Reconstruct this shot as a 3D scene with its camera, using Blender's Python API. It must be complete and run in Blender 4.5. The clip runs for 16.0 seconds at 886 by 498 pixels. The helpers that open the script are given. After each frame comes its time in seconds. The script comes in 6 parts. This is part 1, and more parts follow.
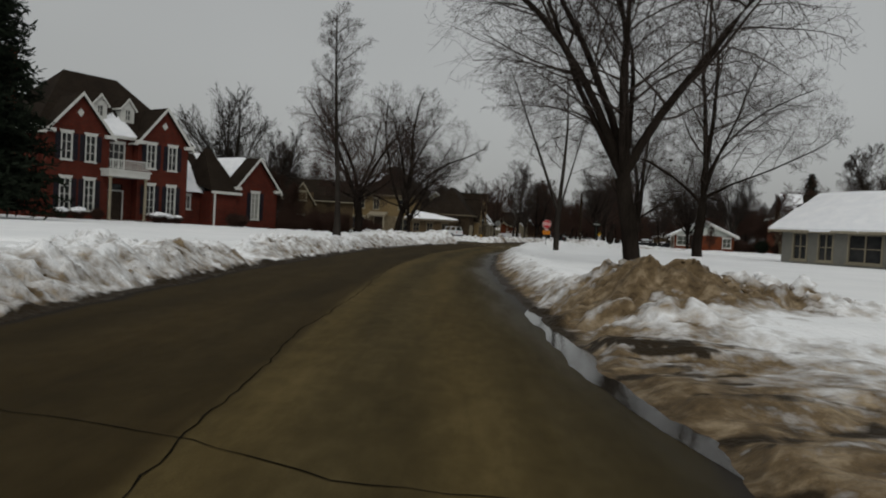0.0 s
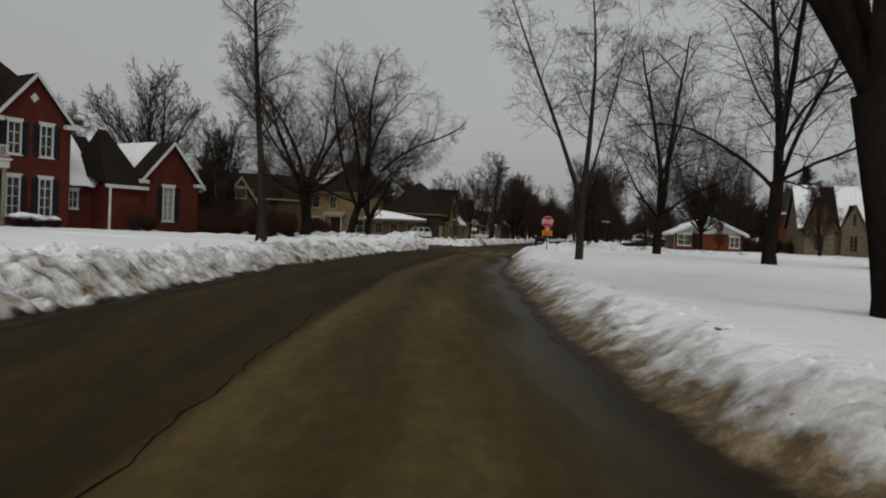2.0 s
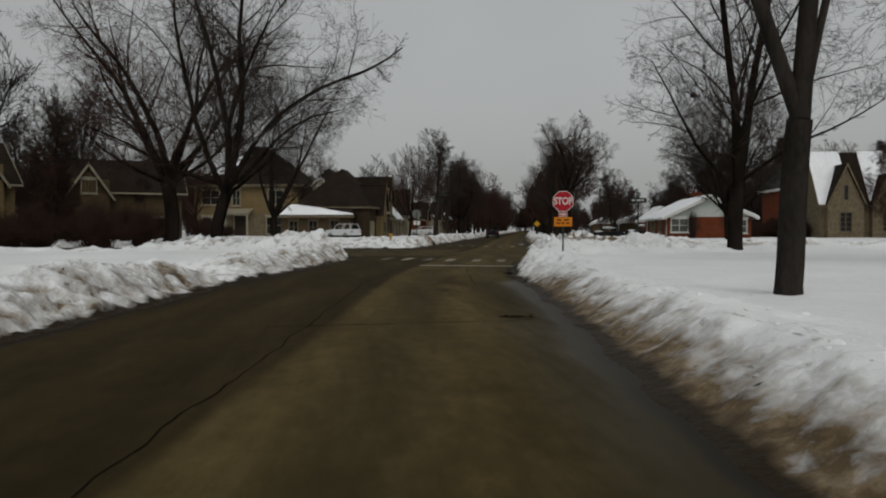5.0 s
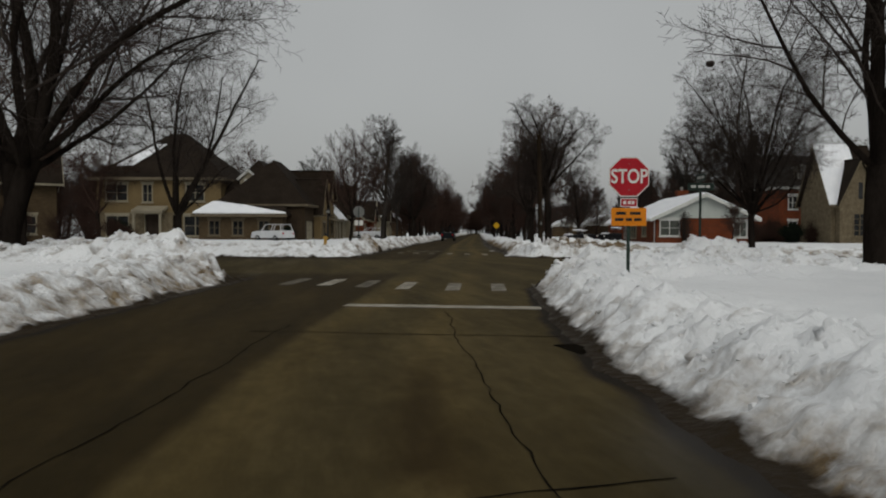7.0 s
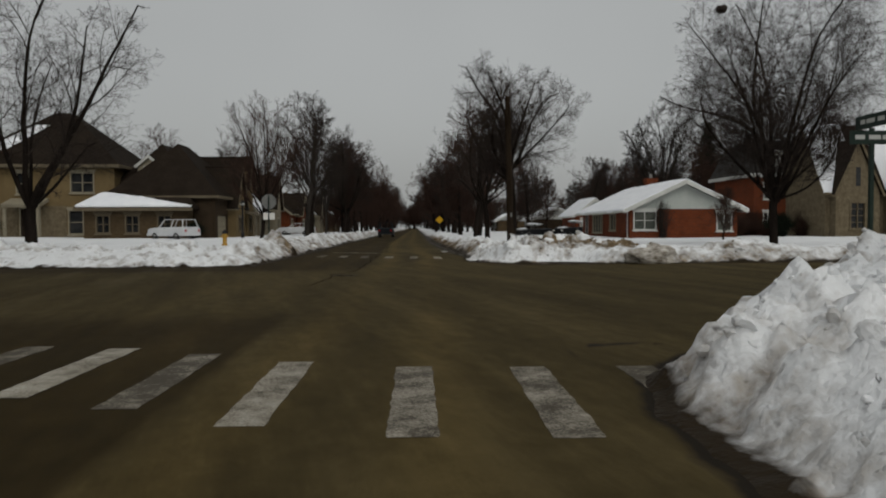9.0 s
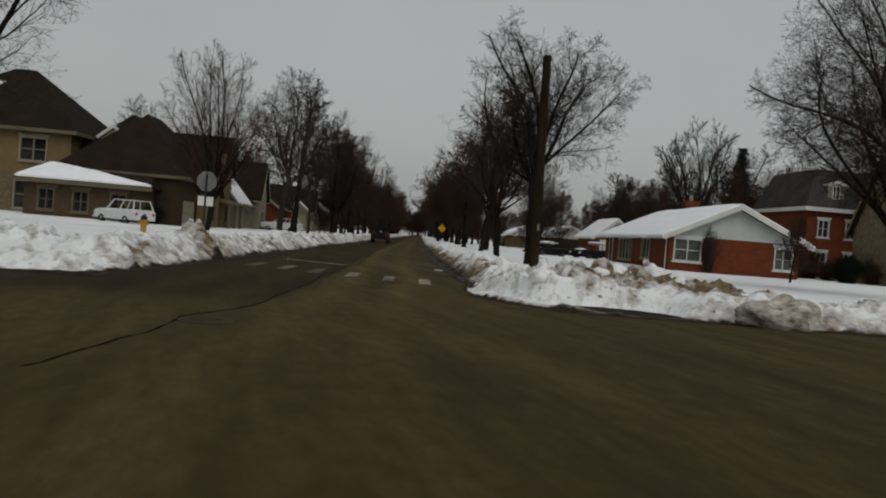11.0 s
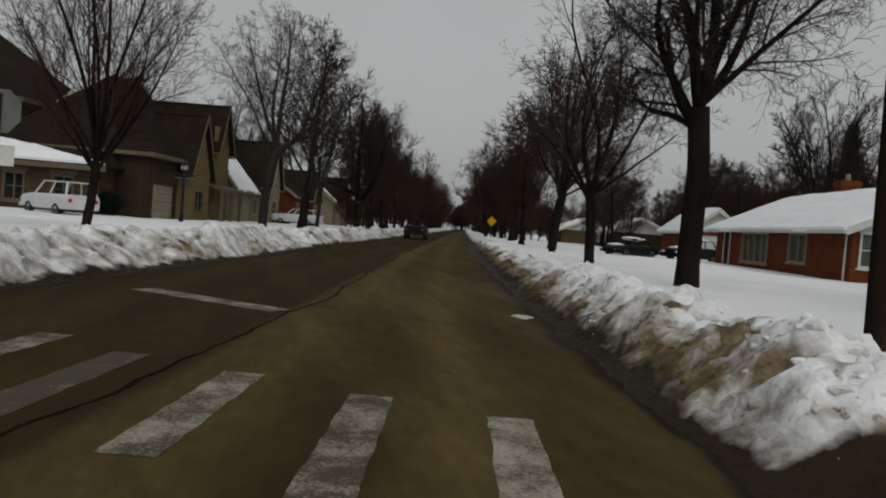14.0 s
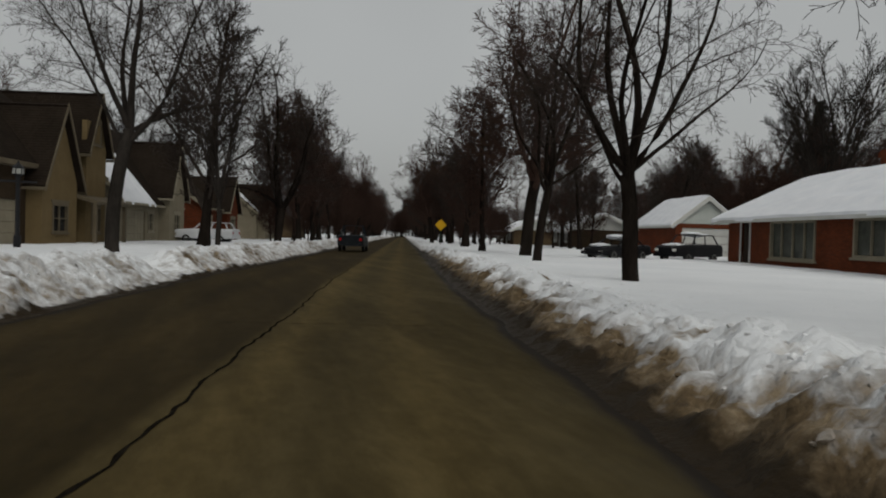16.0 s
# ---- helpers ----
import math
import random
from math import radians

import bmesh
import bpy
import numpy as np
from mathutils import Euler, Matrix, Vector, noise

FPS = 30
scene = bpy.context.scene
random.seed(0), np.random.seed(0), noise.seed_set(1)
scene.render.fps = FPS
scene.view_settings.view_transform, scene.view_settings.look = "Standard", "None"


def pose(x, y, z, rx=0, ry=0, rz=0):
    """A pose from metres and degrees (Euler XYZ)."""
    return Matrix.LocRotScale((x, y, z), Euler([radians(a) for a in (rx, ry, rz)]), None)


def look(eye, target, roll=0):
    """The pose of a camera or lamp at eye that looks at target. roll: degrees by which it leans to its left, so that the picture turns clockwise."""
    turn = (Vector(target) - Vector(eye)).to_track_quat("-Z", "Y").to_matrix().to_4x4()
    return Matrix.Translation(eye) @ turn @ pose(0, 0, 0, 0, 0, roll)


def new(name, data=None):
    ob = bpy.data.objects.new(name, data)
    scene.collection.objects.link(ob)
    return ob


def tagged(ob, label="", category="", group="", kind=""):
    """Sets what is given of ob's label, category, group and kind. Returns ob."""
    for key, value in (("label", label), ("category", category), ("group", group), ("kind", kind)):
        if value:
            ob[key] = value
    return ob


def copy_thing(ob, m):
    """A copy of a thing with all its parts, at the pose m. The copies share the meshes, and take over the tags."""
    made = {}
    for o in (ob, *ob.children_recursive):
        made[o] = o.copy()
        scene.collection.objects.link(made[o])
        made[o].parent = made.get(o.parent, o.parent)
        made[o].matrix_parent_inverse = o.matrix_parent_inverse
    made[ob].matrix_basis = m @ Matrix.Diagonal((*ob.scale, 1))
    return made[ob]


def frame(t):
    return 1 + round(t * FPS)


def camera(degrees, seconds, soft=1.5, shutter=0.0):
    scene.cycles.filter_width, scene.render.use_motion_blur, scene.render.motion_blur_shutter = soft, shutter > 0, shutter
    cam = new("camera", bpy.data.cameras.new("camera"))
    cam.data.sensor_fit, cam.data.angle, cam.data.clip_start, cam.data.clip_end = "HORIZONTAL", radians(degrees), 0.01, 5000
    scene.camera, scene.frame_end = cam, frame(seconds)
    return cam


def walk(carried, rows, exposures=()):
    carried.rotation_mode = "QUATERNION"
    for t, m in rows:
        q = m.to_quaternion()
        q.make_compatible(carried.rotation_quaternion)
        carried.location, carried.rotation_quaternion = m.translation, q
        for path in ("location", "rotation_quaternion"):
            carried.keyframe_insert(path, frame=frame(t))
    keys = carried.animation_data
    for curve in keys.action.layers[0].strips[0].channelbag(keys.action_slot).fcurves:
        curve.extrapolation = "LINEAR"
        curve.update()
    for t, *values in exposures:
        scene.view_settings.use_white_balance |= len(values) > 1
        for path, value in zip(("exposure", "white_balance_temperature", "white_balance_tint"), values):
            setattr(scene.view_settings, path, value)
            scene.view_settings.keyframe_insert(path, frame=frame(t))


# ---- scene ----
cam = camera(64.0, 16.0, soft=2.0)
# seconds, place of the eye, yaw, pitch and lean to the left in degrees
PATH = [
    (0.0, -0.41, -25.73, 1.27, 1.53, -1.52, 3.13),
    (0.5, -0.61, -21.64, 1.28, 0.81, -1.41, 2.09),
    (1.0, -0.78, -17.60, 1.28, -1.69, -1.42, 2.01),
    (1.5, -0.91, -13.63, 1.29, -1.07, -1.15, 3.51),
    (2.0, -1.01, -9.70, 1.29, -1.25, -1.31, 2.38),
    (2.5, -1.01, -5.85, 1.28, -2.11, -1.49, 2.03),
    (3.0, -0.91, -2.05, 1.28, -2.90, -1.50, 1.99),
    (3.5, -0.74, 1.69, 1.28, -4.03, -1.61, 1.42),
    (6.0, 0.20, 19.85, 1.29, -7.76, -1.49, 0.29),
    (6.5, 0.61, 22.94, 1.28, -8.71, -1.44, 0.70),
    (7.0, 1.14, 26.02, 1.27, -10.66, -1.38, 0.20),
    (7.5, 1.66, 28.95, 1.26, -11.74, -1.60, 1.29),
    (8.0, 2.12, 31.68, 1.26, -11.05, -1.57, 2.48),
    (8.5, 2.58, 34.30, 1.30, -12.23, -1.64, 1.00),
    (9.0, 3.20, 36.89, 1.28, -15.70, -1.79, -0.24),
    (11.5, 6.83, 48.78, 1.29, -15.13, -0.94, 5.09),
    (12.0, 7.38, 51.22, 1.29, -14.94, -0.88, 2.03),
    (12.5, 7.95, 53.75, 1.28, -15.08, -1.11, 5.33),
    (13.0, 8.55, 56.38, 1.27, -11.99, -1.62, 4.03),
    (13.5, 9.09, 59.00, 1.27, -13.36, -1.92, 2.75),
    (14.0, 9.64, 61.68, 1.26, -11.98, -1.78, 4.66),
    (14.5, 10.14, 64.41, 1.27, -11.72, -1.61, 1.30),
    (15.0, 10.59, 67.15, 1.27, -14.22, -1.31, 0.02),
    (15.5, 11.08, 69.74, 1.28, -16.14, -1.40, 1.13),
    (16.0, 11.60, 72.28, 1.29, -16.79, -1.06, 1.61),
]
walk(cam, [(t, pose(x, y, z, 90 + pitch, 0, yaw) @ pose(0, 0, 0, 0, 0, lean)) for t, x, y, z, yaw, pitch, lean in PATH],
     exposures=((0.0, 0.03, 6500, 7.0), (16.0, 0.03, 6500, 7.0)))

# ---- overcast winter light ----
world = bpy.data.worlds.new("world")
scene.world = world
world.use_nodes = True
wn, wl = world.node_tree.nodes, world.node_tree.links
sky = wn.new("ShaderNodeTexSky")
sky.sky_type, sky.sun_disc, sky.sun_elevation, sky.sun_rotation = "NISHITA", False, radians(38), radians(200)
sky.air_density, sky.dust_density = 1.0, 6.0
grey = wn.new("ShaderNodeHueSaturation")
grey.inputs["Saturation"].default_value, grey.inputs["Value"].default_value = 0.25, 0.03
wl.new(sky.outputs[0], grey.inputs["Color"])
cloud_pos = wn.new("ShaderNodeTexCoord")
cloud = wn.new("ShaderNodeTexNoise")
cloud.inputs["Scale"].default_value, cloud.inputs["Detail"].default_value = 1.6, 3.0
wl.new(cloud_pos.outputs["Generated"], cloud.inputs["Vector"])
deck = wn.new("ShaderNodeValToRGB")
deck.color_ramp.elements[0].position, deck.color_ramp.elements[0].color = 0.3, (0.257, 0.258, 0.257, 1)
deck.color_ramp.elements[1].position, deck.color_ramp.elements[1].color = 0.7, (0.302, 0.303, 0.302, 1)
wl.new(cloud.outputs["Fac"], deck.inputs["Fac"])
both = wn.new("ShaderNodeMixRGB")
both.blend_type, both.inputs["Fac"].default_value = "ADD", 1.0
wl.new(deck.outputs[0], both.inputs[1])
wl.new(grey.outputs[0], both.inputs[2])
wl.new(both.outputs[0], wn["Background"].inputs["Color"])
wn["Background"].inputs["Strength"].default_value = 1.0
sun_data = bpy.data.lights.new("sun", "SUN")
sun_data.energy, sun_data.angle, sun_data.color = 0.62, radians(30), (1.0, 0.97, 0.93)
new("sun", sun_data).matrix_world = look((30, -60, 70), (0, 0, 0))


# ---- materials ----
def material(name, rough=0.8, metal=0.0, spec=0.3):
    m = bpy.data.materials.new(name)
    m.use_nodes = True
    b = m.node_tree.nodes["Principled BSDF"]
    b.inputs["Roughness"].default_value, b.inputs["Metallic"].default_value = rough, metal
    b.inputs["Specular IOR Level"].default_value = spec
    return m, m.node_tree.nodes, m.node_tree.links, b


def noise_node(m, scale, detail=4, rough=0.55, stretch=None):
    ns, ls = m.node_tree.nodes, m.node_tree.links
    co, tx = ns.new("ShaderNodeTexCoord"), ns.new("ShaderNodeTexNoise")
    tx.inputs["Scale"].default_value, tx.inputs["Detail"].default_value, tx.inputs["Roughness"].default_value = scale, detail, rough
    if stretch:
        mp = ns.new("ShaderNodeMapping")
        mp.inputs["Scale"].default_value = stretch
        ls.new(co.outputs["Object"], mp.inputs["Vector"])
        ls.new(mp.outputs[0], tx.inputs["Vector"])
    else:
        ls.new(co.outputs["Object"], tx.inputs["Vector"])
    return tx.outputs["Fac"]


def ramp(m, fac, stops):
    r = m.node_tree.nodes.new("ShaderNodeValToRGB")
    e = r.color_ramp.elements
    e[0].position, e[0].color = stops[0][0], (*stops[0][1], 1)
    e[1].position, e[1].color = stops[-1][0], (*stops[-1][1], 1)
    for p, c in stops[1:-1]:
        e.new(p).color = (*c, 1)
    m.node_tree.links.new(fac, r.inputs["Fac"])
    return r.outputs[0]


def mix(m, a, b, fac, mode="MIX"):
    n = m.node_tree.nodes.new("ShaderNodeMixRGB")
    n.blend_type = mode
    for s, v in ((n.inputs[0], fac), (n.inputs[1], a), (n.inputs[2], b)):
        if isinstance(v, bpy.types.NodeSocket):
            m.node_tree.links.new(v, s)
        else:
            s.default_value = (*v, 1) if isinstance(v, tuple) else v
    return n.outputs[0]


def sums(m, op, a, b, clamp=False):
    n = m.node_tree.nodes.new("ShaderNodeMath")
    n.operation, n.use_clamp = op, clamp
    for s, v in ((n.inputs[0], a), (n.inputs[1], b)):
        if isinstance(v, bpy.types.NodeSocket):
            m.node_tree.links.new(v, s)
        else:
            s.default_value = v
    return n.outputs[0]


def bump(m, bsdf, fac, dist, strength=1.0):
    n = m.node_tree.nodes.new("ShaderNodeBump")
    n.inputs["Distance"].default_value, n.inputs["Strength"].default_value = dist, strength
    m.node_tree.links.new(fac, n.inputs["Height"])
    if bsdf.inputs["Normal"].is_linked:
        m.node_tree.links.new(bsdf.inputs["Normal"].links[0].from_socket, n.inputs["Normal"])
    m.node_tree.links.new(n.outputs[0], bsdf.inputs["Normal"])


def attribute(m, name):
    n = m.node_tree.nodes.new("ShaderNodeAttribute")
    n.attribute_name = name
    return n.outputs["Fac"]


def plain(name, dark, light, scale=3.0, rough=0.7, metal=0.0, relief=0.0, fine=40.0, spec=0.12, stretch=None):
    """A surface whose colour wanders between two tones at two scales, with fine relief."""
    m, ns, ls, b = material(name, rough, metal, spec)
    big = noise_node(m, scale, 5, 0.6, stretch)
    small = noise_node(m, fine, 3, 0.6, stretch)
    f = sums(m, "ADD", sums(m, "MULTIPLY", big, 0.65), sums(m, "MULTIPLY", small, 0.35))
    ls.new(ramp(m, f, [(0.35, dark), (0.65, light)]), b.inputs["Base Color"])
    if relief:
        bump(m, b, f, relief)
    return m


def snow_material():
    m, ns, ls, b = material("snow", 0.75, 0, 0.04)
    big, mid, fine = noise_node(m, 0.35, 4), noise_node(m, 3.5, 4, 0.55), noise_node(m, 24, 2, 0.5)
    clean = ramp(m, big, [(0.3, (0.76, 0.775, 0.79)), (0.7, (0.84, 0.85, 0.86))])
    grime_shade = ramp(m, noise_node(m, 4, 5, 0.65), [(0.28, (0.045, 0.031, 0.017)), (0.5, (0.135, 0.096, 0.054)), (0.72, (0.32, 0.252, 0.168))])
    # holds real dirt and also the crevice shade painted between snow blocks
    soil = attribute(m, "dirt_shade")
    pits = noise_node(m, 8, 3, 0.6)
    patch = sums(m, "ADD", sums(m, "MULTIPLY", noise_node(m, 2.2, 3, 0.5), 0.7), sums(m, "ADD", sums(m, "MULTIPLY", mid, 0.8), sums(m, "ADD", sums(m, "MULTIPLY", pits, 0.5), sums(m, "MULTIPLY", fine, 0.1))))
    f = sums(m, "MULTIPLY", sums(m, "SUBTRACT", sums(m, "ADD", sums(m, "MULTIPLY", soil, 1.5), patch), 1.29), 1.7, True)
    specks = sums(m, "MULTIPLY", sums(m, "SUBTRACT", noise_node(m, 5.5, 2, 0.5), 0.69), 9.0, True)
    near = sums(m, "MULTIPLY", attribute(m, "litter"), specks)
    col = mix(m, clean, grime_shade, f)
    col = mix(m, col, (0.05, 0.04, 0.03), near)
    mudf = sums(m, "MULTIPLY", sums(m, "SUBTRACT", sums(m, "ADD", attribute(m, "mud"), sums(m, "MULTIPLY", mid, 0.7)), 0.75), 3.0, True)
    col = mix(m, col, (0.026, 0.0185, 0.0105), mudf)
    ls.new(col, b.inputs["Base Color"])
    ls.new(sums(m, "SUBTRACT", 0.8, sums(m, "MULTIPLY", f, 0.3)), b.inputs["Roughness"])
    chunk = ns.new("ShaderNodeTexVoronoi")
    chunk.feature = "SMOOTH_F1"
    chunk.inputs["Scale"].default_value, chunk.inputs["Smoothness"].default_value = 7.0, 0.35
    where, shift = ns.new("ShaderNodeTexCoord"), ns.new("ShaderNodeVectorMath")
    ls.new(where.outputs["Object"], shift.inputs[0])
    wobble = ns.new("ShaderNodeTexNoise")
    wobble.inputs["Scale"].default_value, wobble.inputs["Detail"].default_value = 5.0, 3.0
    ls.new(where.outputs["Object"], wobble.inputs["Vector"])
    spread = ns.new("ShaderNodeVectorMath")
    spread.operation = "SCALE"
    spread.inputs["Scale"].default_value = 0.3
    ls.new(wobble.outputs["Color"], spread.inputs[0])
    ls.new(spread.outputs[0], shift.inputs[1])
    ls.new(shift.outputs[0], chunk.inputs["Vector"])
    clump = sums(m, "MULTIPLY", chunk.outputs["Distance"], attribute(m, "rough"))
    bump(m, b, clump, -0.06, 0.5)
    bump(m, b, pits, 0.05, 0.6)
    bump(m, b, fine, 0.006, 0.35)
    return m


def road_material():
    m, ns, ls, b = material("wet_worn_asphalt", 0.8, 0, 0.07)
    big, mid = noise_node(m, 1.0, 6, 0.66, (1.0, 0.14, 1.0)), noise_node(m, 5, 6, 0.65, (1.0, 0.5, 1.0))
    grit = noise_node(m, 90, 3, 0.7)
    f = sums(m, "ADD", sums(m, "MULTIPLY", big, 0.5), sums(m, "ADD", sums(m, "MULTIPLY", mid, 0.25), sums(m, "MULTIPLY", grit, 0.25)))
    col = ramp(m, f, [(0.36, (0.029, 0.0215, 0.0083)), (0.5, (0.054, 0.0405, 0.0162)), (0.64, (0.090, 0.0685, 0.0300))])
    tracks = attribute(m, "track")
    col = mix(m, col, (1.5, 1.45, 1.35), sums(m, "MULTIPLY", tracks, 0.9), "MULTIPLY")
    col = mix(m, col, (0.44, 0.40, 0.34), attribute(m, "old"), "MULTIPLY")
    col = mix(m, col, (0.42, 0.38, 0.34), attribute(m, "stain"), "MULTIPLY")
    wet = attribute(m, "wet")
    wf = sums(m, "MULTIPLY", sums(m, "SUBTRACT", sums(m, "ADD", wet, sums(m, "MULTIPLY", big, 0.8)), 0.75), 2.5, True)
    col = mix(m, col, (0.55, 0.56, 0.56), wf, "MULTIPLY")
    gut = sums(m, "MULTIPLY", sums(m, "SUBTRACT", sums(m, "ADD", attribute(m, "gutter"), sums(m, "MULTIPLY", mid, 0.6)), 0.8), 4.0, True)
    col = mix(m, col, (0.018, 0.014, 0.010), gut)
    ls.new(col, b.inputs["Base Color"])
    ls.new(sums(m, "SUBTRACT", 0.9, sums(m, "MULTIPLY", wf, 0.46)), b.inputs["Roughness"])
    bump(m, b, grit, 0.006, 0.6)
    bump(m, b, mid, 0.01, 0.4)
    return m


def brick_material(name, a, b_, mortar, size=1.0):
    m, ns, ls, b = material(name, 0.85, 0, 0.06)
    co = ns.new("ShaderNodeTexCoord")
    sep, com = ns.new("ShaderNodeSeparateXYZ"), ns.new("ShaderNodeCombineXYZ")
    ls.new(co.outputs["Object"], sep.inputs[0])
    ls.new(sums(m, "ADD", sep.outputs[0], sep.outputs[1]), com.inputs[0])
    ls.new(sep.outputs[2], com.inputs[1])
    t = ns.new("ShaderNodeTexBrick")
    ls.new(com.outputs[0], t.inputs["Vector"])
    t.inputs["Scale"].default_value, t.inputs["Brick Width"].default_value, t.inputs["Row Height"].default_value = 1.0, 0.21 * size, 0.072 * size
    t.inputs["Mortar Size"].default_value = 0.008 * size
    for k, v in (("Color1", a), ("Color2", b_), ("Mortar", mortar)):
        t.inputs[k].default_value = (*v, 1)
    stain = ramp(m, noise_node(m, 0.9, 5), [(0.3, (0.75, 0.75, 0.75)), (0.7, (1.1, 1.08, 1.05))])
    ls.new(mix(m, t.outputs["Color"], stain, 1.0, "MULTIPLY"), b.inputs["Base Color"])
    bump(m, b, t.outputs["Fac"], -0.008, 0.6)
    return m


def shingle_material(name, a, c):
    m, ns, ls, b = material(name, 0.9, 0, 0.05)
    col = ramp(m, noise_node(m, 6, 5, 0.7, (1, 1, 3)), [(0.3, a), (0.7, c)])
    streak = ramp(m, noise_node(m, 0.7, 3), [(0.35, (0.8, 0.8, 0.8)), (0.65, (1.15, 1.15, 1.15))])
    ls.new(mix(m, col, streak, 1.0, "MULTIPLY"), b.inputs["Base Color"])
    w = ns.new("ShaderNodeTexWave")
    w.bands_direction = "Z"
    w.inputs["Scale"].default_value, w.inputs["Distortion"].default_value = 2.2, 0.6
    co = ns.new("ShaderNodeTexCoord")
    ls.new(co.outputs["Object"], w.inputs["Vector"])
    bump(m, b, w.outputs["Fac"], 0.02, 0.5)
    return m


def glass_material():
    m, ns, ls, b = material("window_glass", 0.12, 0, 0.3)
    ls.new(ramp(m, noise_node(m, 0.8, 3), [(0.35, (0.010, 0.011, 0.012)), (0.65, (0.035, 0.035, 0.035))]), b.inputs["Base Color"])
    return m


SNOW, ROAD = snow_material(), road_material()
ROOFSNOW = plain("roof_snow", (0.74, 0.76, 0.80), (0.86, 0.87, 0.89), 1.2, 0.75, relief=0.04, fine=14)
BARK = plain("bark", (0.007, 0.0055, 0.0045), (0.024, 0.019, 0.0155), 2.0, 0.95, relief=0.03, fine=22, stretch=(1, 1, 0.25), spec=0.0)
BARK_PALE = plain("grey_bark", (0.015, 0.013, 0.011), (0.042, 0.036, 0.031), 2.0, 0.95, relief=0.02, fine=22, stretch=(1, 1, 0.3), spec=0.0)
TWIG = plain("twig_bark", (0.022, 0.017, 0.014), (0.050, 0.040, 0.034), 4.0, 0.9, spec=0.0)
TWIG_RED = plain("russet_twig_bark", (0.030, 0.018, 0.014), (0.065, 0.040, 0.031), 4.0, 0.9, spec=0.0)
NEEDLE = plain("needles", (0.006, 0.008, 0.006), (0.020, 0.026, 0.017), 3.0, 0.9, spec=0.0)
BRICK = brick_material("red_brick", (0.112, 0.022, 0.013), (0.078, 0.0165, 0.011), (0.055, 0.029, 0.022))
BRICK_OR = brick_material("orange_brick", (0.165, 0.042, 0.016), (0.115, 0.029, 0.012), (0.075, 0.04, 0.026))
TANBRICK = brick_material("tan_brick", (0.085, 0.060, 0.032), (0.062, 0.043, 0.023), (0.08, 0.06, 0.04))
BROWNBRICK = brick_material("brown_brick", (0.045, 0.031, 0.019), (0.034, 0.023, 0.014), (0.05, 0.038, 0.026))
TRIMBROWN = plain("tan_trim", (0.10, 0.08, 0.052), (0.14, 0.115, 0.078), 1.0, 0.7, fine=25)
STUCCO = plain("cream_stucco", (0.125, 0.088, 0.041), (0.165, 0.12, 0.06), 1.2, 0.9, relief=0.006, fine=50)
STUCCO_PALE = plain("pale_stucco", (0.175, 0.15, 0.105), (0.24, 0.21, 0.15), 1.2, 0.9, relief=0.006, fine=50)
STONE = plain("limestone", (0.085, 0.066, 0.04), (0.175, 0.142, 0.092), 2.6, 0.9, relief=0.03, fine=9)
SIDING = plain("grey_siding", (0.13, 0.13, 0.115), (0.18, 0.175, 0.155), 0.9, 0.75, fine=20)
WHITE = plain("white_paint", (0.44, 0.44, 0.41), (0.56, 0.56, 0.53), 1.0, 0.6, fine=25)
CREAM = plain("cream_paint", (0.20, 0.175, 0.125), (0.27, 0.24, 0.175), 1.0, 0.6, fine=25)
SHUTTER = plain("shutter_paint", (0.007, 0.008, 0.012), (0.014, 0.016, 0.022), 2.0, 0.6)
ROOF = shingle_material("brown_shingles", (0.011, 0.008, 0.0056), (0.027, 0.020, 0.0145))
ROOF_GREY = shingle_material("grey_shingles", (0.030, 0.028, 0.026), (0.068, 0.064, 0.060))
GLASS = glass_material()
DULL = plain("glass_before_blinds", (0.045, 0.05, 0.042), (0.095, 0.10, 0.085), 1.2, 0.15, spec=0.4, fine=6)
CURTAIN = plain("pale_blind", (0.22, 0.22, 0.20), (0.30, 0.30, 0.28), 1.5, 0.85, fine=30)
DOORWOOD = plain("dark_door", (0.02, 0.014, 0.01), (0.05, 0.035, 0.025), 2.0, 0.5)
BLACK = plain("black_iron", (0.010, 0.010, 0.011), (0.022, 0.022, 0.023), 5.0, 0.5)
CONCRETE = plain("concrete", (0.16, 0.15, 0.14), (0.26, 0.25, 0.23), 2.0, 0.9, relief=0.01)
TAR = plain("tar_seal", (0.005, 0.0043, 0.0035), (0.018, 0.015, 0.011), 5.0, 0.95, relief=0.004, spec=0.0)


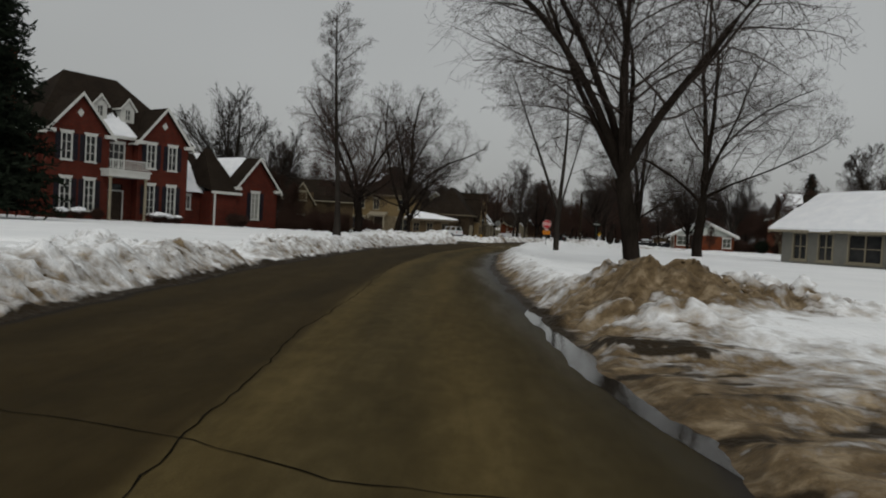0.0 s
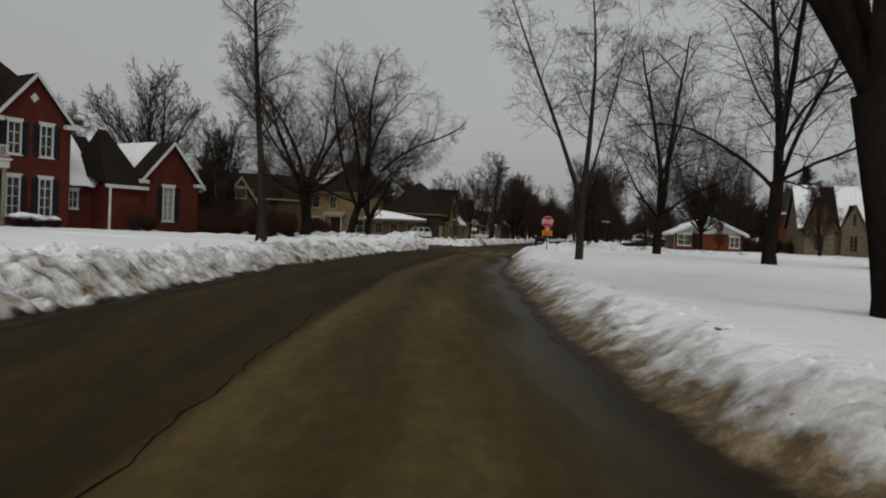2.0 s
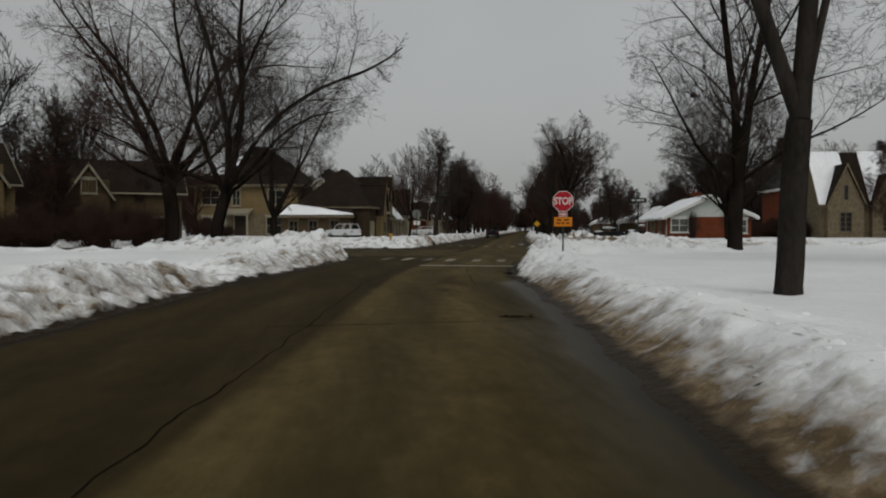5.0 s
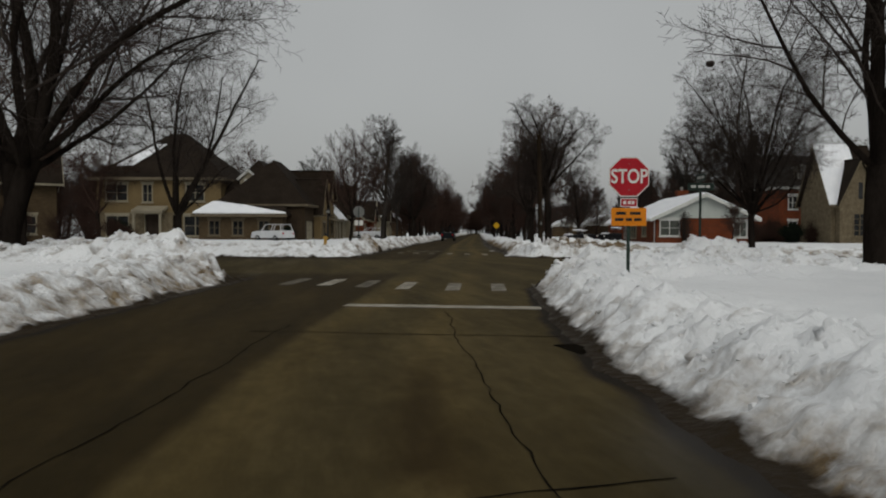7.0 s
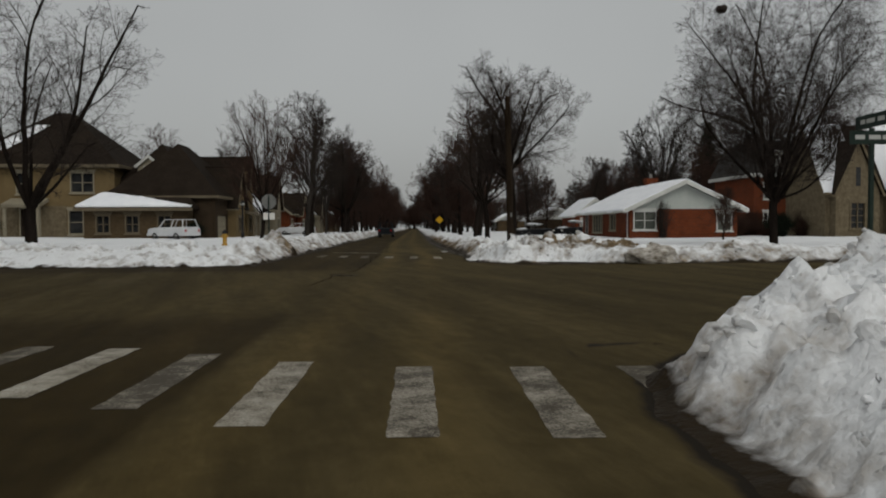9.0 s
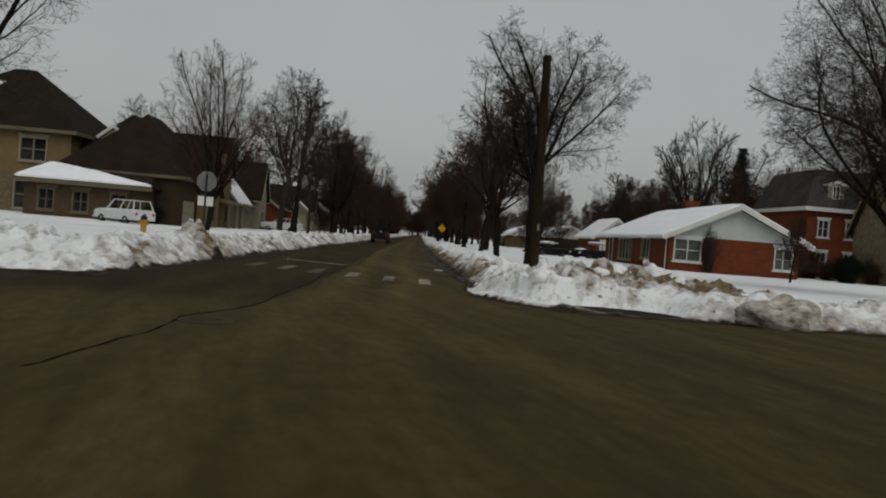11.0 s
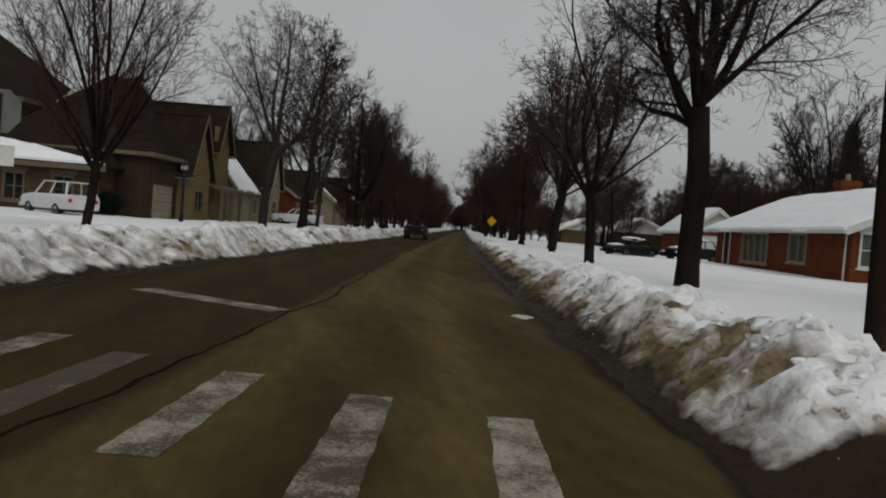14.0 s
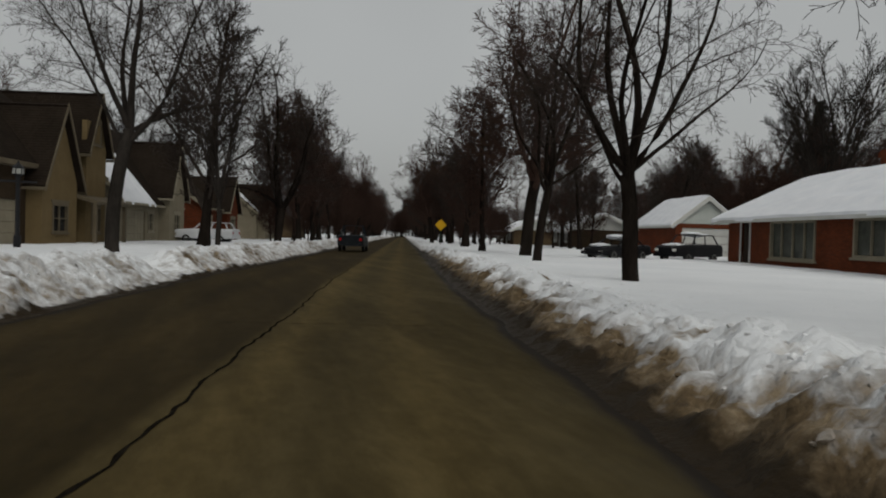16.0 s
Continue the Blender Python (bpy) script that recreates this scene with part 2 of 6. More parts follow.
# ---- building helpers ----
class Shape:
    """Vertices and faces gathered into one mesh."""

    def __init__(self):
        self.v, self.f = [], []

    def poly(self, pts):
        n = len(self.v)
        self.v += [tuple(p) for p in pts]
        self.f.append(tuple(range(n, n + len(pts))))

    def box(self, x0, x1, y0, y1, z0, z1):
        n = len(self.v)
        self.v += [(x, y, z) for z in (z0, z1) for y in (y0, y1) for x in (x0, x1)]
        self.f += [tuple(n + i for i in q) for q in ((0, 2, 3, 1), (4, 5, 7, 6), (0, 1, 5, 4), (2, 6, 7, 3), (0, 4, 6, 2), (1, 3, 7, 5))]
        return self

    def slab(self, pts, thick):
        """A flat polygon given thickness downwards along its normal."""
        p = [Vector(q) for q in pts]
        nrm = (p[1] - p[0]).cross(p[2] - p[0]).normalized()
        low = [q - nrm * thick for q in p]
        n, k = len(self.v), len(p)
        self.v += [tuple(q) for q in p + low]
        self.f.append(tuple(range(n, n + k)))
        self.f.append(tuple(range(n + 2 * k - 1, n + k - 1, -1)))
        self.f += [(n + i, n + k + i, n + k + (i + 1) % k, n + (i + 1) % k) for i in range(k)]
        return self

    def prism(self, pts, y0, y1):
        """A polygon in x and z drawn out from y0 to y1."""
        n, k = len(self.v), len(pts)
        self.v += [(x, y0, z) for x, z in pts] + [(x, y1, z) for x, z in pts]
        self.f.append(tuple(range(n, n + k)))
        self.f.append(tuple(range(n + 2 * k - 1, n + k - 1, -1)))
        self.f += [(n + i, n + k + i, n + k + (i + 1) % k, n + (i + 1) % k) for i in range(k)]
        return self

    def tube(self, a, b, r0, r1, sides=10):
        a, b = Vector(a), Vector(b)
        q = (b - a).to_track_quat("Z", "Y")
        n = len(self.v)
        for p, r in ((a, r0), (b, r1)):
            for i in range(sides):
                w = 2 * math.pi * i / sides
                self.v.append(tuple(p + q @ Vector((r * math.cos(w), r * math.sin(w), 0))))
        self.f += [(n + i, n + (i + 1) % sides, n + sides + (i + 1) % sides, n + sides + i) for i in range(sides)]
        self.f += [tuple(range(n + sides - 1, n - 1, -1)), tuple(range(n + sides, n + 2 * sides))]
        return self

    def lathe(self, profile, sides=16, at=(0, 0, 0)):
        n = len(self.v)
        for r, z in profile:
            for i in range(sides):
                w = 2 * math.pi * i / sides
                self.v.append((at[0] + r * math.cos(w), at[1] + r * math.sin(w), at[2] + z))
        for k in range(len(profile) - 1):
            for i in range(sides):
                j = (i + 1) % sides
                self.f.append((n + k * sides + i, n + k * sides + j, n + (k + 1) * sides + j, n + (k + 1) * sides + i))
        self.f.append(tuple(range(n + (len(profile) - 1) * sides, n + len(profile) * sides)))
        return self

    def mesh(self, name, mat, smooth=False, fix=True):
        me = bpy.data.meshes.new(name)
        me.from_pydata(self.v, [], self.f)
        if fix:
            b = bmesh.new()
            b.from_mesh(me)
            bmesh.ops.recalc_face_normals(b, faces=b.faces)
            b.to_mesh(me)
            b.free()
        me.materials.append(mat)
        if smooth:
            me.polygons.foreach_set("use_smooth", [True] * len(me.polygons))
        me.update()
        return me


def part(name, shape, mat, parent, label="", m=None, smooth=False):
    ob = new(name, shape.mesh(name, mat, smooth) if isinstance(shape, Shape) else shape)
    ob.parent = parent
    if m is not None:
        ob.matrix_local = m
    return tagged(ob, label)


def thing(name, m, label, category, group="", kind=""):
    ob = new(name)
    ob.matrix_world = m
    ob.empty_display_size = 0.3
    return tagged(ob, label, category, group, kind)


# ---- noise on arrays ----
LATTICE = np.random.RandomState(7).rand(256, 256)


def value_noise(x, y):
    xi, yi = np.floor(x).astype(int), np.floor(y).astype(int)
    fx, fy = x - xi, y - yi
    fx, fy = fx * fx * (3 - 2 * fx), fy * fy * (3 - 2 * fy)
    g = lambda i, j: LATTICE[(xi + i) % 256, (yi + j) % 256]
    return (g(0, 0) * (1 - fx) + g(1, 0) * fx) * (1 - fy) + (g(0, 1) * (1 - fx) + g(1, 1) * fx) * fy


def fbm(x, y, octaves=4, gain=0.5):
    s, a, t = 0, 1.0, 0
    for k in range(octaves):
        s = s + a * value_noise(x * 2 ** k + 17.3 * k, y * 2 ** k + 5.1 * k)
        t, a = t + a, a * gain
    return s / t


def lumps(x, y, size, seed=0):
    """Broken blocks of snow: height of each rounded block (0 in the gaps, about 1 on top)."""
    x, y = x / size + 0.35 * fbm(x * 2.2 / size + seed, y * 2.2 / size, 2), y / size + 0.35 * fbm(x * 2.2 / size, y * 2.2 / size + 7 + seed, 2)
    xi, yi = np.floor(x).astype(int), np.floor(y).astype(int)
    best, second, tall = np.full(x.shape, 9.0), np.full(x.shape, 9.0), np.zeros(x.shape)
    for i in (-1, 0, 1):
        for j in (-1, 0, 1):
            a, b = (xi + i + seed) % 256, (yi + j) % 256
            r = np.hypot(xi + i + LATTICE[a, b] - x, yi + j + LATTICE[b, a] - y)
            closer = r < best
            second = np.where(closer, best, np.minimum(second, r))
            tall = np.where(closer, LATTICE[(a + 31) % 256, (b + 57) % 256], tall)
            best = np.where(closer, r, best)
    gap = np.clip((second - best) / 0.45, 0, 1)
    return (0.35 + 0.65 * tall) * np.sqrt(gap) * (1 - 0.35 * best ** 2), gap


def smooth01(x):
    x = np.clip(x, 0, 1)
    return x * x * (3 - 2 * x)


# ---- plan of the streets ----
EDGE_R = ((-160, 22), (-90, 8.0), (-40, 2.3), (-21, 1.15), (-15, 0.85), (-10, 0.66), (-6, 0.6), (-1.5, 0.56), (2, 0.78), (4.5, 0.9), (8, 1.05), (15, 1.5), (22, 2.5), (27, 3.15), (30, 3.55),
          (32.4, 3.88), (34.2, 4.2), (36.7, 4.75), (39.8, 5.6), (62, 11.2), (65.6, 12.2), (67.5, 12.65), (69.5, 12.85), (71.5, 13.35), (73.8, 13.8), (76.2, 14.25), (79.2, 14.9), (83, 15.75), (89, 17.0), (450, 103.5), (900, 212))
EDGE_L = ((-160, 15), (-90, 1.0), (-40, -4.6), (-16, -5.7), (-7, -6.1), (2.5, -5.85), (8, -5.75), (12, -5.6), (16.5, -5.1), (24, -4.2), (29, -3.6), (33, -3.0),
          (40, -1.6), (46, -0.5), (69.5, 5.4), (76.4, 7.0), (83, 8.7), (92.5, 10.7), (105, 13.9), (450, 97.0), (900, 205))
FINE_Y = np.arange(-160, 901, 0.5)


def eased(table, width=2.0):
    v = np.interp(FINE_Y, [p[0] for p in table], [p[1] for p in table])
    k = np.hanning(int(width / 0.5) * 2 + 1)
    pad = len(k) // 2
    return np.convolve(np.pad(v, pad, "edge"), k / k.sum(), "valid")


RIGHT_Y, LEFT_Y = eased(EDGE_R), eased(EDGE_L)


def right_edge(y):
    return np.interp(y, FINE_Y, RIGHT_Y)


def left_edge(y):
    return np.interp(y, FINE_Y, LEFT_Y)


def to_snow(x, y, wobble=True):
    """Distance from the kerb line into the snow; negative on the carriageway."""
    r, l = right_edge(y), left_edge(y)
    dm = np.abs(x - (r + l) / 2) - (r - l) / 2
    dc = np.maximum(y + 0.2 * x - 61.6, np.where(x > (r + l) / 2, 45.1 + 4.4 * smooth01((x - 8.5) / 4.5), 45.6) - y - 0.2 * x) / 1.02
    rad = np.where(x < (r + l) / 2, 1.7, 3.0)
    d = np.where((dm < rad) & (dc < rad), rad - np.hypot(np.maximum(rad - dm, 0), np.maximum(rad - dc, 0)), np.minimum(dm, dc))
    d = np.where((dm < 0) | (dc < 0), np.minimum(dm, dc), d)
    if wobble:
        d = d + np.where(x > (r + l) / 2, 0.0, 0.2) + (fbm(x * 0.9, y * 0.9, 4, 0.6) - 0.5) * 0.36
    return d, dm, dc


def blob(x, y, cx, cy, rx, ry, turn=0.0):
    c, s = math.cos(radians(turn)), math.sin(radians(turn))
    u, v = (x - cx) * c + (y - cy) * s, -(x - cx) * s + (y - cy) * c
    return np.exp(-((u / rx) ** 2 + (v / ry) ** 2))


def band(y, a, b, soft=1.0):
    return smooth01((y - a) / soft) * smooth01((b - y) / soft)


# ploughed heaps: middle, radii, turn, height, dirt
HEAPS = ((2.85, -14.0, 1.15, 1.35, 10, 0.62, 0.30), (4.6, -13.7, 1.6, 1.3, 0, 0.26, 0.12), (9.4, 40.8, 2.0, 1.6, -15, 0.36, 0.0), (7.2, 41.2, 0.9, 1.3, 10, 0.16, 0.05), (12.5, 41.8, 2.2, 1.0, -12, 0.36, 0.14), (13.2, 45.2, 1.8, 1.3, -12, 0.35, 0.08),
         (-2.9, 45.1, 2.3, 1.3, -12, 0.75, 0.0), (-7.5, 46.8, 3.0, 1.2, -12, 0.55, 0.05), (13.6, 62.2, 1.0, 1.3, 0, 0.30, 0.13), (15.4, 61.6, 1.5, 0.8, -12, 0.48, 0.34), (17.4, 60.7, 1.2, 0.8, -12, 0.36, 0.38),
         (4.9, 69.5, 1.15, 0.8, -12, 0.55, 0.15), (0.5, 66.2, 2.2, 0.9, -12, 0.22, 0.05), (-5, 66.5, 4, 1.2, -12, 0.25, 0.1), (-12, 68, 4, 1.2, -12, 0.4, 0.1),
         (20.5, 58.9, 1.6, 0.7, -12, 0.25, 0.15), (-8.3, 3.5, 1.0, 2.2, 0, 0.25, 0.08), (-9.2, -9.0, 1.0, 2.0, 0, 0.3, 0.06))
# ground stains of sand and mud: middle, radii, strength
STAINS = ((2.6, -15.2, 1.9, 1.1, 0.34), (4.4, -15.0, 1.8, 0.8, 0.2), (1.9, -13.0, 0.8, 1.8, 0.15), (2.0, -19.5, 1.7, 3.0, 0.38), (2.2, -24, 2.0, 3.0, 0.45))
APRON = ((11.55, 63.4), (11.75, 62.4), (12.0, 61.0), (12.4, 60.2))
REMNANT = ((12.3, 60.1), (13.1, 59.1), (14.4, 58.7))
# cleared drives: side (1 right), from y, to y
DRIVES = ((1, -27.0, -16.6), (-1, -6.6, -3.2), (-1, 29.5, 33.5), (-1, 90.5, 94.5), (1, 108, 112))


def snow_height(x, y):
    d, dm, dc = to_snow(x, y)
    side = np.where(x > (right_edge(y) + left_edge(y)) / 2, 1.0, -1.0)
    rightA = (side > 0) * band(y, -14, 31, 4)
    lump = fbm(x * 1.1 + 3, y * 1.1, 3, 0.6) - 0.5
    clod = np.abs(fbm(x * 2.1, y * 2.1 + 9, 2, 0.6) - 0.5) * 2
    width = 1.5 - 0.3 * rightA - 0.55 * (side > 0) * band(y, 30, 74, 4)
    field = 0.34 + 0.16 * (fbm(x * 0.12, y * 0.12, 3) - 0.5) + 0.05 * lump + 0.008 * np.clip(-x - 12, 0, 40)
    crest = np.where(side > 0, 0.16 + 0.13 * band(y, 62, 79, 3) + 0.03 * band(y, 30, 44, 4), 0.34)
    crest = crest * (0.55 + 0.9 * fbm(x * 0.35, y * 0.35 + 40, 3))
    crest = np.where(dc < 3, np.where(side > 0, np.maximum(crest, 0.22), 0.09), crest)
    crest = crest - 0.12 * (side < 0) * band(y, 24, 41, 4)
    width = np.where((dc < 3) & (side > 0), 0.8, width)
    z = field * smooth01(d / width) + crest * np.exp(-((d - 1.25) / 0.75) ** 2) * smooth01(d / 0.5)
    rough = np.exp(-((d - 1.1) / 1.5) ** 2) * (1 - 0.6 * rightA)
    mud = np.exp(-(np.maximum(d, 0) / np.where(side > 0, 0.32 + 0.26 * band(y, 66, 130, 4), 0.36)) ** 2) * (1 - 0.5 * (side > 0) * band(y, -30, -16, 2))
    dirt_shade = np.exp(-np.maximum(d, 0) / 0.25) * 0.45 + 0.16 * np.exp(-((d - 0.4) / 0.35) ** 2) * np.where(side > 0, 1.0, 0.25)
    smear = 0.5 + fbm(x * 0.7 + 11, y * 0.7, 3)
    dirt_shade = dirt_shade * (1 - 0.6 * rightA) + rightA * (0.30 + 0.30 * smear) * np.exp(-(np.maximum(d, 0) / 0.85) ** 1.6) + (side > 0) * (0.20 * band(y, 64, 104, 4) + 0.26 * band(y, 74, 120, 4)) * smear * np.exp(-((d - 0.45) / 0.45) ** 2)
    dirt_shade = dirt_shade + 0.17 * (side < 0) * np.exp(-((d - 0.7) / 0.7) ** 2) * smear * (dc > 2)
    for cx, cy, rx, ry, turn, h, soil in HEAPS:
        b = blob(x, y, cx, cy, rx, ry, turn)
        z = z + h * b * smooth01(d / 0.7)
        rough, dirt_shade = np.maximum(rough, 1.6 * np.minimum(b * 1.6, 1)), dirt_shade + soil * np.minimum(b * 1.5, 1)
    nub = np.abs(value_noise(x * 4.1 + 8, y * 4.1) - 0.5) * 2
    block, gap = lumps(x, y, 0.62)
    small, gap2 = lumps(x + 40, y, 0.27, 5)
    soft = 1 - 0.65 * rightA
    z = z + rough * smooth01(d / 0.25) * (0.34 * lump + 0.16 * (clod - 0.3) - 0.07 * (nub - 0.3) + soft * ((0.13 + 0.13 * np.clip(rough - 0.9, 0, 1)) * (block - 0.45) + 0.085 * (small - 0.45)))
    hole = smooth01((value_noise(x * 2.6 + 31, y * 2.6 + 4) - 0.74) / 0.12) * np.exp(-((d - 1.5) / 1.0) ** 2) * (d > 0.4)
    z = z - 0.05 * hole
    u_, v_ = x + 1.7 * z, y + 2.3 * z
    z = z + (0.35 + 0.65 * np.minimum(rough, 1)) * np.exp(-((d - 1.1) / 1.6) ** 2) * smooth01(d / 0.2) * (0.075 * (value_noise(u_ * 5.5, v_ * 5.5) - 0.5) + 0.05 * (value_noise(u_ * 9 + 3, v_ * 9) - 0.5))
    heaped = np.clip((rough - 0.6) * 2, 0, 1)
    # melt holes coloured darker
    dirt_shade = dirt_shade + (0.16 + 0.3 * (side > 0) * band(y, 60, 125, 4)) * hole
    # gaps between blocks darkened: crevice shade put into the colour, with brown dirt
    dirt_shade = dirt_shade + soft * ((0.10 + 0.12 * heaped) * (1 - gap) + 0.12 * (1 - gap2)) * (d > 0.15) * np.minimum(rough, 1) * smear * (1 - 0.65 * (side > 0) * band(y, 28, 50, 3))
    notch = blob(x, y, 12.5, 64.75, 1.5, 0.5, 0)
    z = z * (1 - 0.95 * notch) + 0.02 * notch
    mud = np.maximum(mud, 1.1 * smooth01((notch - 0.35) / 0.4))
    for cx, cy, rx, ry, soil in STAINS:
        dirt_shade = dirt_shade + soil * blob(x, y, cx, cy, rx, ry)
    # low slush shoved round the north-east corner, and the melted gap behind it
    shove = np.zeros(x.shape)
    for (ax, ay), (bx, by) in zip(APRON, APRON[1:]):
        w_ = np.clip(((x - ax) * (bx - ax) + (y - ay) * (by - ay)) / ((bx - ax) ** 2 + (by - ay) ** 2), 0, 1)
        shove = np.maximum(shove, smooth01(1.55 - np.hypot(x - ax - w_ * (bx - ax), y - ay - w_ * (by - ay)) / 0.42))
    z = z * (1 - shove) + shove * (0.015 + 0.055 * fbm(x * 1.6, y * 1.6, 4, 0.6)) * smooth01(d / 0.3)
    dirt_shade, mud = dirt_shade * (1 - 0.5 * shove) + 0.08 * shove, mud * (1 - 0.8 * shove)
    melt = smooth01(2.6 * blob(x, y, 13.9, 59.9, 1.7, 1.05, -14) - 0.7 + 0.5 * lump)
    z = z * (1 - melt) - 0.05 * melt
    wet_gap = melt > 0.6
    left_over = np.zeros(x.shape)
    for (ax, ay), (bx, by) in zip(REMNANT, REMNANT[1:]):
        w_ = np.clip(((x - ax) * (bx - ax) + (y - ay) * (by - ay)) / ((bx - ax) ** 2 + (by - ay) ** 2), 0, 1)
        left_over = np.maximum(left_over, smooth01(1.4 - np.hypot(x - ax - w_ * (bx - ax), y - ay - w_ * (by - ay)) / (0.26 + 0.2 * lump)))
    wet_gap = wet_gap & (left_over < 0.4)
    z, dirt_shade = z + 0.06 * left_over * melt, dirt_shade + 0.15 * left_over
    for s, a, b in DRIVES:
        k = band(y, a, b, 1.2) * (side == s) * (dm < 22) * (dm > -0.5)
        rut = 0.03 + 0.16 * fbm(x * 0.6, y * 2.2, 5, 0.6) + 0.05 * np.sin(y * 3.1 + lump * 7)
        z = z * (1 - k) + k * np.maximum(rut * smooth01(d / 0.3), 0.01)
        if s > 0:
            mud = np.maximum(mud, k * 0.95 * smooth01((fbm(x * 1.1 + 5, y * 3.4, 5, 0.7) - 0.44) / 0.16) * np.exp(-(np.maximum(dm, 0) / 2.6) ** 2))
        dirt_shade = dirt_shade * (1 - 0.6 * k) + k * (0.12 + 0.48 * fbm(x * 0.7, y * 2.4, 5, 0.65) if s > 0 else 0.10) * np.exp(-np.maximum(dm, 0) / 7)
    z = np.where(d > 0, np.where(wet_gap, -0.03, np.maximum(z, 0.015 * smooth01(d / 0.05))), -0.09 * smooth01(-d / 0.12))
    litter = np.exp(-np.maximum(d - 1.0, 0) / 3.0)
    return z, np.clip(dirt_shade, 0, 1), np.clip(litter, 0, 1), mud, np.clip(rough, 0.04, 1)


def ground_at(x, y):
    return float(snow_height(np.array([float(x)]), np.array([float(y)]))[0][0])


def sheet(name, gx, gy, gz, mat, attributes):
    n, k = gx.shape
    me = bpy.data.meshes.new(name)
    idx = np.arange(n * k).reshape(n, k)
    quads = np.stack([idx[:-1, :-1], idx[:-1, 1:], idx[1:, 1:], idx[1:, :-1]], -1).reshape(-1, 4)
    me.vertices.add(n * k)
    me.vertices.foreach_set("co", np.stack([gx, gy, gz], -1).astype(np.float32).ravel())
    me.loops.add(quads.size)
    me.loops.foreach_set("vertex_index", quads.ravel().astype(np.int32))
    me.polygons.add(len(quads))
    me.polygons.foreach_set("loop_start", np.arange(0, quads.size, 4, dtype=np.int32))
    me.polygons.foreach_set("use_smooth", np.ones(len(quads), dtype=bool))
    for key, value in attributes.items():
        me.attributes.new(key, "FLOAT", "POINT").data.foreach_set("value", value.astype(np.float32).ravel())
    me.materials.append(mat)
    me.update(calc_edges=True)
    me.validate()
    return new(name, me)


def spread(first, growth, far):
    out, step = [0.0], first
    while out[-1] < far:
        out.append(out[-1] + step)
        step *= growth
    return np.array(out)


rows_y = np.concatenate([-27 - spread(0.4, 1.12, 130)[1:][::-1], np.arange(-27, 100, 0.11), 100 + spread(0.16, 1.03, 780)])
near = np.concatenate([np.arange(-1.3, -0.3, 0.15), np.arange(-0.3, 3.6, 0.08), np.arange(3.6, 6.5, 0.14)])
away = 6.5 + spread(0.13, 1.055, 420)[1:]
off = np.concatenate([near, away])
mid, half = (right_edge(rows_y) + left_edge(rows_y)) / 2, (right_edge(rows_y) - left_edge(rows_y)) / 2
across = np.concatenate([mid[:, None] - half[:, None] - off[::-1][None], mid[:, None] + half[:, None] + off[None]], 1)
deep = np.repeat(rows_y[:, None], across.shape[1], 1)
sz, sd, sl, sm, sr_ = snow_height(across, deep)
tagged(sheet("ground", across, deep, sz, SNOW, {"dirt_shade": sd, "litter": sl, "mud": sm, "rough": sr_}), "snow-covered ground with ploughed, dirty banks along the street", "snow", kind="structure")

# carriageway of the curving street, and of the street that crosses it
ry = np.concatenate([np.arange(-100, -27, 1.0), np.arange(-27, 100, 0.25), np.arange(100, 700, 3.0)])
u = np.linspace(-1, 1, 64)
rl, rr = left_edge(ry) - 1.1, right_edge(ry) + 1.1
gx = (rl + rr)[:, None] / 2 + (rr - rl)[:, None] / 2 * u[None]
gy = np.repeat(ry[:, None], len(u), 1)


def road_tags(x, y):
    d = to_snow(x, y)[0]
    fr = right_edge(y) - x
    width = right_edge(y) - left_edge(y)
    wander = (fbm(x * 0 + 3.3, y * 0.05, 2) - 0.5) * 0.5
    track = sum(np.exp(-((fr - c - wander) / 0.35) ** 2) for c in (1.55, 3.0)) + 0.5 * sum(np.exp(-((fr - c + wander) / 0.4) ** 2) for c in (4.6, 6.0))
    old = smooth01((fr - 0.47 * width) / 0.12) * 0.85
    cross = smooth01((6.5 - (np.abs(y + 0.2 * x - 53.6) / 1.02)) / 2)
    wet = np.exp(-np.maximum(fr - 0.1, 0) / 1.0) * (band(y, -200, 33, 4) + 0.6 * band(y, 66, 300, 4)) * (fr > -1.5) * 0.9 + 0.35 * np.exp(-np.maximum(width - fr, 0) / 0.6)
    gutter = np.exp(-np.maximum(-d, 0) / np.where(np.abs(y - 53) > 14, 0.27, 0.17))
    stain = (np.exp(-((fr - 1.75) / 0.28) ** 2) * band(y, 25, 34, 3) + 0.8 * np.exp(-((fr - 1.4) / 0.3) ** 2) * band(y, 10, 20, 3) + 0.6 * np.exp(-((fr - 2.2) / 0.5) ** 2) * band(y, 58, 70, 4)) * smooth01((fbm(x * 1.4, y * 0.9, 4, 0.65) - 0.42) / 0.2)
    return {"stain": np.clip(stain, 0, 1), "track": np.clip(track * (1 - 0.6 * cross), 0, 1), "old": old * (1 - cross), "wet": np.clip(wet, 0, 1), "gutter": gutter}


road = sheet("road", gx, gy, 0 * gx + 0.0, ROAD, road_tags(gx, gy))
tagged(road, "worn brown-grey asphalt street with tar-sealed cracks and wet edges", "road", kind="structure")
cx = np.concatenate([np.arange(-220, -16, 2.0), np.arange(-16, 30, 0.3), np.arange(30, 260, 2.0)])
w = np.linspace(-11.6, 11.6, 76)
kx = np.repeat(cx[:, None], len(w), 1)
ky = 53.6 - 0.2 * kx + w[None] * 1.02
tagged(sheet("crossing_road", kx, ky, 0 * kx - 0.006, ROAD, road_tags(kx, ky)), "worn asphalt side street crossing between snow banks", "road", kind="structure")


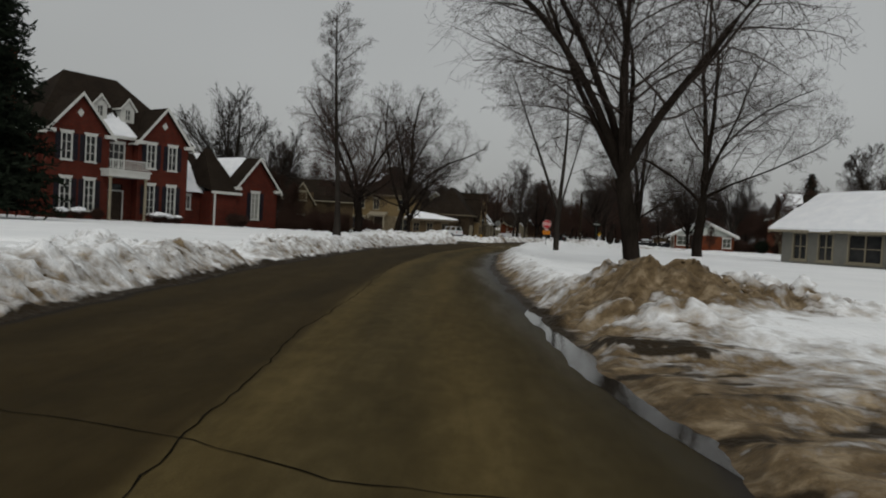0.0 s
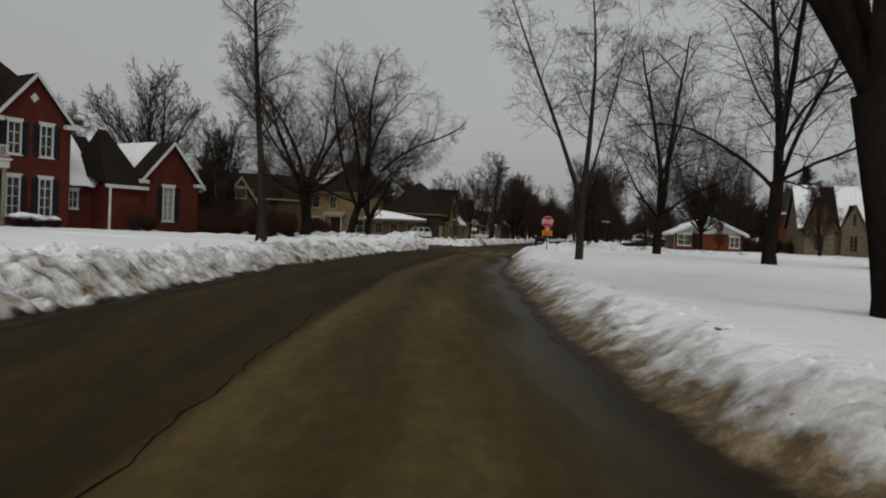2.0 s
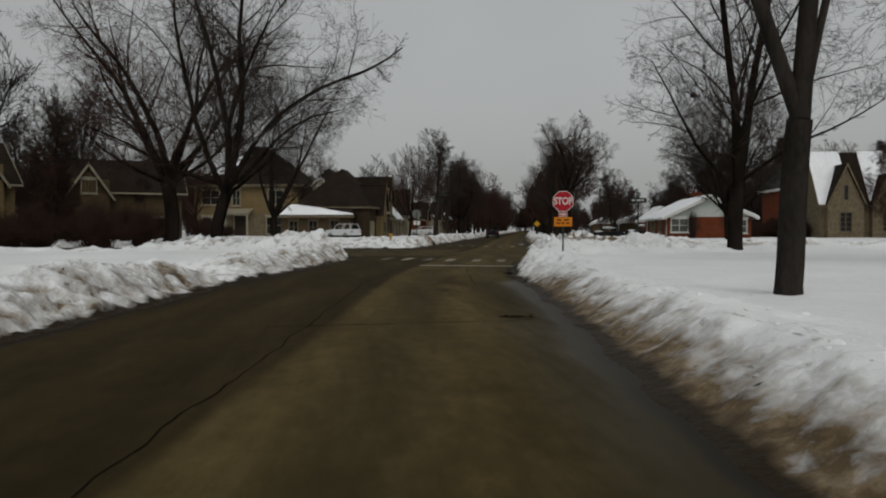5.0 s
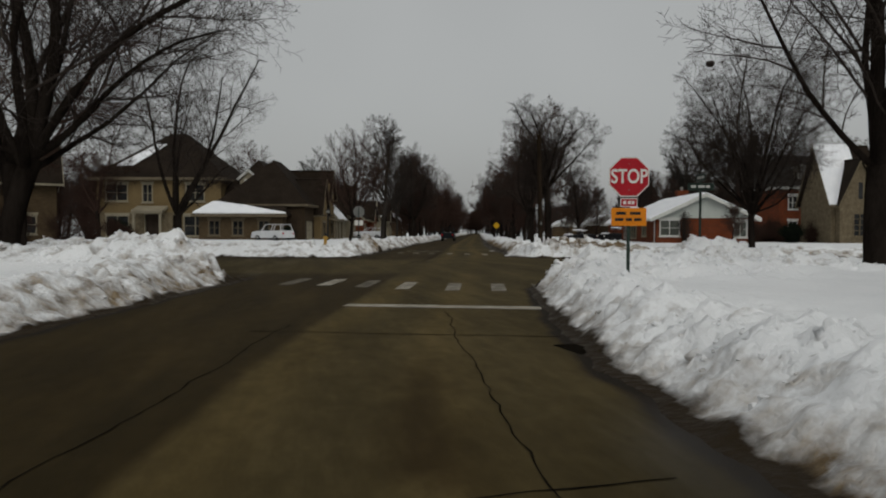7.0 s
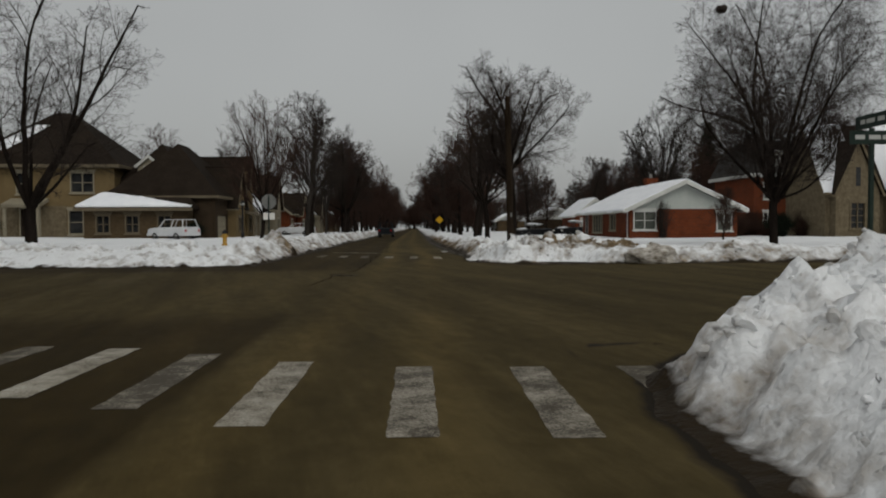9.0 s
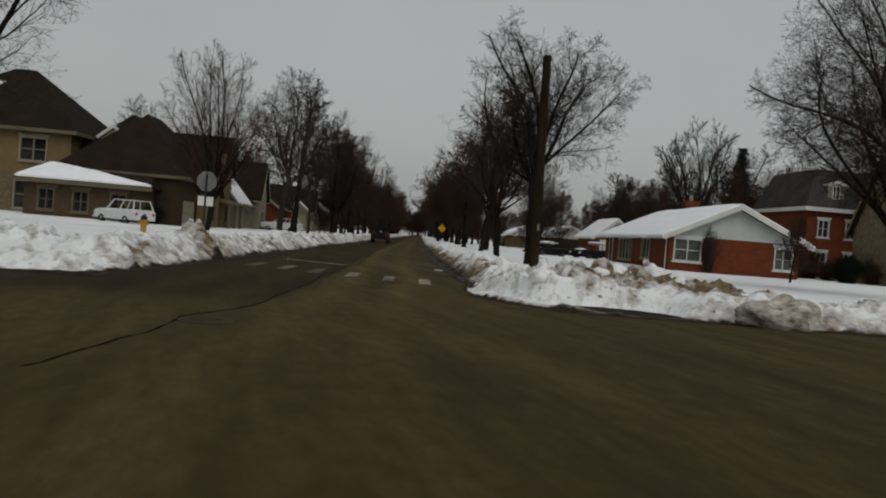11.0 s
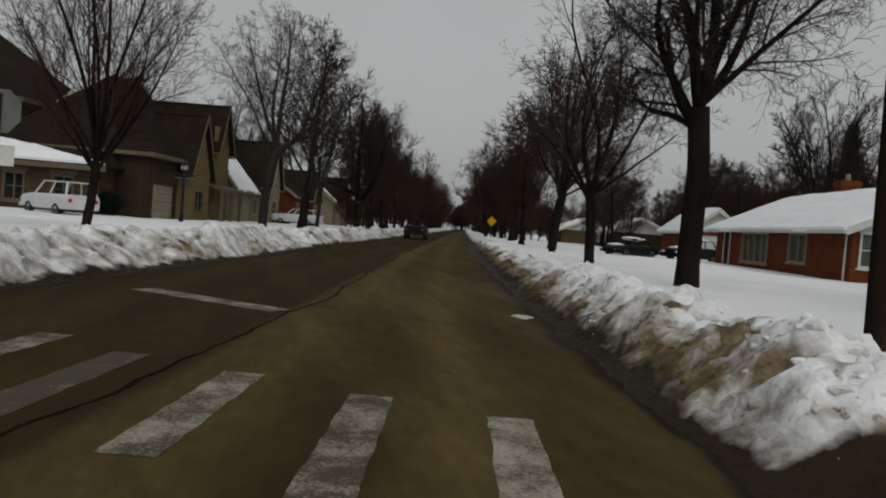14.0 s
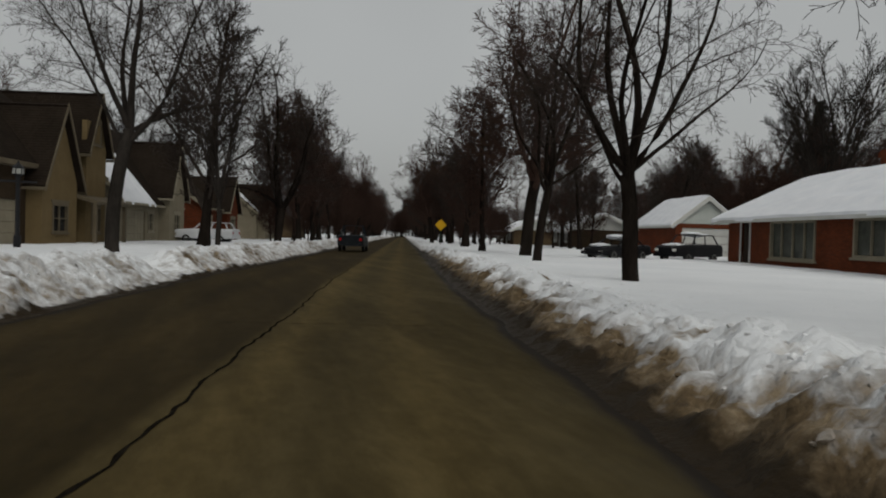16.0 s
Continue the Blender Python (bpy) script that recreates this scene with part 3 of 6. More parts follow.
# ---- cracks and paint on the road ----
def crack(points, width, seed):
    rng = random.Random(seed)
    p = []
    for (ax, ay), (bx, by) in zip(points, points[1:]):
        n = max(2, int(math.hypot(bx - ax, by - ay) / 0.18))
        p += [(ax + (bx - ax) * i / n, ay + (by - ay) * i / n) for i in range(n)]
    p.append(points[-1])
    s, drift = Shape(), 0.0
    for i in range(len(p) - 1):
        if i == 0:
            prev = None
        dx, dy = p[i + 1][0] - p[i][0], p[i + 1][1] - p[i][1]
        k = math.hypot(dx, dy) or 1
        drift = 0.8 * drift + rng.uniform(-0.03, 0.03)
        w_ = width * rng.uniform(0.5, 1.3) / 2
        a = (p[i][0] - dy / k * (drift + w_), p[i][1] + dx / k * (drift + w_), 0.005)
        b = (p[i][0] - dy / k * (drift - w_), p[i][1] + dx / k * (drift - w_), 0.005)
        if prev:
            s.poly([prev[1], b, a, prev[0]])
        prev = (a, b)
    part("tar_seam", s, TAR, road)


SEAM = [(-1.7, -26), (-1.9, -22.0), (-2.2, -18), (-2.4, -11), (-2.65, -2), (-2.65, 1), (-2.4, 7), (-1.9, 15), (-0.9, 23.5), (-0.3, 29.9), (0.9, 36)]
crack(SEAM, 0.015, 1)
crack([(4.6, 52.6), (5.25, 54.6), (5.45, 55.9), (6.1, 56.9), (6.5, 57.9), (7.1, 60.3), (8.2, 65.4), (9.7, 71.1), (10.3, 73.2), (12.3, 82.5), (14.4, 92), (17.5, 105)], 0.036, 2)
crack([(-3.8, -21.2), (-1.9, -21.8), (-1.0, -22.3), (0.9, -22.5)], 0.014, 3)
crack([(-5.4, -9.0), (-3.4, -9.5), (-2.3, -10.6), (-0.5, -10.8), (0.6, -10.7)], 0.03, 4)
crack([(-2.2, 1.6), (0.7, 2.3)], 0.02, 5)
crack([(-4.5, 13.0), (-1.5, 13.2), (1.6, 13.6)], 0.02, 6)
crack([(-1.6, 22.5), (-0.4, 22.65), (0.7, 22.7), (1.7, 22.75), (2.45, 23.0)], 0.034, 7)
crack([(-1.2, 29.7), (0.6, 29.35), (1.8, 29.3), (3.2, 29.4)], 0.022, 12)
crack([(0.4, 35.3), (2.9, 34.6), (4.3, 34.1)], 0.035, 8)
crack([(8.6, 72.8), (9.9, 71.9), (10.7, 71.2), (11.6, 70.8), (12.9, 70.6)], 0.02, 9)
crack([(2.3, 29), (2.9, 34.5), (3.3, 37.3)], 0.014, 10)
crack([(11.5, 82.6), (14.9, 81.9)], 0.02, 11)


def paint_material(worn):
    m, ns, ls, b = material("worn_road_paint", 0.8, 0, 0.3)
    wear = sums(m, "ADD", sums(m, "MULTIPLY", noise_node(m, 3.0, 5, 0.7), 0.6), sums(m, "MULTIPLY", noise_node(m, 45, 3, 0.7), 0.4))
    one = ns.new("ShaderNodeObjectInfo").outputs["Random"]
    wear = sums(m, "ADD", wear, sums(m, "MULTIPLY", sums(m, "SUBTRACT", one, 0.6), 0.16))
    wear = sums(m, "SUBTRACT", wear, worn)
    ls.new(ramp(m, wear, [(0.36, (0.055, 0.045, 0.03)), (0.47, (0.24, 0.215, 0.17)), (0.62, (0.42, 0.395, 0.335))]), b.inputs["Base Color"])
    return m


PAINT, FADED = paint_material(0.045), paint_material(0.10)


def strip(name, a, b, width, seed, mat=None):
    """A painted bar from a to b with ragged ends."""
    rng = random.Random(seed)
    dx, dy = b[0] - a[0], b[1] - a[1]
    k = math.hypot(dx, dy)
    nx, ny = -dy / k * width / 2, dx / k * width / 2
    n = max(6, int(k / 0.12))
    left, right = [], []
    for i in range(n + 1):
        f = i / n
        j1, j2 = 1 + rng.uniform(-0.07, 0.05), 1 + rng.uniform(-0.07, 0.05)
        left.append((a[0] + dx * f + nx * j1, a[1] + dy * f + ny * j1, 0.004))
        right.append((a[0] + dx * f - nx * j2, a[1] + dy * f - ny * j2, 0.004))
    s = Shape()
    for i in range(n):
        s.poly([right[i], right[i + 1], left[i + 1], left[i]])
    return part(name, s, mat or PAINT, road)


strip("stop_line", (1.75, 38.35), (4.95, 37.35), 0.42, 1)
strip("stop_line", (7.55, 72.7), (9.55, 71.1), 0.40, 2, FADED)
for i, (x, y) in enumerate(((0.55, 43.3), (1.45, 42.9), (2.3, 42.3), (3.15, 41.6), (4.17, 41.05), (5.15, 40.75), (6.1, 40.5))):
    strip("crosswalk_bar", (x, y), (x + 0.52, y + 2.12), 0.33, 10 + i)
for i, (x, y) in enumerate(((6.3, 67.4), (7.15, 66.75), (7.95, 66.0), (8.9, 65.4), (9.83, 64.8), (10.72, 64.3))):
    strip("crosswalk_bar", (x, y), (x + 0.45, y + 1.95), 0.32, 30 + i, FADED)


# ---- trees ----
def tube_arrays(pts, rad, sides, base):
    """Rings and quads of many tapered tubes that have the same number of points."""
    n, k = pts.shape[:2]
    along = np.empty_like(pts)
    along[:, 1:-1] = pts[:, 2:] - pts[:, :-2]
    along[:, 0], along[:, -1] = pts[:, 1] - pts[:, 0], pts[:, -1] - pts[:, -2]
    along /= np.linalg.norm(along, axis=2, keepdims=True) + 1e-9
    flat = np.where(np.abs(along[..., 2:]) < 0.8, np.array([0.0, 0, 1]), np.array([1.0, 0, 0]))
    a = np.cross(along, flat)
    a /= np.linalg.norm(a, axis=2, keepdims=True) + 1e-9
    b = np.cross(along, a)
    w_ = np.arange(sides) * 2 * math.pi / sides
    ring = pts[:, :, None] + rad[:, :, None, None] * (a[:, :, None] * np.cos(w_)[:, None] + b[:, :, None] * np.sin(w_)[:, None])
    idx = base + np.arange(n * k * sides).reshape(n, k, sides)
    nxt = np.roll(idx, -1, 2)
    quads = np.stack([idx[:, :-1], nxt[:, :-1], nxt[:, 1:], idx[:, 1:]], -1).reshape(-1, 4)
    return ring.reshape(-1, 3), quads


def tubes(branches, name, mat, least):
    """One mesh of tapered tubes. branches: arrays of points (count, points, 3) and radii (count, points)."""
    vs, fs, base = [], [], 0
    for pts, rad in branches:
        if len(pts):
            r = float(np.median(rad[:, 0]))
            v, f = tube_arrays(pts, np.maximum(rad, least), 12 if r > 0.15 else 8 if r > 0.06 else 5 if r > 0.025 else 3, base)
            vs.append(v)
            fs.append(f)
            base += len(v)
    v, f = np.concatenate(vs), np.concatenate(fs)
    me = bpy.data.meshes.new(name)
    me.vertices.add(len(v))
    me.vertices.foreach_set("co", v.astype(np.float32).ravel())
    me.loops.add(f.size)
    me.loops.foreach_set("vertex_index", f.ravel().astype(np.int32))
    me.polygons.add(len(f))
    me.polygons.foreach_set("loop_start", np.arange(0, f.size, 4, dtype=np.int32))
    me.polygons.foreach_set("use_smooth", np.ones(len(f), dtype=bool))
    me.materials.append(mat)
    me.update(calc_edges=True)
    return me


def shape_branches(rng, p, d, length, r, tip, segments, wander, lift, curl=0.5):
    """Let branches wander from p along d; gives points, radii and directions."""
    pts, dirs = [p], [d]
    drift = rng.normal(size=d.shape) * wander
    for i in range(segments):
        drift = curl * drift + rng.normal(size=d.shape) * wander
        d = d + drift + np.array([0, 0, lift])
        d = d / np.linalg.norm(d, axis=1, keepdims=True)
        p = p + d * (length / segments)[:, None]
        pts.append(p)
        dirs.append(d)
    taper = 1 - (1 - tip) * np.arange(segments + 1) / segments
    return np.stack(pts, 1), r[:, None] * taper[None], np.stack(dirs, 1)


SEGMENTS = (9, 10, 6, 3, 2, 1)


def grow(seed, levels, trunk, crown):
    """Branches of a bare tree, order by order. levels: (count, first place, spread in degrees, length ratio, wander, lift) of each
    order; trunk: height, radius, limbs (count, tilt, length, thickness, bearing), lean, tip; crown: radius, lowest and highest point of its outline."""
    rng = np.random.RandomState(seed)
    height, radius, limbs, lean, tip = trunk
    wide, low, top = crown
    mid_, half_ = (low + top) / 2, (top - low) / 2

    def fitted(p, d, l):
        """Shorten what would reach past the outline of the crown."""
        for _ in range(5):
            e = p + d * l[:, None]
            q = (e[:, 0] ** 2 + e[:, 1] ** 2) / wide ** 2 + ((e[:, 2] - mid_) / half_) ** 2
            l = np.where(q > 1.0 + 0.12 * rng.normal(size=len(l)), l * 0.72, l)
        return l

    up = np.array([[lean[0], lean[1], 1.0]])
    out = [shape_branches(rng, np.array([[0, 0, -0.5]]), up / np.linalg.norm(up), np.array([height + 0.5]), np.array([radius]), tip, SEGMENTS[0], levels[0][4], levels[0][5])]
    first_order = None
    if limbs:
        pts, rad, _ = out[0]
        p, d, l, r = [], [], [], []
        az = rng.uniform(0, 6.28)
        for count, tilt, length, thick, *where in limbs:
            for c in range(count):
                az = radians(where[0]) + rng.uniform(-0.12, 0.12) if where else az + 6.283 / max(count, 2) + rng.uniform(-0.35, 0.35)
                a = radians(tilt * (rng.uniform(0.9, 1.1) if where else rng.uniform(0.75, 1.25)))
                i = -1 - (len(p) % 3 == 2)
                p.append(pts[0, i])
                d.append((math.cos(az) * math.sin(a), math.sin(az) * math.sin(a), math.cos(a)))
                l.append(length * rng.uniform(0.92, 1.08))
                r.append(rad[0, i] * thick)
        first_order = np.array(p), np.array(d), np.array(l), np.array(r)
    parents, plen = out[0], np.array([height + 0.5])
    for lev in range(1, len(levels)):
        count, first, spread_, ratio, wander, lift = levels[lev]
        if lev == 1 and first_order:
            p, d, l, r = first_order
        else:
            pts, rad, dirs = parents
            n, k = pts.shape[0], pts.shape[1] - 1
            f = first + (1 - first) * (np.arange(count)[None] + rng.uniform(0.05, 0.95, (n, count))) / count
            i = np.minimum((f * k).astype(int), k - 1)
            g = f * k - i
            row = np.arange(n)[:, None]
            q = pts[row, i] * (1 - g)[..., None] + pts[row, i + 1] * g[..., None]
            e = dirs[row, i]
            side = np.cross(e, np.where(np.abs(e[..., 2:]) < 0.9, np.array([0.0, 0, 1]), np.array([1.0, 0, 0])))
            side /= np.linalg.norm(side, axis=2, keepdims=True)
            other = np.cross(e, side)
            az = rng.uniform(0, 6.28, (n, 1)) + 2.4 * np.arange(count)[None] + rng.uniform(-0.5, 0.5, (n, count))
            a = np.radians(spread_ * rng.uniform(0.65, 1.3, (n, count)))
            d = e * np.cos(a)[..., None] + (side * np.cos(az)[..., None] + other * np.sin(az)[..., None]) * np.sin(a)[..., None]
            l = plen[:, None] * ratio * rng.uniform(0.6, 1.15, (n, count)) * (1.15 - 0.55 * f)
            rr = rad[row, i] * (1 - g) + rad[row, i + 1] * g
            r = np.minimum(rr * 0.68, 0.003 + rad[:, :1] * (0.55 * l / plen[:, None] + 0.06))
            p, d, l, r = q.reshape(-1, 3), d.reshape(-1, 3), l.ravel(), r.ravel()
        l = fitted(p, d, l)
        keep = l > 0.06
        p, d, l, r = p[keep], d[keep], l[keep], r[keep]
        parents, plen = shape_branches(rng, p, d, l, r, 0.2 if lev < len(levels) - 1 else 0.5, SEGMENTS[lev] if lev < len(levels) - 1 or lev < 3 else 2 if lev < 4 else 1, wander, lift), l
        out.append(parents)
    return [(pts, rad) for pts, rad, _ in out]


# orders of branches: count, first place, spread, length ratio, wander, lift
STEM = (0, 0, 0, 0, 0.03, 0.0)
VASE = [STEM, (0, 0, 0, 0, 0.075, 0.04), (12, 0.14, 46, 0.44, 0.09, 0.02), (9, 0.12, 46, 0.54, 0.11, 0.01), (7, 0.08, 44, 0.62, 0.13, 0.0)]
VASE_FINE = VASE[:2] + [(12, 0.14, 48, 0.45, 0.09, 0.02), (9, 0.1, 48, 0.55, 0.11, 0.01), (6, 0.08, 46, 0.62, 0.13, 0.0), (3, 0.1, 42, 0.72, 0.15, -0.01)]
DROOP = VASE[:2] + [(13, 0.12, 50, 0.46, 0.10, 0.01), (10, 0.1, 50, 0.55, 0.12, -0.02), (6, 0.08, 48, 0.64, 0.13, -0.05), (2, 0.1, 42, 0.8, 0.15, -0.08)]
OPEN = VASE[:2] + [(10, 0.18, 46, 0.42, 0.10, 0.02), (8, 0.12, 46, 0.52, 0.12, 0.01), (5, 0.1, 44, 0.6, 0.15, 0.0), (3, 0.1, 42, 0.7, 0.15, 0.0)]
AIRY = VASE[:2] + [(9, 0.2, 44, 0.4, 0.10, 0.02), (7, 0.14, 44, 0.5, 0.12, 0.01), (4, 0.12, 44, 0.6, 0.15, 0.0), (2, 0.2, 42, 0.7, 0.15, 0.0)]
SLIM = [STEM, (34, 0.36, 46, 0.26, 0.07, 0.05), (10, 0.12, 42, 0.5, 0.10, 0.03), (7, 0.1, 42, 0.58, 0.13, 0.01), (5, 0.1, 40, 0.65, 0.14, 0.0)]
FORK = [STEM, (0, 0, 0, 0, 0.014, 0.012), (11, 0.3, 48, 0.32, 0.10, 0.02), (9, 0.12, 48, 0.52, 0.13, 0.0), (6, 0.1, 46, 0.6, 0.16, -0.01), (3, 0.12, 44, 0.7, 0.18, -0.03)]
FAR = [STEM, (24, 0.16, 48, 0.5, 0.07, 0.05), (10, 0.1, 42, 0.5, 0.09, 0.03), (7, 0.08, 42, 0.58, 0.11, 0.02), (4, 0.1, 42, 0.65, 0.12, 0.01)]
UPRIGHT = [STEM, (0, 0, 0, 0, 0.04, 0.045), (11, 0.15, 28, 0.46, 0.07, 0.05), (8, 0.12, 32, 0.5, 0.10, 0.035), (6, 0.1, 34, 0.55, 0.13, 0.02)]


def bare_tree(seed, levels, trunk, crown, at, label, turn=0.0, bark=BARK, twig=TWIG, least=0.0046, name="bare_tree", group="", plain_crown=False):
    orders = grow(seed, levels, trunk, crown)
    stem, limb, rest = orders[0], orders[1], orders[2:]
    stem[1][:, 0] *= 1.75
    stem[1][:, 1] *= 1.12
    x, y = at
    ob = thing(name, pose(x, y, ground_at(x, y) - 0.05, 0, 0, turn), label, "tree", group)
    part("trunk", tubes([stem], "trunk", bark, least), None, ob)
    for i in range(0 if plain_crown else len(limb[0])):
        part("limb", tubes([(limb[0][i:i + 1], limb[1][i:i + 1])], "limb", bark, least), None, ob)
    part("crown", tubes([limb] + rest if plain_crown else rest, "crown", twig, least), None, ob, "fine bare twigs")
    return ob


STREET = "trees along the street"
bare_tree(11, DROOP, (3.3, 0.33, [(1, 36, 13.5, 0.5, 178), (1, 15, 13.5, 0.64, 190), (1, 6, 14, 0.62, 60), (1, 26, 13, 0.68, 4), (1, 24, 12, 0.46, 255), (1, 26, 12, 0.46, 85), (1, 12, 13, 0.5, 300)], (0.02, 0.01), 0.85),
          (11.0, 4.4, 18.5), (5.85, 0.4), "large bare street tree with dark bark, many upright limbs", group=STREET)
bare_tree(12, DROOP, (4.4, 0.37, [(1, 19, 14, 0.68, 183), (1, 8, 15, 0.74, 0), (1, 46, 9.0, 0.36, 176), (1, 60, 10, 0.3, 350), (1, 30, 12, 0.44, 70), (1, 36, 12, 0.42, 265), (1, 76, 8, 0.22, 8)], (0.0, 0.0), 0.85),
          (12.0, 4.5, 22.0), (16.95, 27.1), "tall bare tree forked into two main limbs on snow", group=STREET)
bare_tree(13, VASE_FINE, (3.0, 0.33, [(1, 7, 13, 0.74, 140), (1, 8, 13.5, 0.72, 325), (1, 46, 9.5, 0.34, 172), (1, 28, 10.5, 0.44, 60), (1, 52, 7, 0.3, 345), (1, 34, 10, 0.4, 240)], (0.02, 0.0), 0.88),
          (8.0, 4.0, 17.5), (15.88, 42.3), "tall bare tree with reddish-brown trunk and upswept limbs", group=STREET)
bare_tree(14, FORK, (2.6, 0.2, [(1, 3, 12.5, 0.85, 0), (1, 25, 10.5, 0.66, 180), (1, 12, 9, 0.4, 20)], (0.0, 0.0), 0.88), (7.5, 2.5, 16.5), (5.97, 22.85), "slender bare tree with two long thin stems", bark=BARK_PALE, group=STREET)
bare_tree(15, VASE_FINE, (2.2, 0.21, [(4, 9, 12, 0.6), (5, 24, 11.5, 0.5), (5, 42, 10, 0.45), (3, 60, 7, 0.36), (1, 16, 11, 0.5, 161)], (0, 0), 0.9), (6.0, 2.4, 14.4), (28.55, 66.3), "round-crowned bare tree with a squirrel nest on top")
bare_tree(16, SLIM, (17.5, 0.25, None, (0.0, 0.0), 0.14), (3.4, 5.5, 19.5), (-10.52, 31.0), "tall slim bare tree with a straight trunk", bark=BARK_PALE, group=STREET)
bare_tree(17, VASE_FINE, (4.4, 0.56, [(3, 16, 15, 0.55), (4, 40, 14, 0.48), (3, 60, 11, 0.34)], (0.02, 0), 0.88), (12.5, 3.0, 21.5), (-14.3, 67.2), "broad vase-shaped bare tree with spreading limbs", group=STREET, twig=TWIG_RED, least=0.0062)
bare_tree(18, VASE_FINE, (3.6, 0.32, [(2, 14, 12, 0.66), (4, 38, 11.5, 0.52), (1, 60, 10.5, 0.4, 10), (2, 62, 8, 0.34)], (0.04, 0), 0.88), (9.5, 2.6, 17.0), (-7.4, 48.0), "bare street tree with a slim trunk on snow", group=STREET)
bare_tree(19, OPEN, (2.2, 0.36, [(1, 10, 13, 0.6, 150), (1, 20, 13, 0.62, 20), (1, 32, 12.5, 0.55, 5), (1, 56, 12, 0.36, 0), (1, 30, 11, 0.5, 190), (1, 24, 11, 0.4, 90)], (0.03, 0), 0.9), (9.0, 2.2, 17.0), (-8.9, 83.8), "bare multi-stemmed tree in front of a cream house", group=STREET, least=0.006)
bare_tree(20, VASE_FINE, (4.2, 0.27, [(2, 14, 8.5, 0.62), (4, 38, 7.5, 0.5), (3, 62, 5.5, 0.36)], (0.0, 0.0), 0.88), (5.2, 2.7, 13.0), (18.75, 76.75), "bare street tree with a wide rounded crown", group=STREET)
bare_tree(21, AIRY, (2.6, 0.2, [(3, 11, 8.5, 0.62), (3, 34, 8.5, 0.5), (1, 52, 6.5, 0.4, 190), (1, 62, 7.5, 0.36, 5), (1, 60, 6.5, 0.34, 95)], (0.0, 0), 0.88), (6.0, 1.9, 11.4), (20.9, 87.3), "bare street tree with several crowded limbs", group=STREET)
bare_tree(22, AIRY, (3.2, 0.19, [(3, 11, 9, 0.62), (3, 30, 8.5, 0.5), (2, 54, 6.5, 0.36)], (0.02, 0), 0.88), (5.0, 2.4, 12.5), (23.9, 99.5), "bare street tree with ascending limbs on snow", group=STREET)
bare_tree(23, UPRIGHT, (1.9, 0.125, [(4, 10, 6.5, 0.6), (6, 30, 6.5, 0.5), (3, 46, 5, 0.4)], (0.0, 0), 0.9), (3.4, 1.7, 9.6), (4.22, 82.0), "bare young tree with a dense russet vase crown", twig=TWIG_RED, group=STREET)
bare_tree(24, OPEN, (4.0, 0.21, [(1, 8, 8, 0.66), (3, 32, 7.5, 0.5), (1, 48, 7.5, 0.4, 5), (2, 58, 5.5, 0.34)], (0.0, 0.0), 0.88), (4.6, 2.8, 12.2), (8.2, 95.8), "bare street tree with pale bark and open crown", bark=BARK_PALE, group=STREET)
bare_tree(25, UPRIGHT, (2.4, 0.13, [(3, 7, 8.5, 0.66), (4, 20, 7.5, 0.5)], (0.0, 0.0), 0.9), (2.5, 2.2, 11.0), (11.1, 107.7), "slender upright bare tree with pale bark", bark=BARK_PALE, twig=BARK_PALE, group=STREET)
bare_tree(26, VASE, (2.6, 0.27, [(3, 16, 10, 0.62), (4, 40, 9.5, 0.5)], (0.0, 0.0), 0.9), (5.6, 2.4, 13.6), (14.7, 121.5), "dark bare street tree with a broad low-forked crown", group=STREET, least=0.006)


def spruce(at, height, radius, seed, label):
    rng = random.Random(seed)
    x, y = at
    ob = thing("spruce", pose(x, y, ground_at(x, y) - 0.05), label, "tree")
    part("trunk", Shape().tube((0, 0, 0), (0, 0, height * 0.95), radius * 0.06, 0.03, 8), BARK, ob)
    s = Shape()
    z = height * 0.06
    while z < height * 0.98:
        f = 1 - z / height
        for k in range(int(10 + 12 * f)):
            az, l = rng.uniform(0, 6.28), radius * (f ** 0.8) * rng.uniform(0.6, 1.1) + 0.15
            d = Vector((math.cos(az), math.sin(az), rng.uniform(-0.35, 0.05)))
            n = max(2, int(l / 0.35))
            for i in range(n):
                p = Vector((0, 0, z)) + d * (l * (i + 0.6) / n)
                for _ in range(5):
                    t = Vector((rng.gauss(0, 1), rng.gauss(0, 1), rng.gauss(0, 0.45))).normalized() * rng.uniform(0.35, 0.85)
                    o = t.orthogonal().normalized() * 0.12
                    s.poly([p - o, p + t * 0.6 + o * 0.6, p + t])
                    s.poly([p + o, p + t * 0.6 - o * 0.6 + Vector((0, 0, 0.05)), p + t])
        z += 0.32 + 0.25 * f
    part("foliage", s.mesh("foliage", NEEDLE, fix=False), None, ob)
    return ob


spruce((80.0, 142.0), 19.0, 5.4, 1, "dark green spruce behind brick houses")
spruce((37, 27), 11, 3.4, 3, "dark spruce at the edge of a yard")
spruce((-31.6, 20.0), 19, 4.9, 4, "large dark spruce shading a brick house")


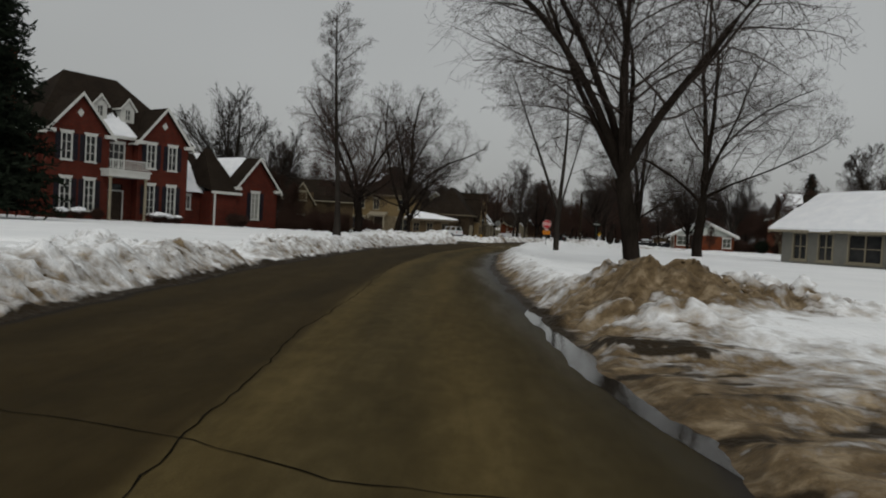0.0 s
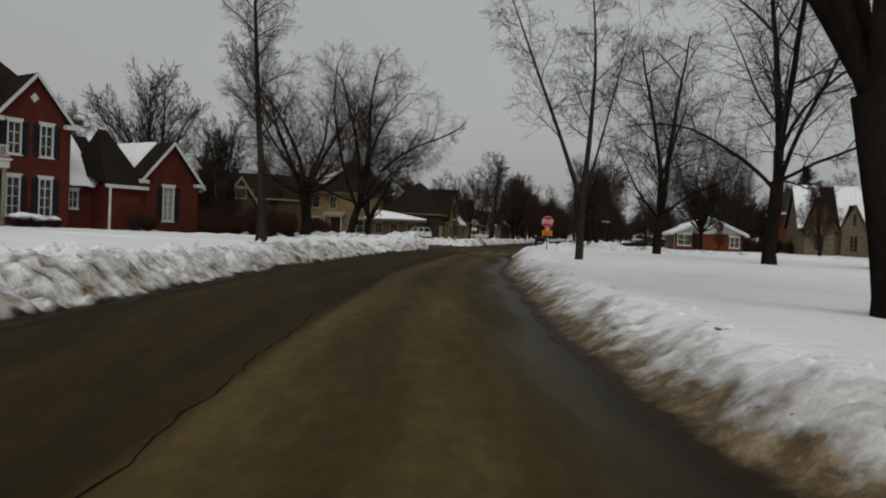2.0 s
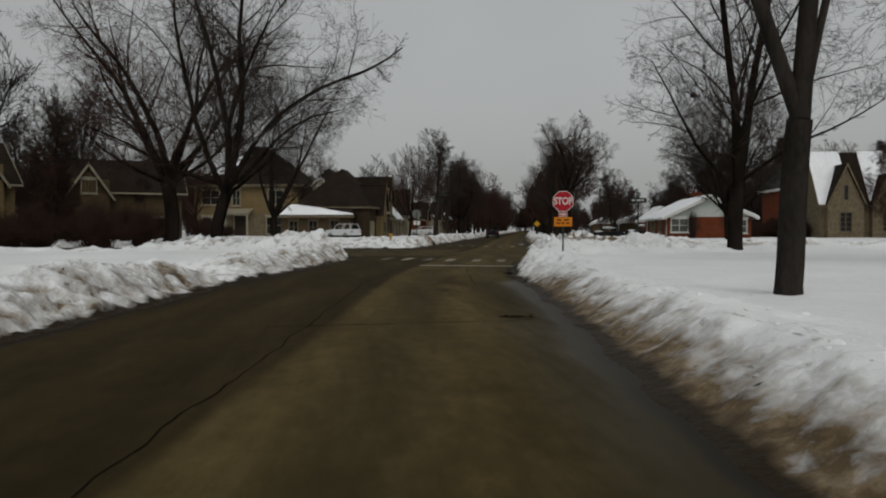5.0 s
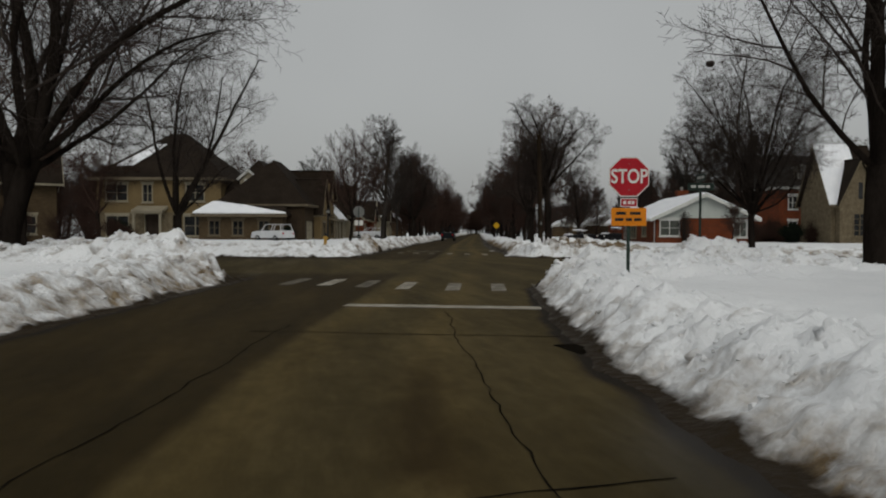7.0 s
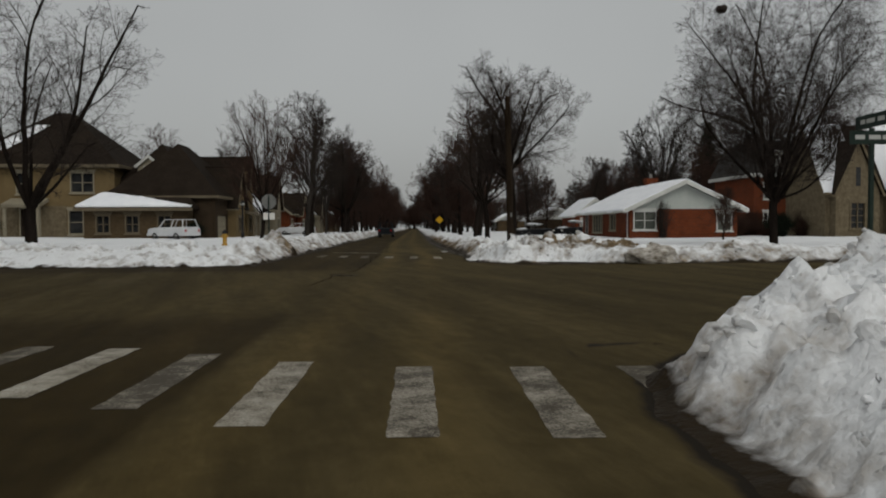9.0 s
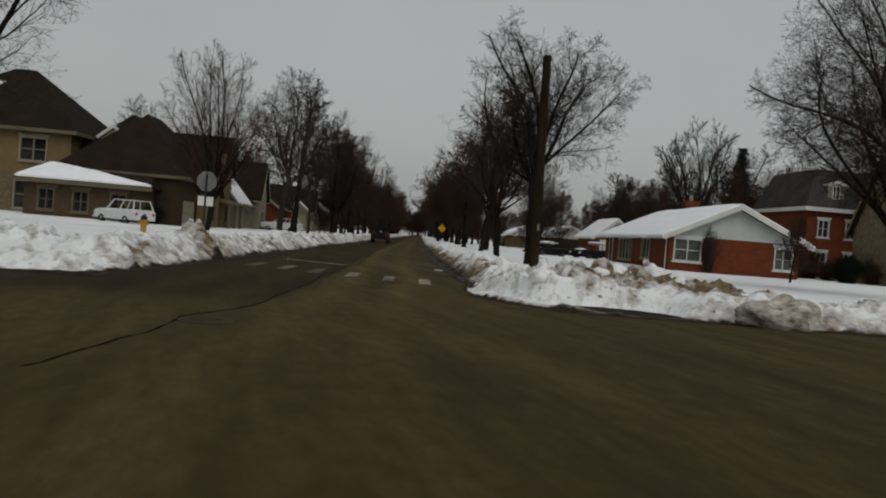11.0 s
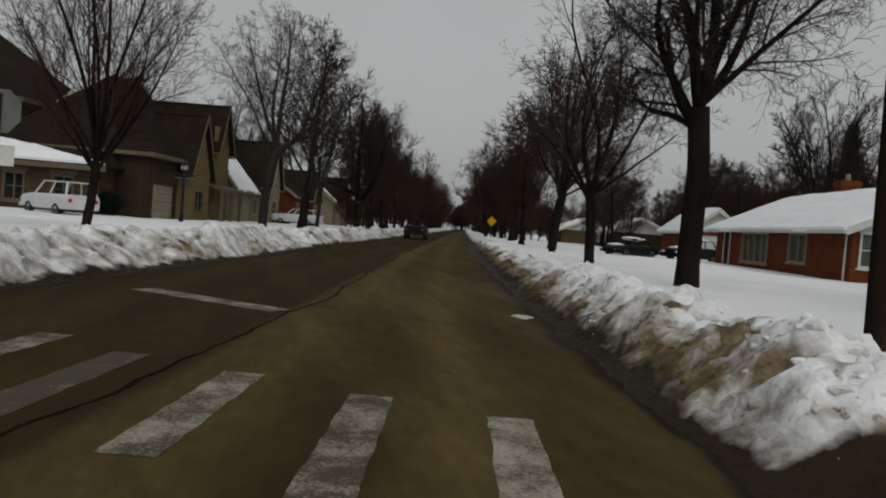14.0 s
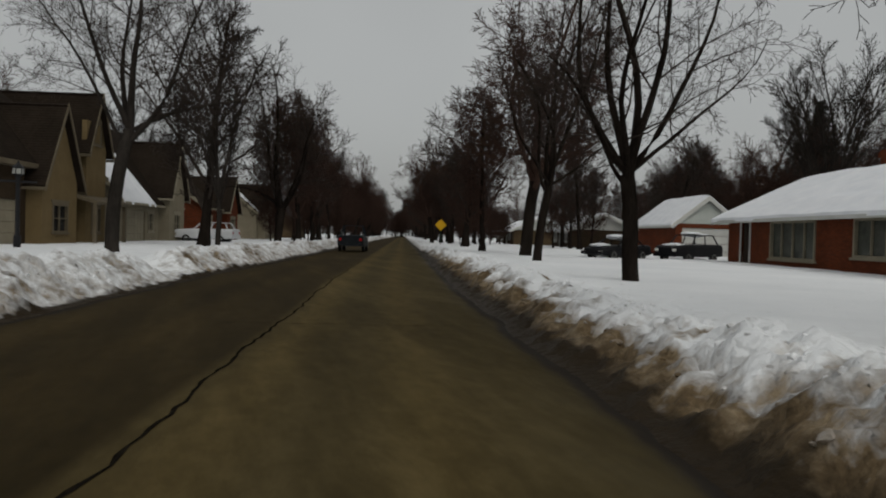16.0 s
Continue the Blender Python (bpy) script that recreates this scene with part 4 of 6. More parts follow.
# ---- woods and garden trees farther off ----
far_kinds = []
for i, (lv, tr, cr, tw, at) in enumerate(((FAR, (11.5, 0.24, None, (0, 0), 0.16), (4.4, 2.0, 13.0), TWIG, (-20, 138)), (FAR, (9.5, 0.2, None, (0.03, 0), 0.16), (4.2, 1.2, 11.0), TWIG_RED, (-34, 98)),
                                          (UPRIGHT, (3, 0.25, [(4, 12, 12, 0.6), (5, 26, 11, 0.5)], (0, 0), 0.9), (5.2, 3.0, 15.0), BARK_PALE, (-58, 72)),
                                          (VASE, (3.3, 0.28, [(4, 20, 10, 0.6), (5, 42, 9, 0.5)], (0, 0), 0.9), (5.6, 2.6, 14.0), TWIG_RED, (36, 158)))):
    far_kinds.append(bare_tree(40 + i, lv, tr, cr, at, "bare tree in a snowy garden", 0, twig=tw, least=0.012, group="garden trees", plain_crown=True))


def scatter(kind, x, y, size, turn):
    copy = copy_thing(far_kinds[kind], pose(x, y, ground_at(x, y) - 0.1, 0, 0, turn))
    copy.scale = (size, size, size * random.uniform(0.9, 1.1))
    return copy


rng = random.Random(5)
# street trees up to the vanishing point
for i in range(26):
    y = 108 + i * 11.5 + rng.uniform(-2, 2)
    scatter(rng.choice((0, 1, 3, 0)), right_edge(y) + rng.uniform(4.0, 6.0), y, rng.uniform(0.9, 1.25), rng.uniform(0, 360))
    y = 112 + i * 11.5 + rng.uniform(-3, 3)
    scatter(rng.choice((0, 1, 3, 1)), left_edge(y) - rng.uniform(3.5, 6.5), y, rng.uniform(0.9, 1.3), rng.uniform(0, 360))
# garden trees behind the houses
for x, y, k, s in ((-36.5, 82, 2, 1.75), (-50, 66, 2, 1.3), (-31, 92, 2, 1.3), (-30, 84, 0, 1.0), (-40, 92, 1, 1.1), (-24, 118, 3, 1.0), (-34, 128, 0, 1.1), (-16, 132, 1, 1.2), (-6, 140, 3, 1.1), (2, 150, 2, 1.1), (-44, 112, 0, 1.2),
                   (51.5, 111.0, 2, 1.15), (66, 143, 0, 1.0), (50, 128, 0, 0.9), (60, 96, 3, 0.9), (72, 104, 0, 1.1), (52, 66, 0, 1.2), (64, 70, 3, 1.2), (48, 52, 2, 0.8), (60, 40, 1, 1.0), (70, 120, 1, 1.2), (46, 140, 1, 0.9), (50, 150, 3, 0.9),
                   (38, 60, 1, 0.8), (36, 80, 1, 0.35), (64, 90, 0, 0.95), (-58, 50, 0, 1.2), (-50, 30, 1, 1.1), (-38, 60, 0, 1.0)):
    scatter(k, x, y, s, rng.uniform(0, 360))
# dense brown gardens beyond the bungalow and behind the houses on the other side
for i in range(44):
    x, y = (rng.uniform(40, 82), rng.uniform(118, 178)) if i % 3 else (rng.uniform(-34, -14), rng.uniform(128, 170))
    if not (48 < x < 60 and 152 < y < 176):
        scatter(rng.choice((0, 1, 1, 3)), x, y, rng.uniform(0.6, 1.0), rng.uniform(0, 360))
for i in range(105):
    a, r = rng.uniform(-75, 75), rng.uniform(105, 300)
    x, y = r * math.sin(radians(a)) + 15, 40 + r * math.cos(radians(a))
    if min(abs(x - float(right_edge(y))), abs(x - float(left_edge(y)))) > 12 and not left_edge(y) - 12 < x < right_edge(y) + 12:
        scatter(rng.choice((0, 1, 1, 3)), x, y, rng.uniform(0.75, 1.35), rng.uniform(0, 360))
# gardens full of bare trees beyond the crossing street, on both sides
for x0, x1, y0, y1, n, small, large in ((-50, -14, 136, 185, 26, 0.85, 1.25), (-44, -20, 70, 112, 12, 0.5, 0.85), (46, 95, 118, 190, 30, 0.7, 1.15), (60, 90, 60, 112, 14, 0.7, 1.1), (-75, -52, 40, 110, 12, 0.8, 1.2)):
    for i in range(n):
        x, y = rng.uniform(x0, x1), rng.uniform(y0, y1)
        if not (48 < x < 70 and 150 < y < 210):
            scatter(rng.choice((0, 1, 1, 3)), x, y, rng.uniform(small, large), rng.uniform(0, 360))
# the woods that close the far end of the street
for i in range(48):
    scatter(rng.choice((0, 1, 3)), 100 + rng.uniform(-60, 60), rng.uniform(425, 480), rng.uniform(1.2, 1.9), rng.uniform(0, 360))
for i in range(26):
    y = rng.uniform(432, 470)
    bush = scatter(1, (float(right_edge(y)) + float(left_edge(y))) / 2 + rng.uniform(-16, 16), y, rng.uniform(0.8, 1.5), rng.uniform(0, 360))
    bush.name = "thicket"
    tagged(bush, "russet thicket of bare trees closing the street", "thicket", "thickets")
# russet thickets under the street trees farther along
for i in range(110):
    y = rng.uniform(135, 400)
    x = float(right_edge(y)) + rng.uniform(5, 16) if i % 2 else float(left_edge(y)) - rng.uniform(4, 9)
    bush = scatter(1, x, y, rng.uniform(0.3, 0.6) if y < 250 else rng.uniform(0.5, 0.95), rng.uniform(0, 360))
    bush.name = "thicket"
    tagged(bush, "russet thicket of bare twigs under street trees", "thicket", "thickets")


# ---- houses ----
def wall(house, m, length, height, openings=(), mat=BRICK, gable=(), thick=0.28, low=0.0, label=""):
    """A wall with openings through it; outside is y = 0, facing -y. gable: outline in x and z above it."""
    xs = sorted({0.0, length, *(v for o in openings for v in o[:2])})
    zs = sorted({low, height, *(v for o in openings for v in o[2:4])})
    s = Shape()
    for i in range(len(zs) - 1):
        run = None
        for k in range(len(xs) - 1):
            cx_, cz = (xs[k] + xs[k + 1]) / 2, (zs[i] + zs[i + 1]) / 2
            hole = any(o[0] < cx_ < o[1] and o[2] < cz < o[3] for o in openings)
            if hole:
                if run is not None:
                    s.box(run, xs[k], 0, thick, zs[i], zs[i + 1])
                    run = None
            elif run is None:
                run = xs[k]
        if run is not None:
            s.box(run, xs[-1], 0, thick, zs[i], zs[i + 1])
    if gable:
        s.prism(gable, 0, thick)
    return part("wall", s, mat, house, label, m)


def window(house, m, x0, x1, z0, z1, trim=WHITE, cols=2, bars=2, shutters=None, sill=True, glass=GLASS, blind=False):
    f, t = 0.09, 0.06
    s = Shape()
    for y in (-t, 0.12):
        s.v += [(x0, y, z0), (x1, y, z0), (x1, y, z1), (x0, y, z1), (x0 + f, y, z0 + f), (x1 - f, y, z0 + f), (x1 - f, y, z1 - f), (x0 + f, y, z1 - f)]
    for i in range(4):
        j = (i + 1) % 4
        s.f += [(i, j, 4 + j, 4 + i), (8 + j, 8 + i, 12 + i, 12 + j), (j, i, 8 + i, 8 + j), (4 + i, 4 + j, 12 + j, 12 + i)]
    w_ = part("window", s, trim, house, "", m)
    for i in range(1, cols):
        c = x0 + (x1 - x0) * i / cols
        part("mullion", Shape().box(c - 0.03, c + 0.03, 0.0, 0.09, z0 + f, z1 - f), trim, w_)
    for i in range(1, bars):
        c = z0 + (z1 - z0) * i / bars
        part("glazing_bar", Shape().box(x0 + f, x1 - f, 0.002, 0.088, c - 0.025, c + 0.025), trim, w_)
    part("pane", Shape().box(x0 + f, x1 - f, 0.10, 0.115, z0 + f, z1 - f), glass, w_)
    if blind:
        part("blind", Shape().box(x0 + f, x1 - f, 0.125, 0.14, z0 + f, z1 - f), CURTAIN, w_)
    if sill:
        part("sill", Shape().box(x0 - 0.08, x1 + 0.08, -0.12, 0.02, z0 - 0.1, z0 - 0.002), trim, w_)
        part("lintel", Shape().prism([(x0 - 0.06, z1 + 0.003), (x1 + 0.06, z1 + 0.003), (x1 + 0.14, z1 + 0.22), (x0 - 0.14, z1 + 0.22)], -0.05, -0.003), trim, w_)
    if shutters:
        wd = (x1 - x0) * 0.45
        for a in (x0 - wd - 0.03, x1 + 0.03):
            sh = Shape().box(a, a + 0.05, -0.05, -0.004, z0, z1).box(a + wd - 0.05, a + wd, -0.05, -0.004, z0, z1)
            for k in range(14):
                z = z0 + (z1 - z0) * k / 14
                sh.box(a + 0.05, a + wd - 0.05, -0.045, -0.006, z, z + (z1 - z0) / 14 * 0.8)
            part("shutter", sh, shutters, w_)
    return w_


def panel_door(house, m, x0, x1, z0, z1, mat=DOORWOOD, trim=WHITE, name="door"):
    s = Shape().box(x0, x1, 0.12, 0.17, z0, z1)
    d = part(name, s, mat, house, "", m)
    for i in range(2):
        for k in range(3):
            a, b = x0 + (x1 - x0) * (0.1 + 0.45 * i), z0 + (z1 - z0) * (0.06 + 0.31 * k)
            part("door_panel", Shape().box(a, a + (x1 - x0) * 0.34, 0.095, 0.118, b, b + (z1 - z0) * 0.25), mat, d)
    part("door_frame", Shape().box(x0 - 0.12, x0, -0.04, 0.2, z0, z1 + 0.12).box(x1, x1 + 0.12, -0.04, 0.2, z0, z1 + 0.12).box(x0, x1, -0.04, 0.2, z1, z1 + 0.12), trim, d)
    part("door_handle", Shape().tube((x1 - 0.12, 0.09, z0 + 1.0), (x1 - 0.12, 0.02, z0 + 1.0), 0.03, 0.035, 8), BLACK, d)
    return d


def garage_door(house, m, x0, x1, z0, z1, mat=CREAM):
    s = Shape()
    for k in range(4):
        a = z0 + (z1 - z0) * k / 4
        s.box(x0, x1, 0.12, 0.16, a, a + (z1 - z0) / 4 - 0.02)
        n = max(2, int((x1 - x0) / 0.6))
        for i in range(n):
            b = x0 + (x1 - x0) * (i + 0.12) / n
            s.box(b, b + (x1 - x0) / n * 0.76, 0.10, 0.119, a + 0.1, a + (z1 - z0) / 4 - 0.12)
    return part("garage_door", s, mat, house, "", m)


def gable_roof(house, m, wide, deep_, eave, top, over=0.4, mat=ROOF, trim=WHITE, snow=(), thick=0.16, ends=(True, False)):
    """Two slopes that meet in a ridge along y."""
    h, k = wide / 2, (top - eave) / (wide / 2)
    ze, o = eave - over * k, over
    left = [(-o, -o, ze), (h, -o, top), (h, deep_ + o, top), (-o, deep_ + o, ze)]
    right = [(h, -o, top), (wide + o, -o, ze), (wide + o, deep_ + o, ze), (h, deep_ + o, top)]
    lift = lambda pts, dz: [(x, y, z + dz) for x, y, z in pts]
    part("roof", Shape().slab(lift(left, thick), thick).slab(lift(right, thick), thick), mat, house, "", m)
    for end, y in ((ends[0], -o), (ends[1], deep_ + o)):
        if end:
            y0, y1 = (y - 0.05, y - 0.003) if y < 0 else (y + 0.003, y + 0.05)
            for sgn in (-1, 1):
                xa = -o if sgn < 0 else wide + o
                part("bargeboard", Shape().prism([(xa, ze - 0.14), (h, top - 0.14), (h, top + thick + 0.04), (xa, ze + thick + 0.04)], y0, y1), trim, house, "", m)
    for sgn in (-1, 1):
        x = -o if sgn < 0 else wide + o
        part("gutter", Shape().box(min(x, x + sgn * 0.11), max(x, x + sgn * 0.11), -o, deep_ + o, ze - 0.06, ze + 0.09), trim, house, "", m)
    for slope, f0, f1, t in snow:
        p = left if slope < 0 else right
        snow_slab(house, m, p, thick, f0, f1, t)


def snow_slab(house, m, p, thick, f0, f1, depth=0.14, seed=3):
    """Settled snow with an uneven lower rim on part of a slope; f0, f1: the stretch along the ridge."""
    a, b, c, d = (Vector(q) for q in p)
    low, top = ((a, d), (b, c)) if a.z < b.z else ((b, c), (a, d))
    s, n, k = Shape(), 26, 8
    grid = []
    for i in range(n + 1):
        f = f0 + (f1 - f0) * i / n
        lo, hi = low[0].lerp(low[1], f), top[0].lerp(top[1], f)
        cut = -0.015 + 0.02 * noise.noise(Vector((i * 0.4 + seed, 1.7, 0)))
        row = []
        for j in range(k + 1):
            g = cut + (0.99 - cut) * j / k
            e = min(1.0, 4 * j / k, 4.0 * i / n + 0.25, 4.0 * (n - i) / n + 0.25)
            q = lo.lerp(hi, g) + Vector((0, 0, thick + 0.01 + depth * (0.45 + 0.55 * e) * (1 + 0.5 * noise.noise(Vector((i * 0.35, j * 0.6, seed))))))
            row.append(q)
        grid.append(row)
    for i in range(n):
        for j in range(k):
            s.poly([grid[i][j], grid[i + 1][j], grid[i + 1][j + 1], grid[i][j + 1]])
    for i in range(n):
        for j, dz in ((0, 1), (k, 1)):
            q0, q1 = grid[i][j], grid[i + 1][j]
            s.poly([q0, q1, q1 - Vector((0, 0, depth * 0.95)), q0 - Vector((0, 0, depth * 0.95))])
    for i in (0, n):
        for j in range(k):
            q0, q1 = grid[i][j], grid[i][j + 1]
            s.poly([q0, q1, q1 - Vector((0, 0, depth * 0.95)), q0 - Vector((0, 0, depth * 0.95))])
    part("snow_cover", s.mesh("snow_cover", ROOFSNOW, True), None, house, "settled white snow on the roof", m)


def hip_roof(house, m, wide, deep_, eave, top, over=0.45, mat=ROOF, trim=WHITE, inset=None, thick=0.16):
    o = over
    c = min(wide, deep_) / 2 if inset is None else inset
    if wide >= deep_:
        r0, r1 = (c, deep_ / 2, top), (wide - c, deep_ / 2, top)
    else:
        r0, r1 = (wide / 2, c, top), (wide / 2, deep_ - c, top)
    a, b, e, f = (-o, -o, eave), (wide + o, -o, eave), (wide + o, deep_ + o, eave), (-o, deep_ + o, eave)
    s = Shape()
    faces = ([a, b, r1, r0], [b, e, r1], [e, f, r0, r1], [f, a, r0]) if wide >= deep_ else ([a, b, r0], [b, e, r1, r0], [e, f, r1], [f, a, r0, r1])
    for q in faces:
        s.slab(q, thick)
    part("roof", s, mat, house, "", m)
    part("fascia", Shape().box(-o, wide + o, -o - 0.04, -o, eave - 0.2, eave + 0.02).box(-o, wide + o, deep_ + o, deep_ + o + 0.04, eave - 0.2, eave + 0.02)
         .box(-o - 0.04, -o, -o, deep_ + o, eave - 0.2, eave + 0.02).box(wide + o, wide + o + 0.04, -o, deep_ + o, eave - 0.2, eave + 0.02), trim, house, "", m)
    part("soffit", Shape().box(-o, wide + o, -o, deep_ + o, eave - 0.24, eave - 0.2), trim, house, "", m)


def chimney(house, x, y, z0, z1, w_=0.9, d_=0.6, mat=BRICK):
    c = part("chimney", Shape().box(x - w_ / 2, x + w_ / 2, y - d_ / 2, y + d_ / 2, z0, z1).box(x - w_ / 2 - 0.07, x + w_ / 2 + 0.07, y - d_ / 2 - 0.07, y + d_ / 2 + 0.07, z1 - 0.35, z1 - 0.1), mat, house)
    part("chimney_pot", Shape().tube((x, y, z1), (x, y, z1 + 0.4), 0.16, 0.13, 10), CONCRETE, c)


def dormer(house, x, y, z0, w_, h, rise, deep_, mat=WHITE, roof=ROOF, snow=False):
    """A small gabled dormer whose front stands at y."""
    m = pose(x - w_ / 2, y, 0)
    face = wall(house, m, w_, z0 + h, [(w_ * 0.25, w_ * 0.75, z0 + 0.3, z0 + h - 0.1)], mat, [(0, z0 + h), (w_, z0 + h), (w_ / 2, z0 + h + rise)], 0.15, z0)
    face.name = "dormer"
    part("cheek", Shape().box(0, 0.1, 0.15, deep_, z0, z0 + h).box(w_ - 0.1, w_, 0.15, deep_, z0, z0 + h), mat, house, "", m)
    window(house, m, w_ * 0.25, w_ * 0.75, z0 + 0.3, z0 + h - 0.1, sill=False)
    gable_roof(house, m, w_, deep_, z0 + h, z0 + h + rise, 0.15, roof, snow=((1, 0, 1, 0.1),) if snow else (), thick=0.08)


BACK = lambda w_, d_: pose(w_, d_, 0, 0, 0, 180)
FRONT = pose(0, 0, 0)


def shell(house, m, wide, deep_, height, openings=(), mat=BRICK, left=(), right=(), gable=(), back=True, low=0.0):
    """Four walls; openings of the front, left and right sides."""
    wall(house, m, wide, height, openings, mat, gable, low=low)
    wall(house, m @ pose(wide - 0.002, 0.282, 0, 0, 0, 90), deep_ - 0.564, height, right, mat, low=low)
    wall(house, m @ pose(0.002, deep_ - 0.282, 0, 0, 0, -90), deep_ - 0.564, height, left, mat, low=low)
    if back:
        wall(house, m @ BACK(wide, deep_), wide, height, (), mat, [(wide - x, z) for x, z in gable][::-1] if gable else (), low=low)


def colonial():
    h = thing("brick_colonial_house", pose(-36.28, 32.81, 0, 0, 0, 56.8), "two-storey red brick house with white gables and dark shutters", "house")
    shell(h, FRONT, 14.4, 11.0, 8.2, [(6.2, 7.6, 0.6, 3.9), (6.1, 7.7, 5.2, 7.6)], low=-0.3, right=[(3, 4.2, 5.6, 7.6)])
    hip_roof(h, FRONT, 14.4, 11.0, 8.25, 14.3, inset=4.6)
    for x0, x1, holes in ((0.3, 5.7, [(1.4, 2.38), (3.5, 4.48)]), (8.5, 13.8, [(9.35, 10.33), (11.6, 12.58)])):
        m, w_ = pose(x0, -0.9, 0), x1 - x0
        op = [(a - x0, b - x0, z0, z1) for a, b in holes for z0, z1 in ((1.25, 4.0), (5.55, 7.85))]
        wall(h, m, w_, 8.1, op, gable=[(0, 8.1), (w_, 8.1), (w_ / 2, 11.3)], low=-0.3)
        for s in (0, 1):
            part("wall", Shape().box(x0 + s * (w_ - 0.25), x0 + s * (w_ - 0.25) + 0.25, -0.618, -0.003, -0.3, 8.1), BRICK, h)
        gable_roof(h, m, w_, 5.6, 8.1, 11.3, 0.38)
        for o in op:
            window(h, m, *o, cols=2, bars=4 if o[2] < 3 else 3, shutters=SHUTTER)
        part("gable_ornament", Shape().prism([(w_ / 2 - 0.3, 9.7), (w_ / 2, 9.35), (w_ / 2 + 0.3, 9.7), (w_ / 2, 10.05)], -0.05, -0.003), WHITE, h, "white diamond ornament", m)
        for x in (-0.38, w_ - 0.5):
            part("cornice_return", Shape().box(x, x + 0.88, -0.42, -0.003, 7.75, 8.05), WHITE, h, "", m)
    panel_door(h, FRONT, 6.2, 7.6, 0.6, 3.2)
    part("fanlight", Shape().box(6.25, 7.55, 0.1, 0.12, 3.25, 3.85), GLASS, h)
    window(h, FRONT, 6.1, 7.7, 5.2, 7.6, cols=3, bars=3)
    # porch with a balcony
    part("porch_roof", Shape().box(5.0, 8.9, -2.3, -0.003, 4.45, 4.95).box(4.9, 9.0, -2.42, -0.003, 4.95, 5.1), WHITE, h, "white porch roof with mouldings")
    # columns in darker cream than the white trim, painting in the porch's shade
    for x in (5.25, 8.65):
        part("porch_column", Shape().lathe([(0.17, 0), (0.17, 0.12), (0.125, 0.2), (0.135, 1.5), (0.115, 3.6), (0.17, 3.7), (0.17, 3.85)], 14, (x, -2.05, 0.6)), CREAM, h)
    part("porch_step", Shape().box(4.9, 9.0, -2.5, -0.003, 0.0, 0.598), CONCRETE, h)
    part("railing", Shape().box(5.0, 8.9, -2.3, -2.22, 5.9, 5.98).box(5.0, 8.9, -2.3, -2.22, 5.2, 5.26), WHITE, h)
    for k in range(23):
        part("baluster", Shape().box(5.03 + k * 0.17, 5.08 + k * 0.17, -2.28, -2.24, 5.262, 5.898), WHITE, h)
    dormer(h, 5.75, 1.0, 9.6, 1.3, 1.5, 0.8, 3.5)
    dormer(h, 8.45, 1.0, 9.6, 1.3, 1.5, 0.8, 3.5)
    snow_slab(h, FRONT, [(5.6, -0.45, 8.3), (6.3, 2.4, 10.9), (8.0, 2.4, 10.9), (8.7, -0.45, 8.3)], 0.03, 0.05, 0.95, 0.12)
    chimney(h, -0.5, 5.0, -0.2, 15.0, 1.0, 1.6)
    # link with a snowy roof and a hipped bay
    m = pose(14.42, 1.2, 0)
    shell(h, m, 5.6, 7.5, 4.0, [(0.6, 1.4, 2.0, 3.4)], low=-0.3, back=False)
    window(h, m, 0.6, 1.4, 2.0, 3.4)
    q = [(-0.0, -0.5, 3.9), (0.0, 3.7, 8.1), (5.6, 3.7, 8.1), (5.6, -0.5, 3.9)]
    part("roof", Shape().slab([q[0], q[3], q[2], q[1]], 0.16).slab([(0, 3.7, 8.1), (5.6, 3.7, 8.1), (5.6, 8, 3.9), (0, 8, 3.9)], 0.16), ROOF, h, "", m)
    snow_slab(h, m, q, 0.02, 0.02, 0.5, 0.16)
    snow_slab(h, m, q, 0.02, 0.74, 1.0, 0.14, 8)
    b = pose(16.9, -0.9, 0)
    wall(h, b, 3.0, 4.0, low=-0.3)
    for a in (0, 2.75):
        part("wall", Shape().box(a, a + 0.25, 0.283, 2.0, -0.3, 4.0), BRICK, h, "", b)
    part("bay_roof", Shape().slab([(-0.4, -0.4, 4.0), (3.4, -0.4, 4.0), (1.9, 3.2, 8.6), (1.1, 3.2, 8.6)], 0.15).slab([(-0.4, 4.5, 5.2), (-0.4, -0.4, 4.0), (1.1, 3.2, 8.6)], 0.15).slab([(3.4, -0.4, 4.0), (3.4, 4.5, 5.2), (1.9, 3.2, 8.6)], 0.15), ROOF, h, "", b)
    part("fascia", Shape().box(-0.42, 3.42, -0.45, -0.402, 3.75, 4.02), WHITE, h, "", b)
    part("post", Shape().lathe([(0.1, 0), (0.1, 3.7)], 10, (0.05, -0.35, 0.05)), WHITE, h, "", b)
    # garage wing with its gable to the street
    g = pose(20.05, -0.6, 0)
    shell(h, g, 5.75, 9.0, 4.7, [(2.1, 3.25, 1.3, 4.2)], low=-0.3, gable=[(0, 4.7), (5.75, 4.7), (2.875, 7.9)])
    window(h, g, 2.1, 3.25, 1.3, 4.2, cols=2, bars=5, shutters=SHUTTER, blind=True, glass=CURTAIN)
    gable_roof(h, g, 5.75, 9.0, 4.7, 7.9, 0.4, snow=((-1, 0.25, 0.95, 0.14),))
    for x in (-0.4, 5.25):
        part("cornice_return", Shape().box(x, x + 0.9, -0.42, -0.003, 4.35, 4.65), WHITE, h, "", g)


colonial()


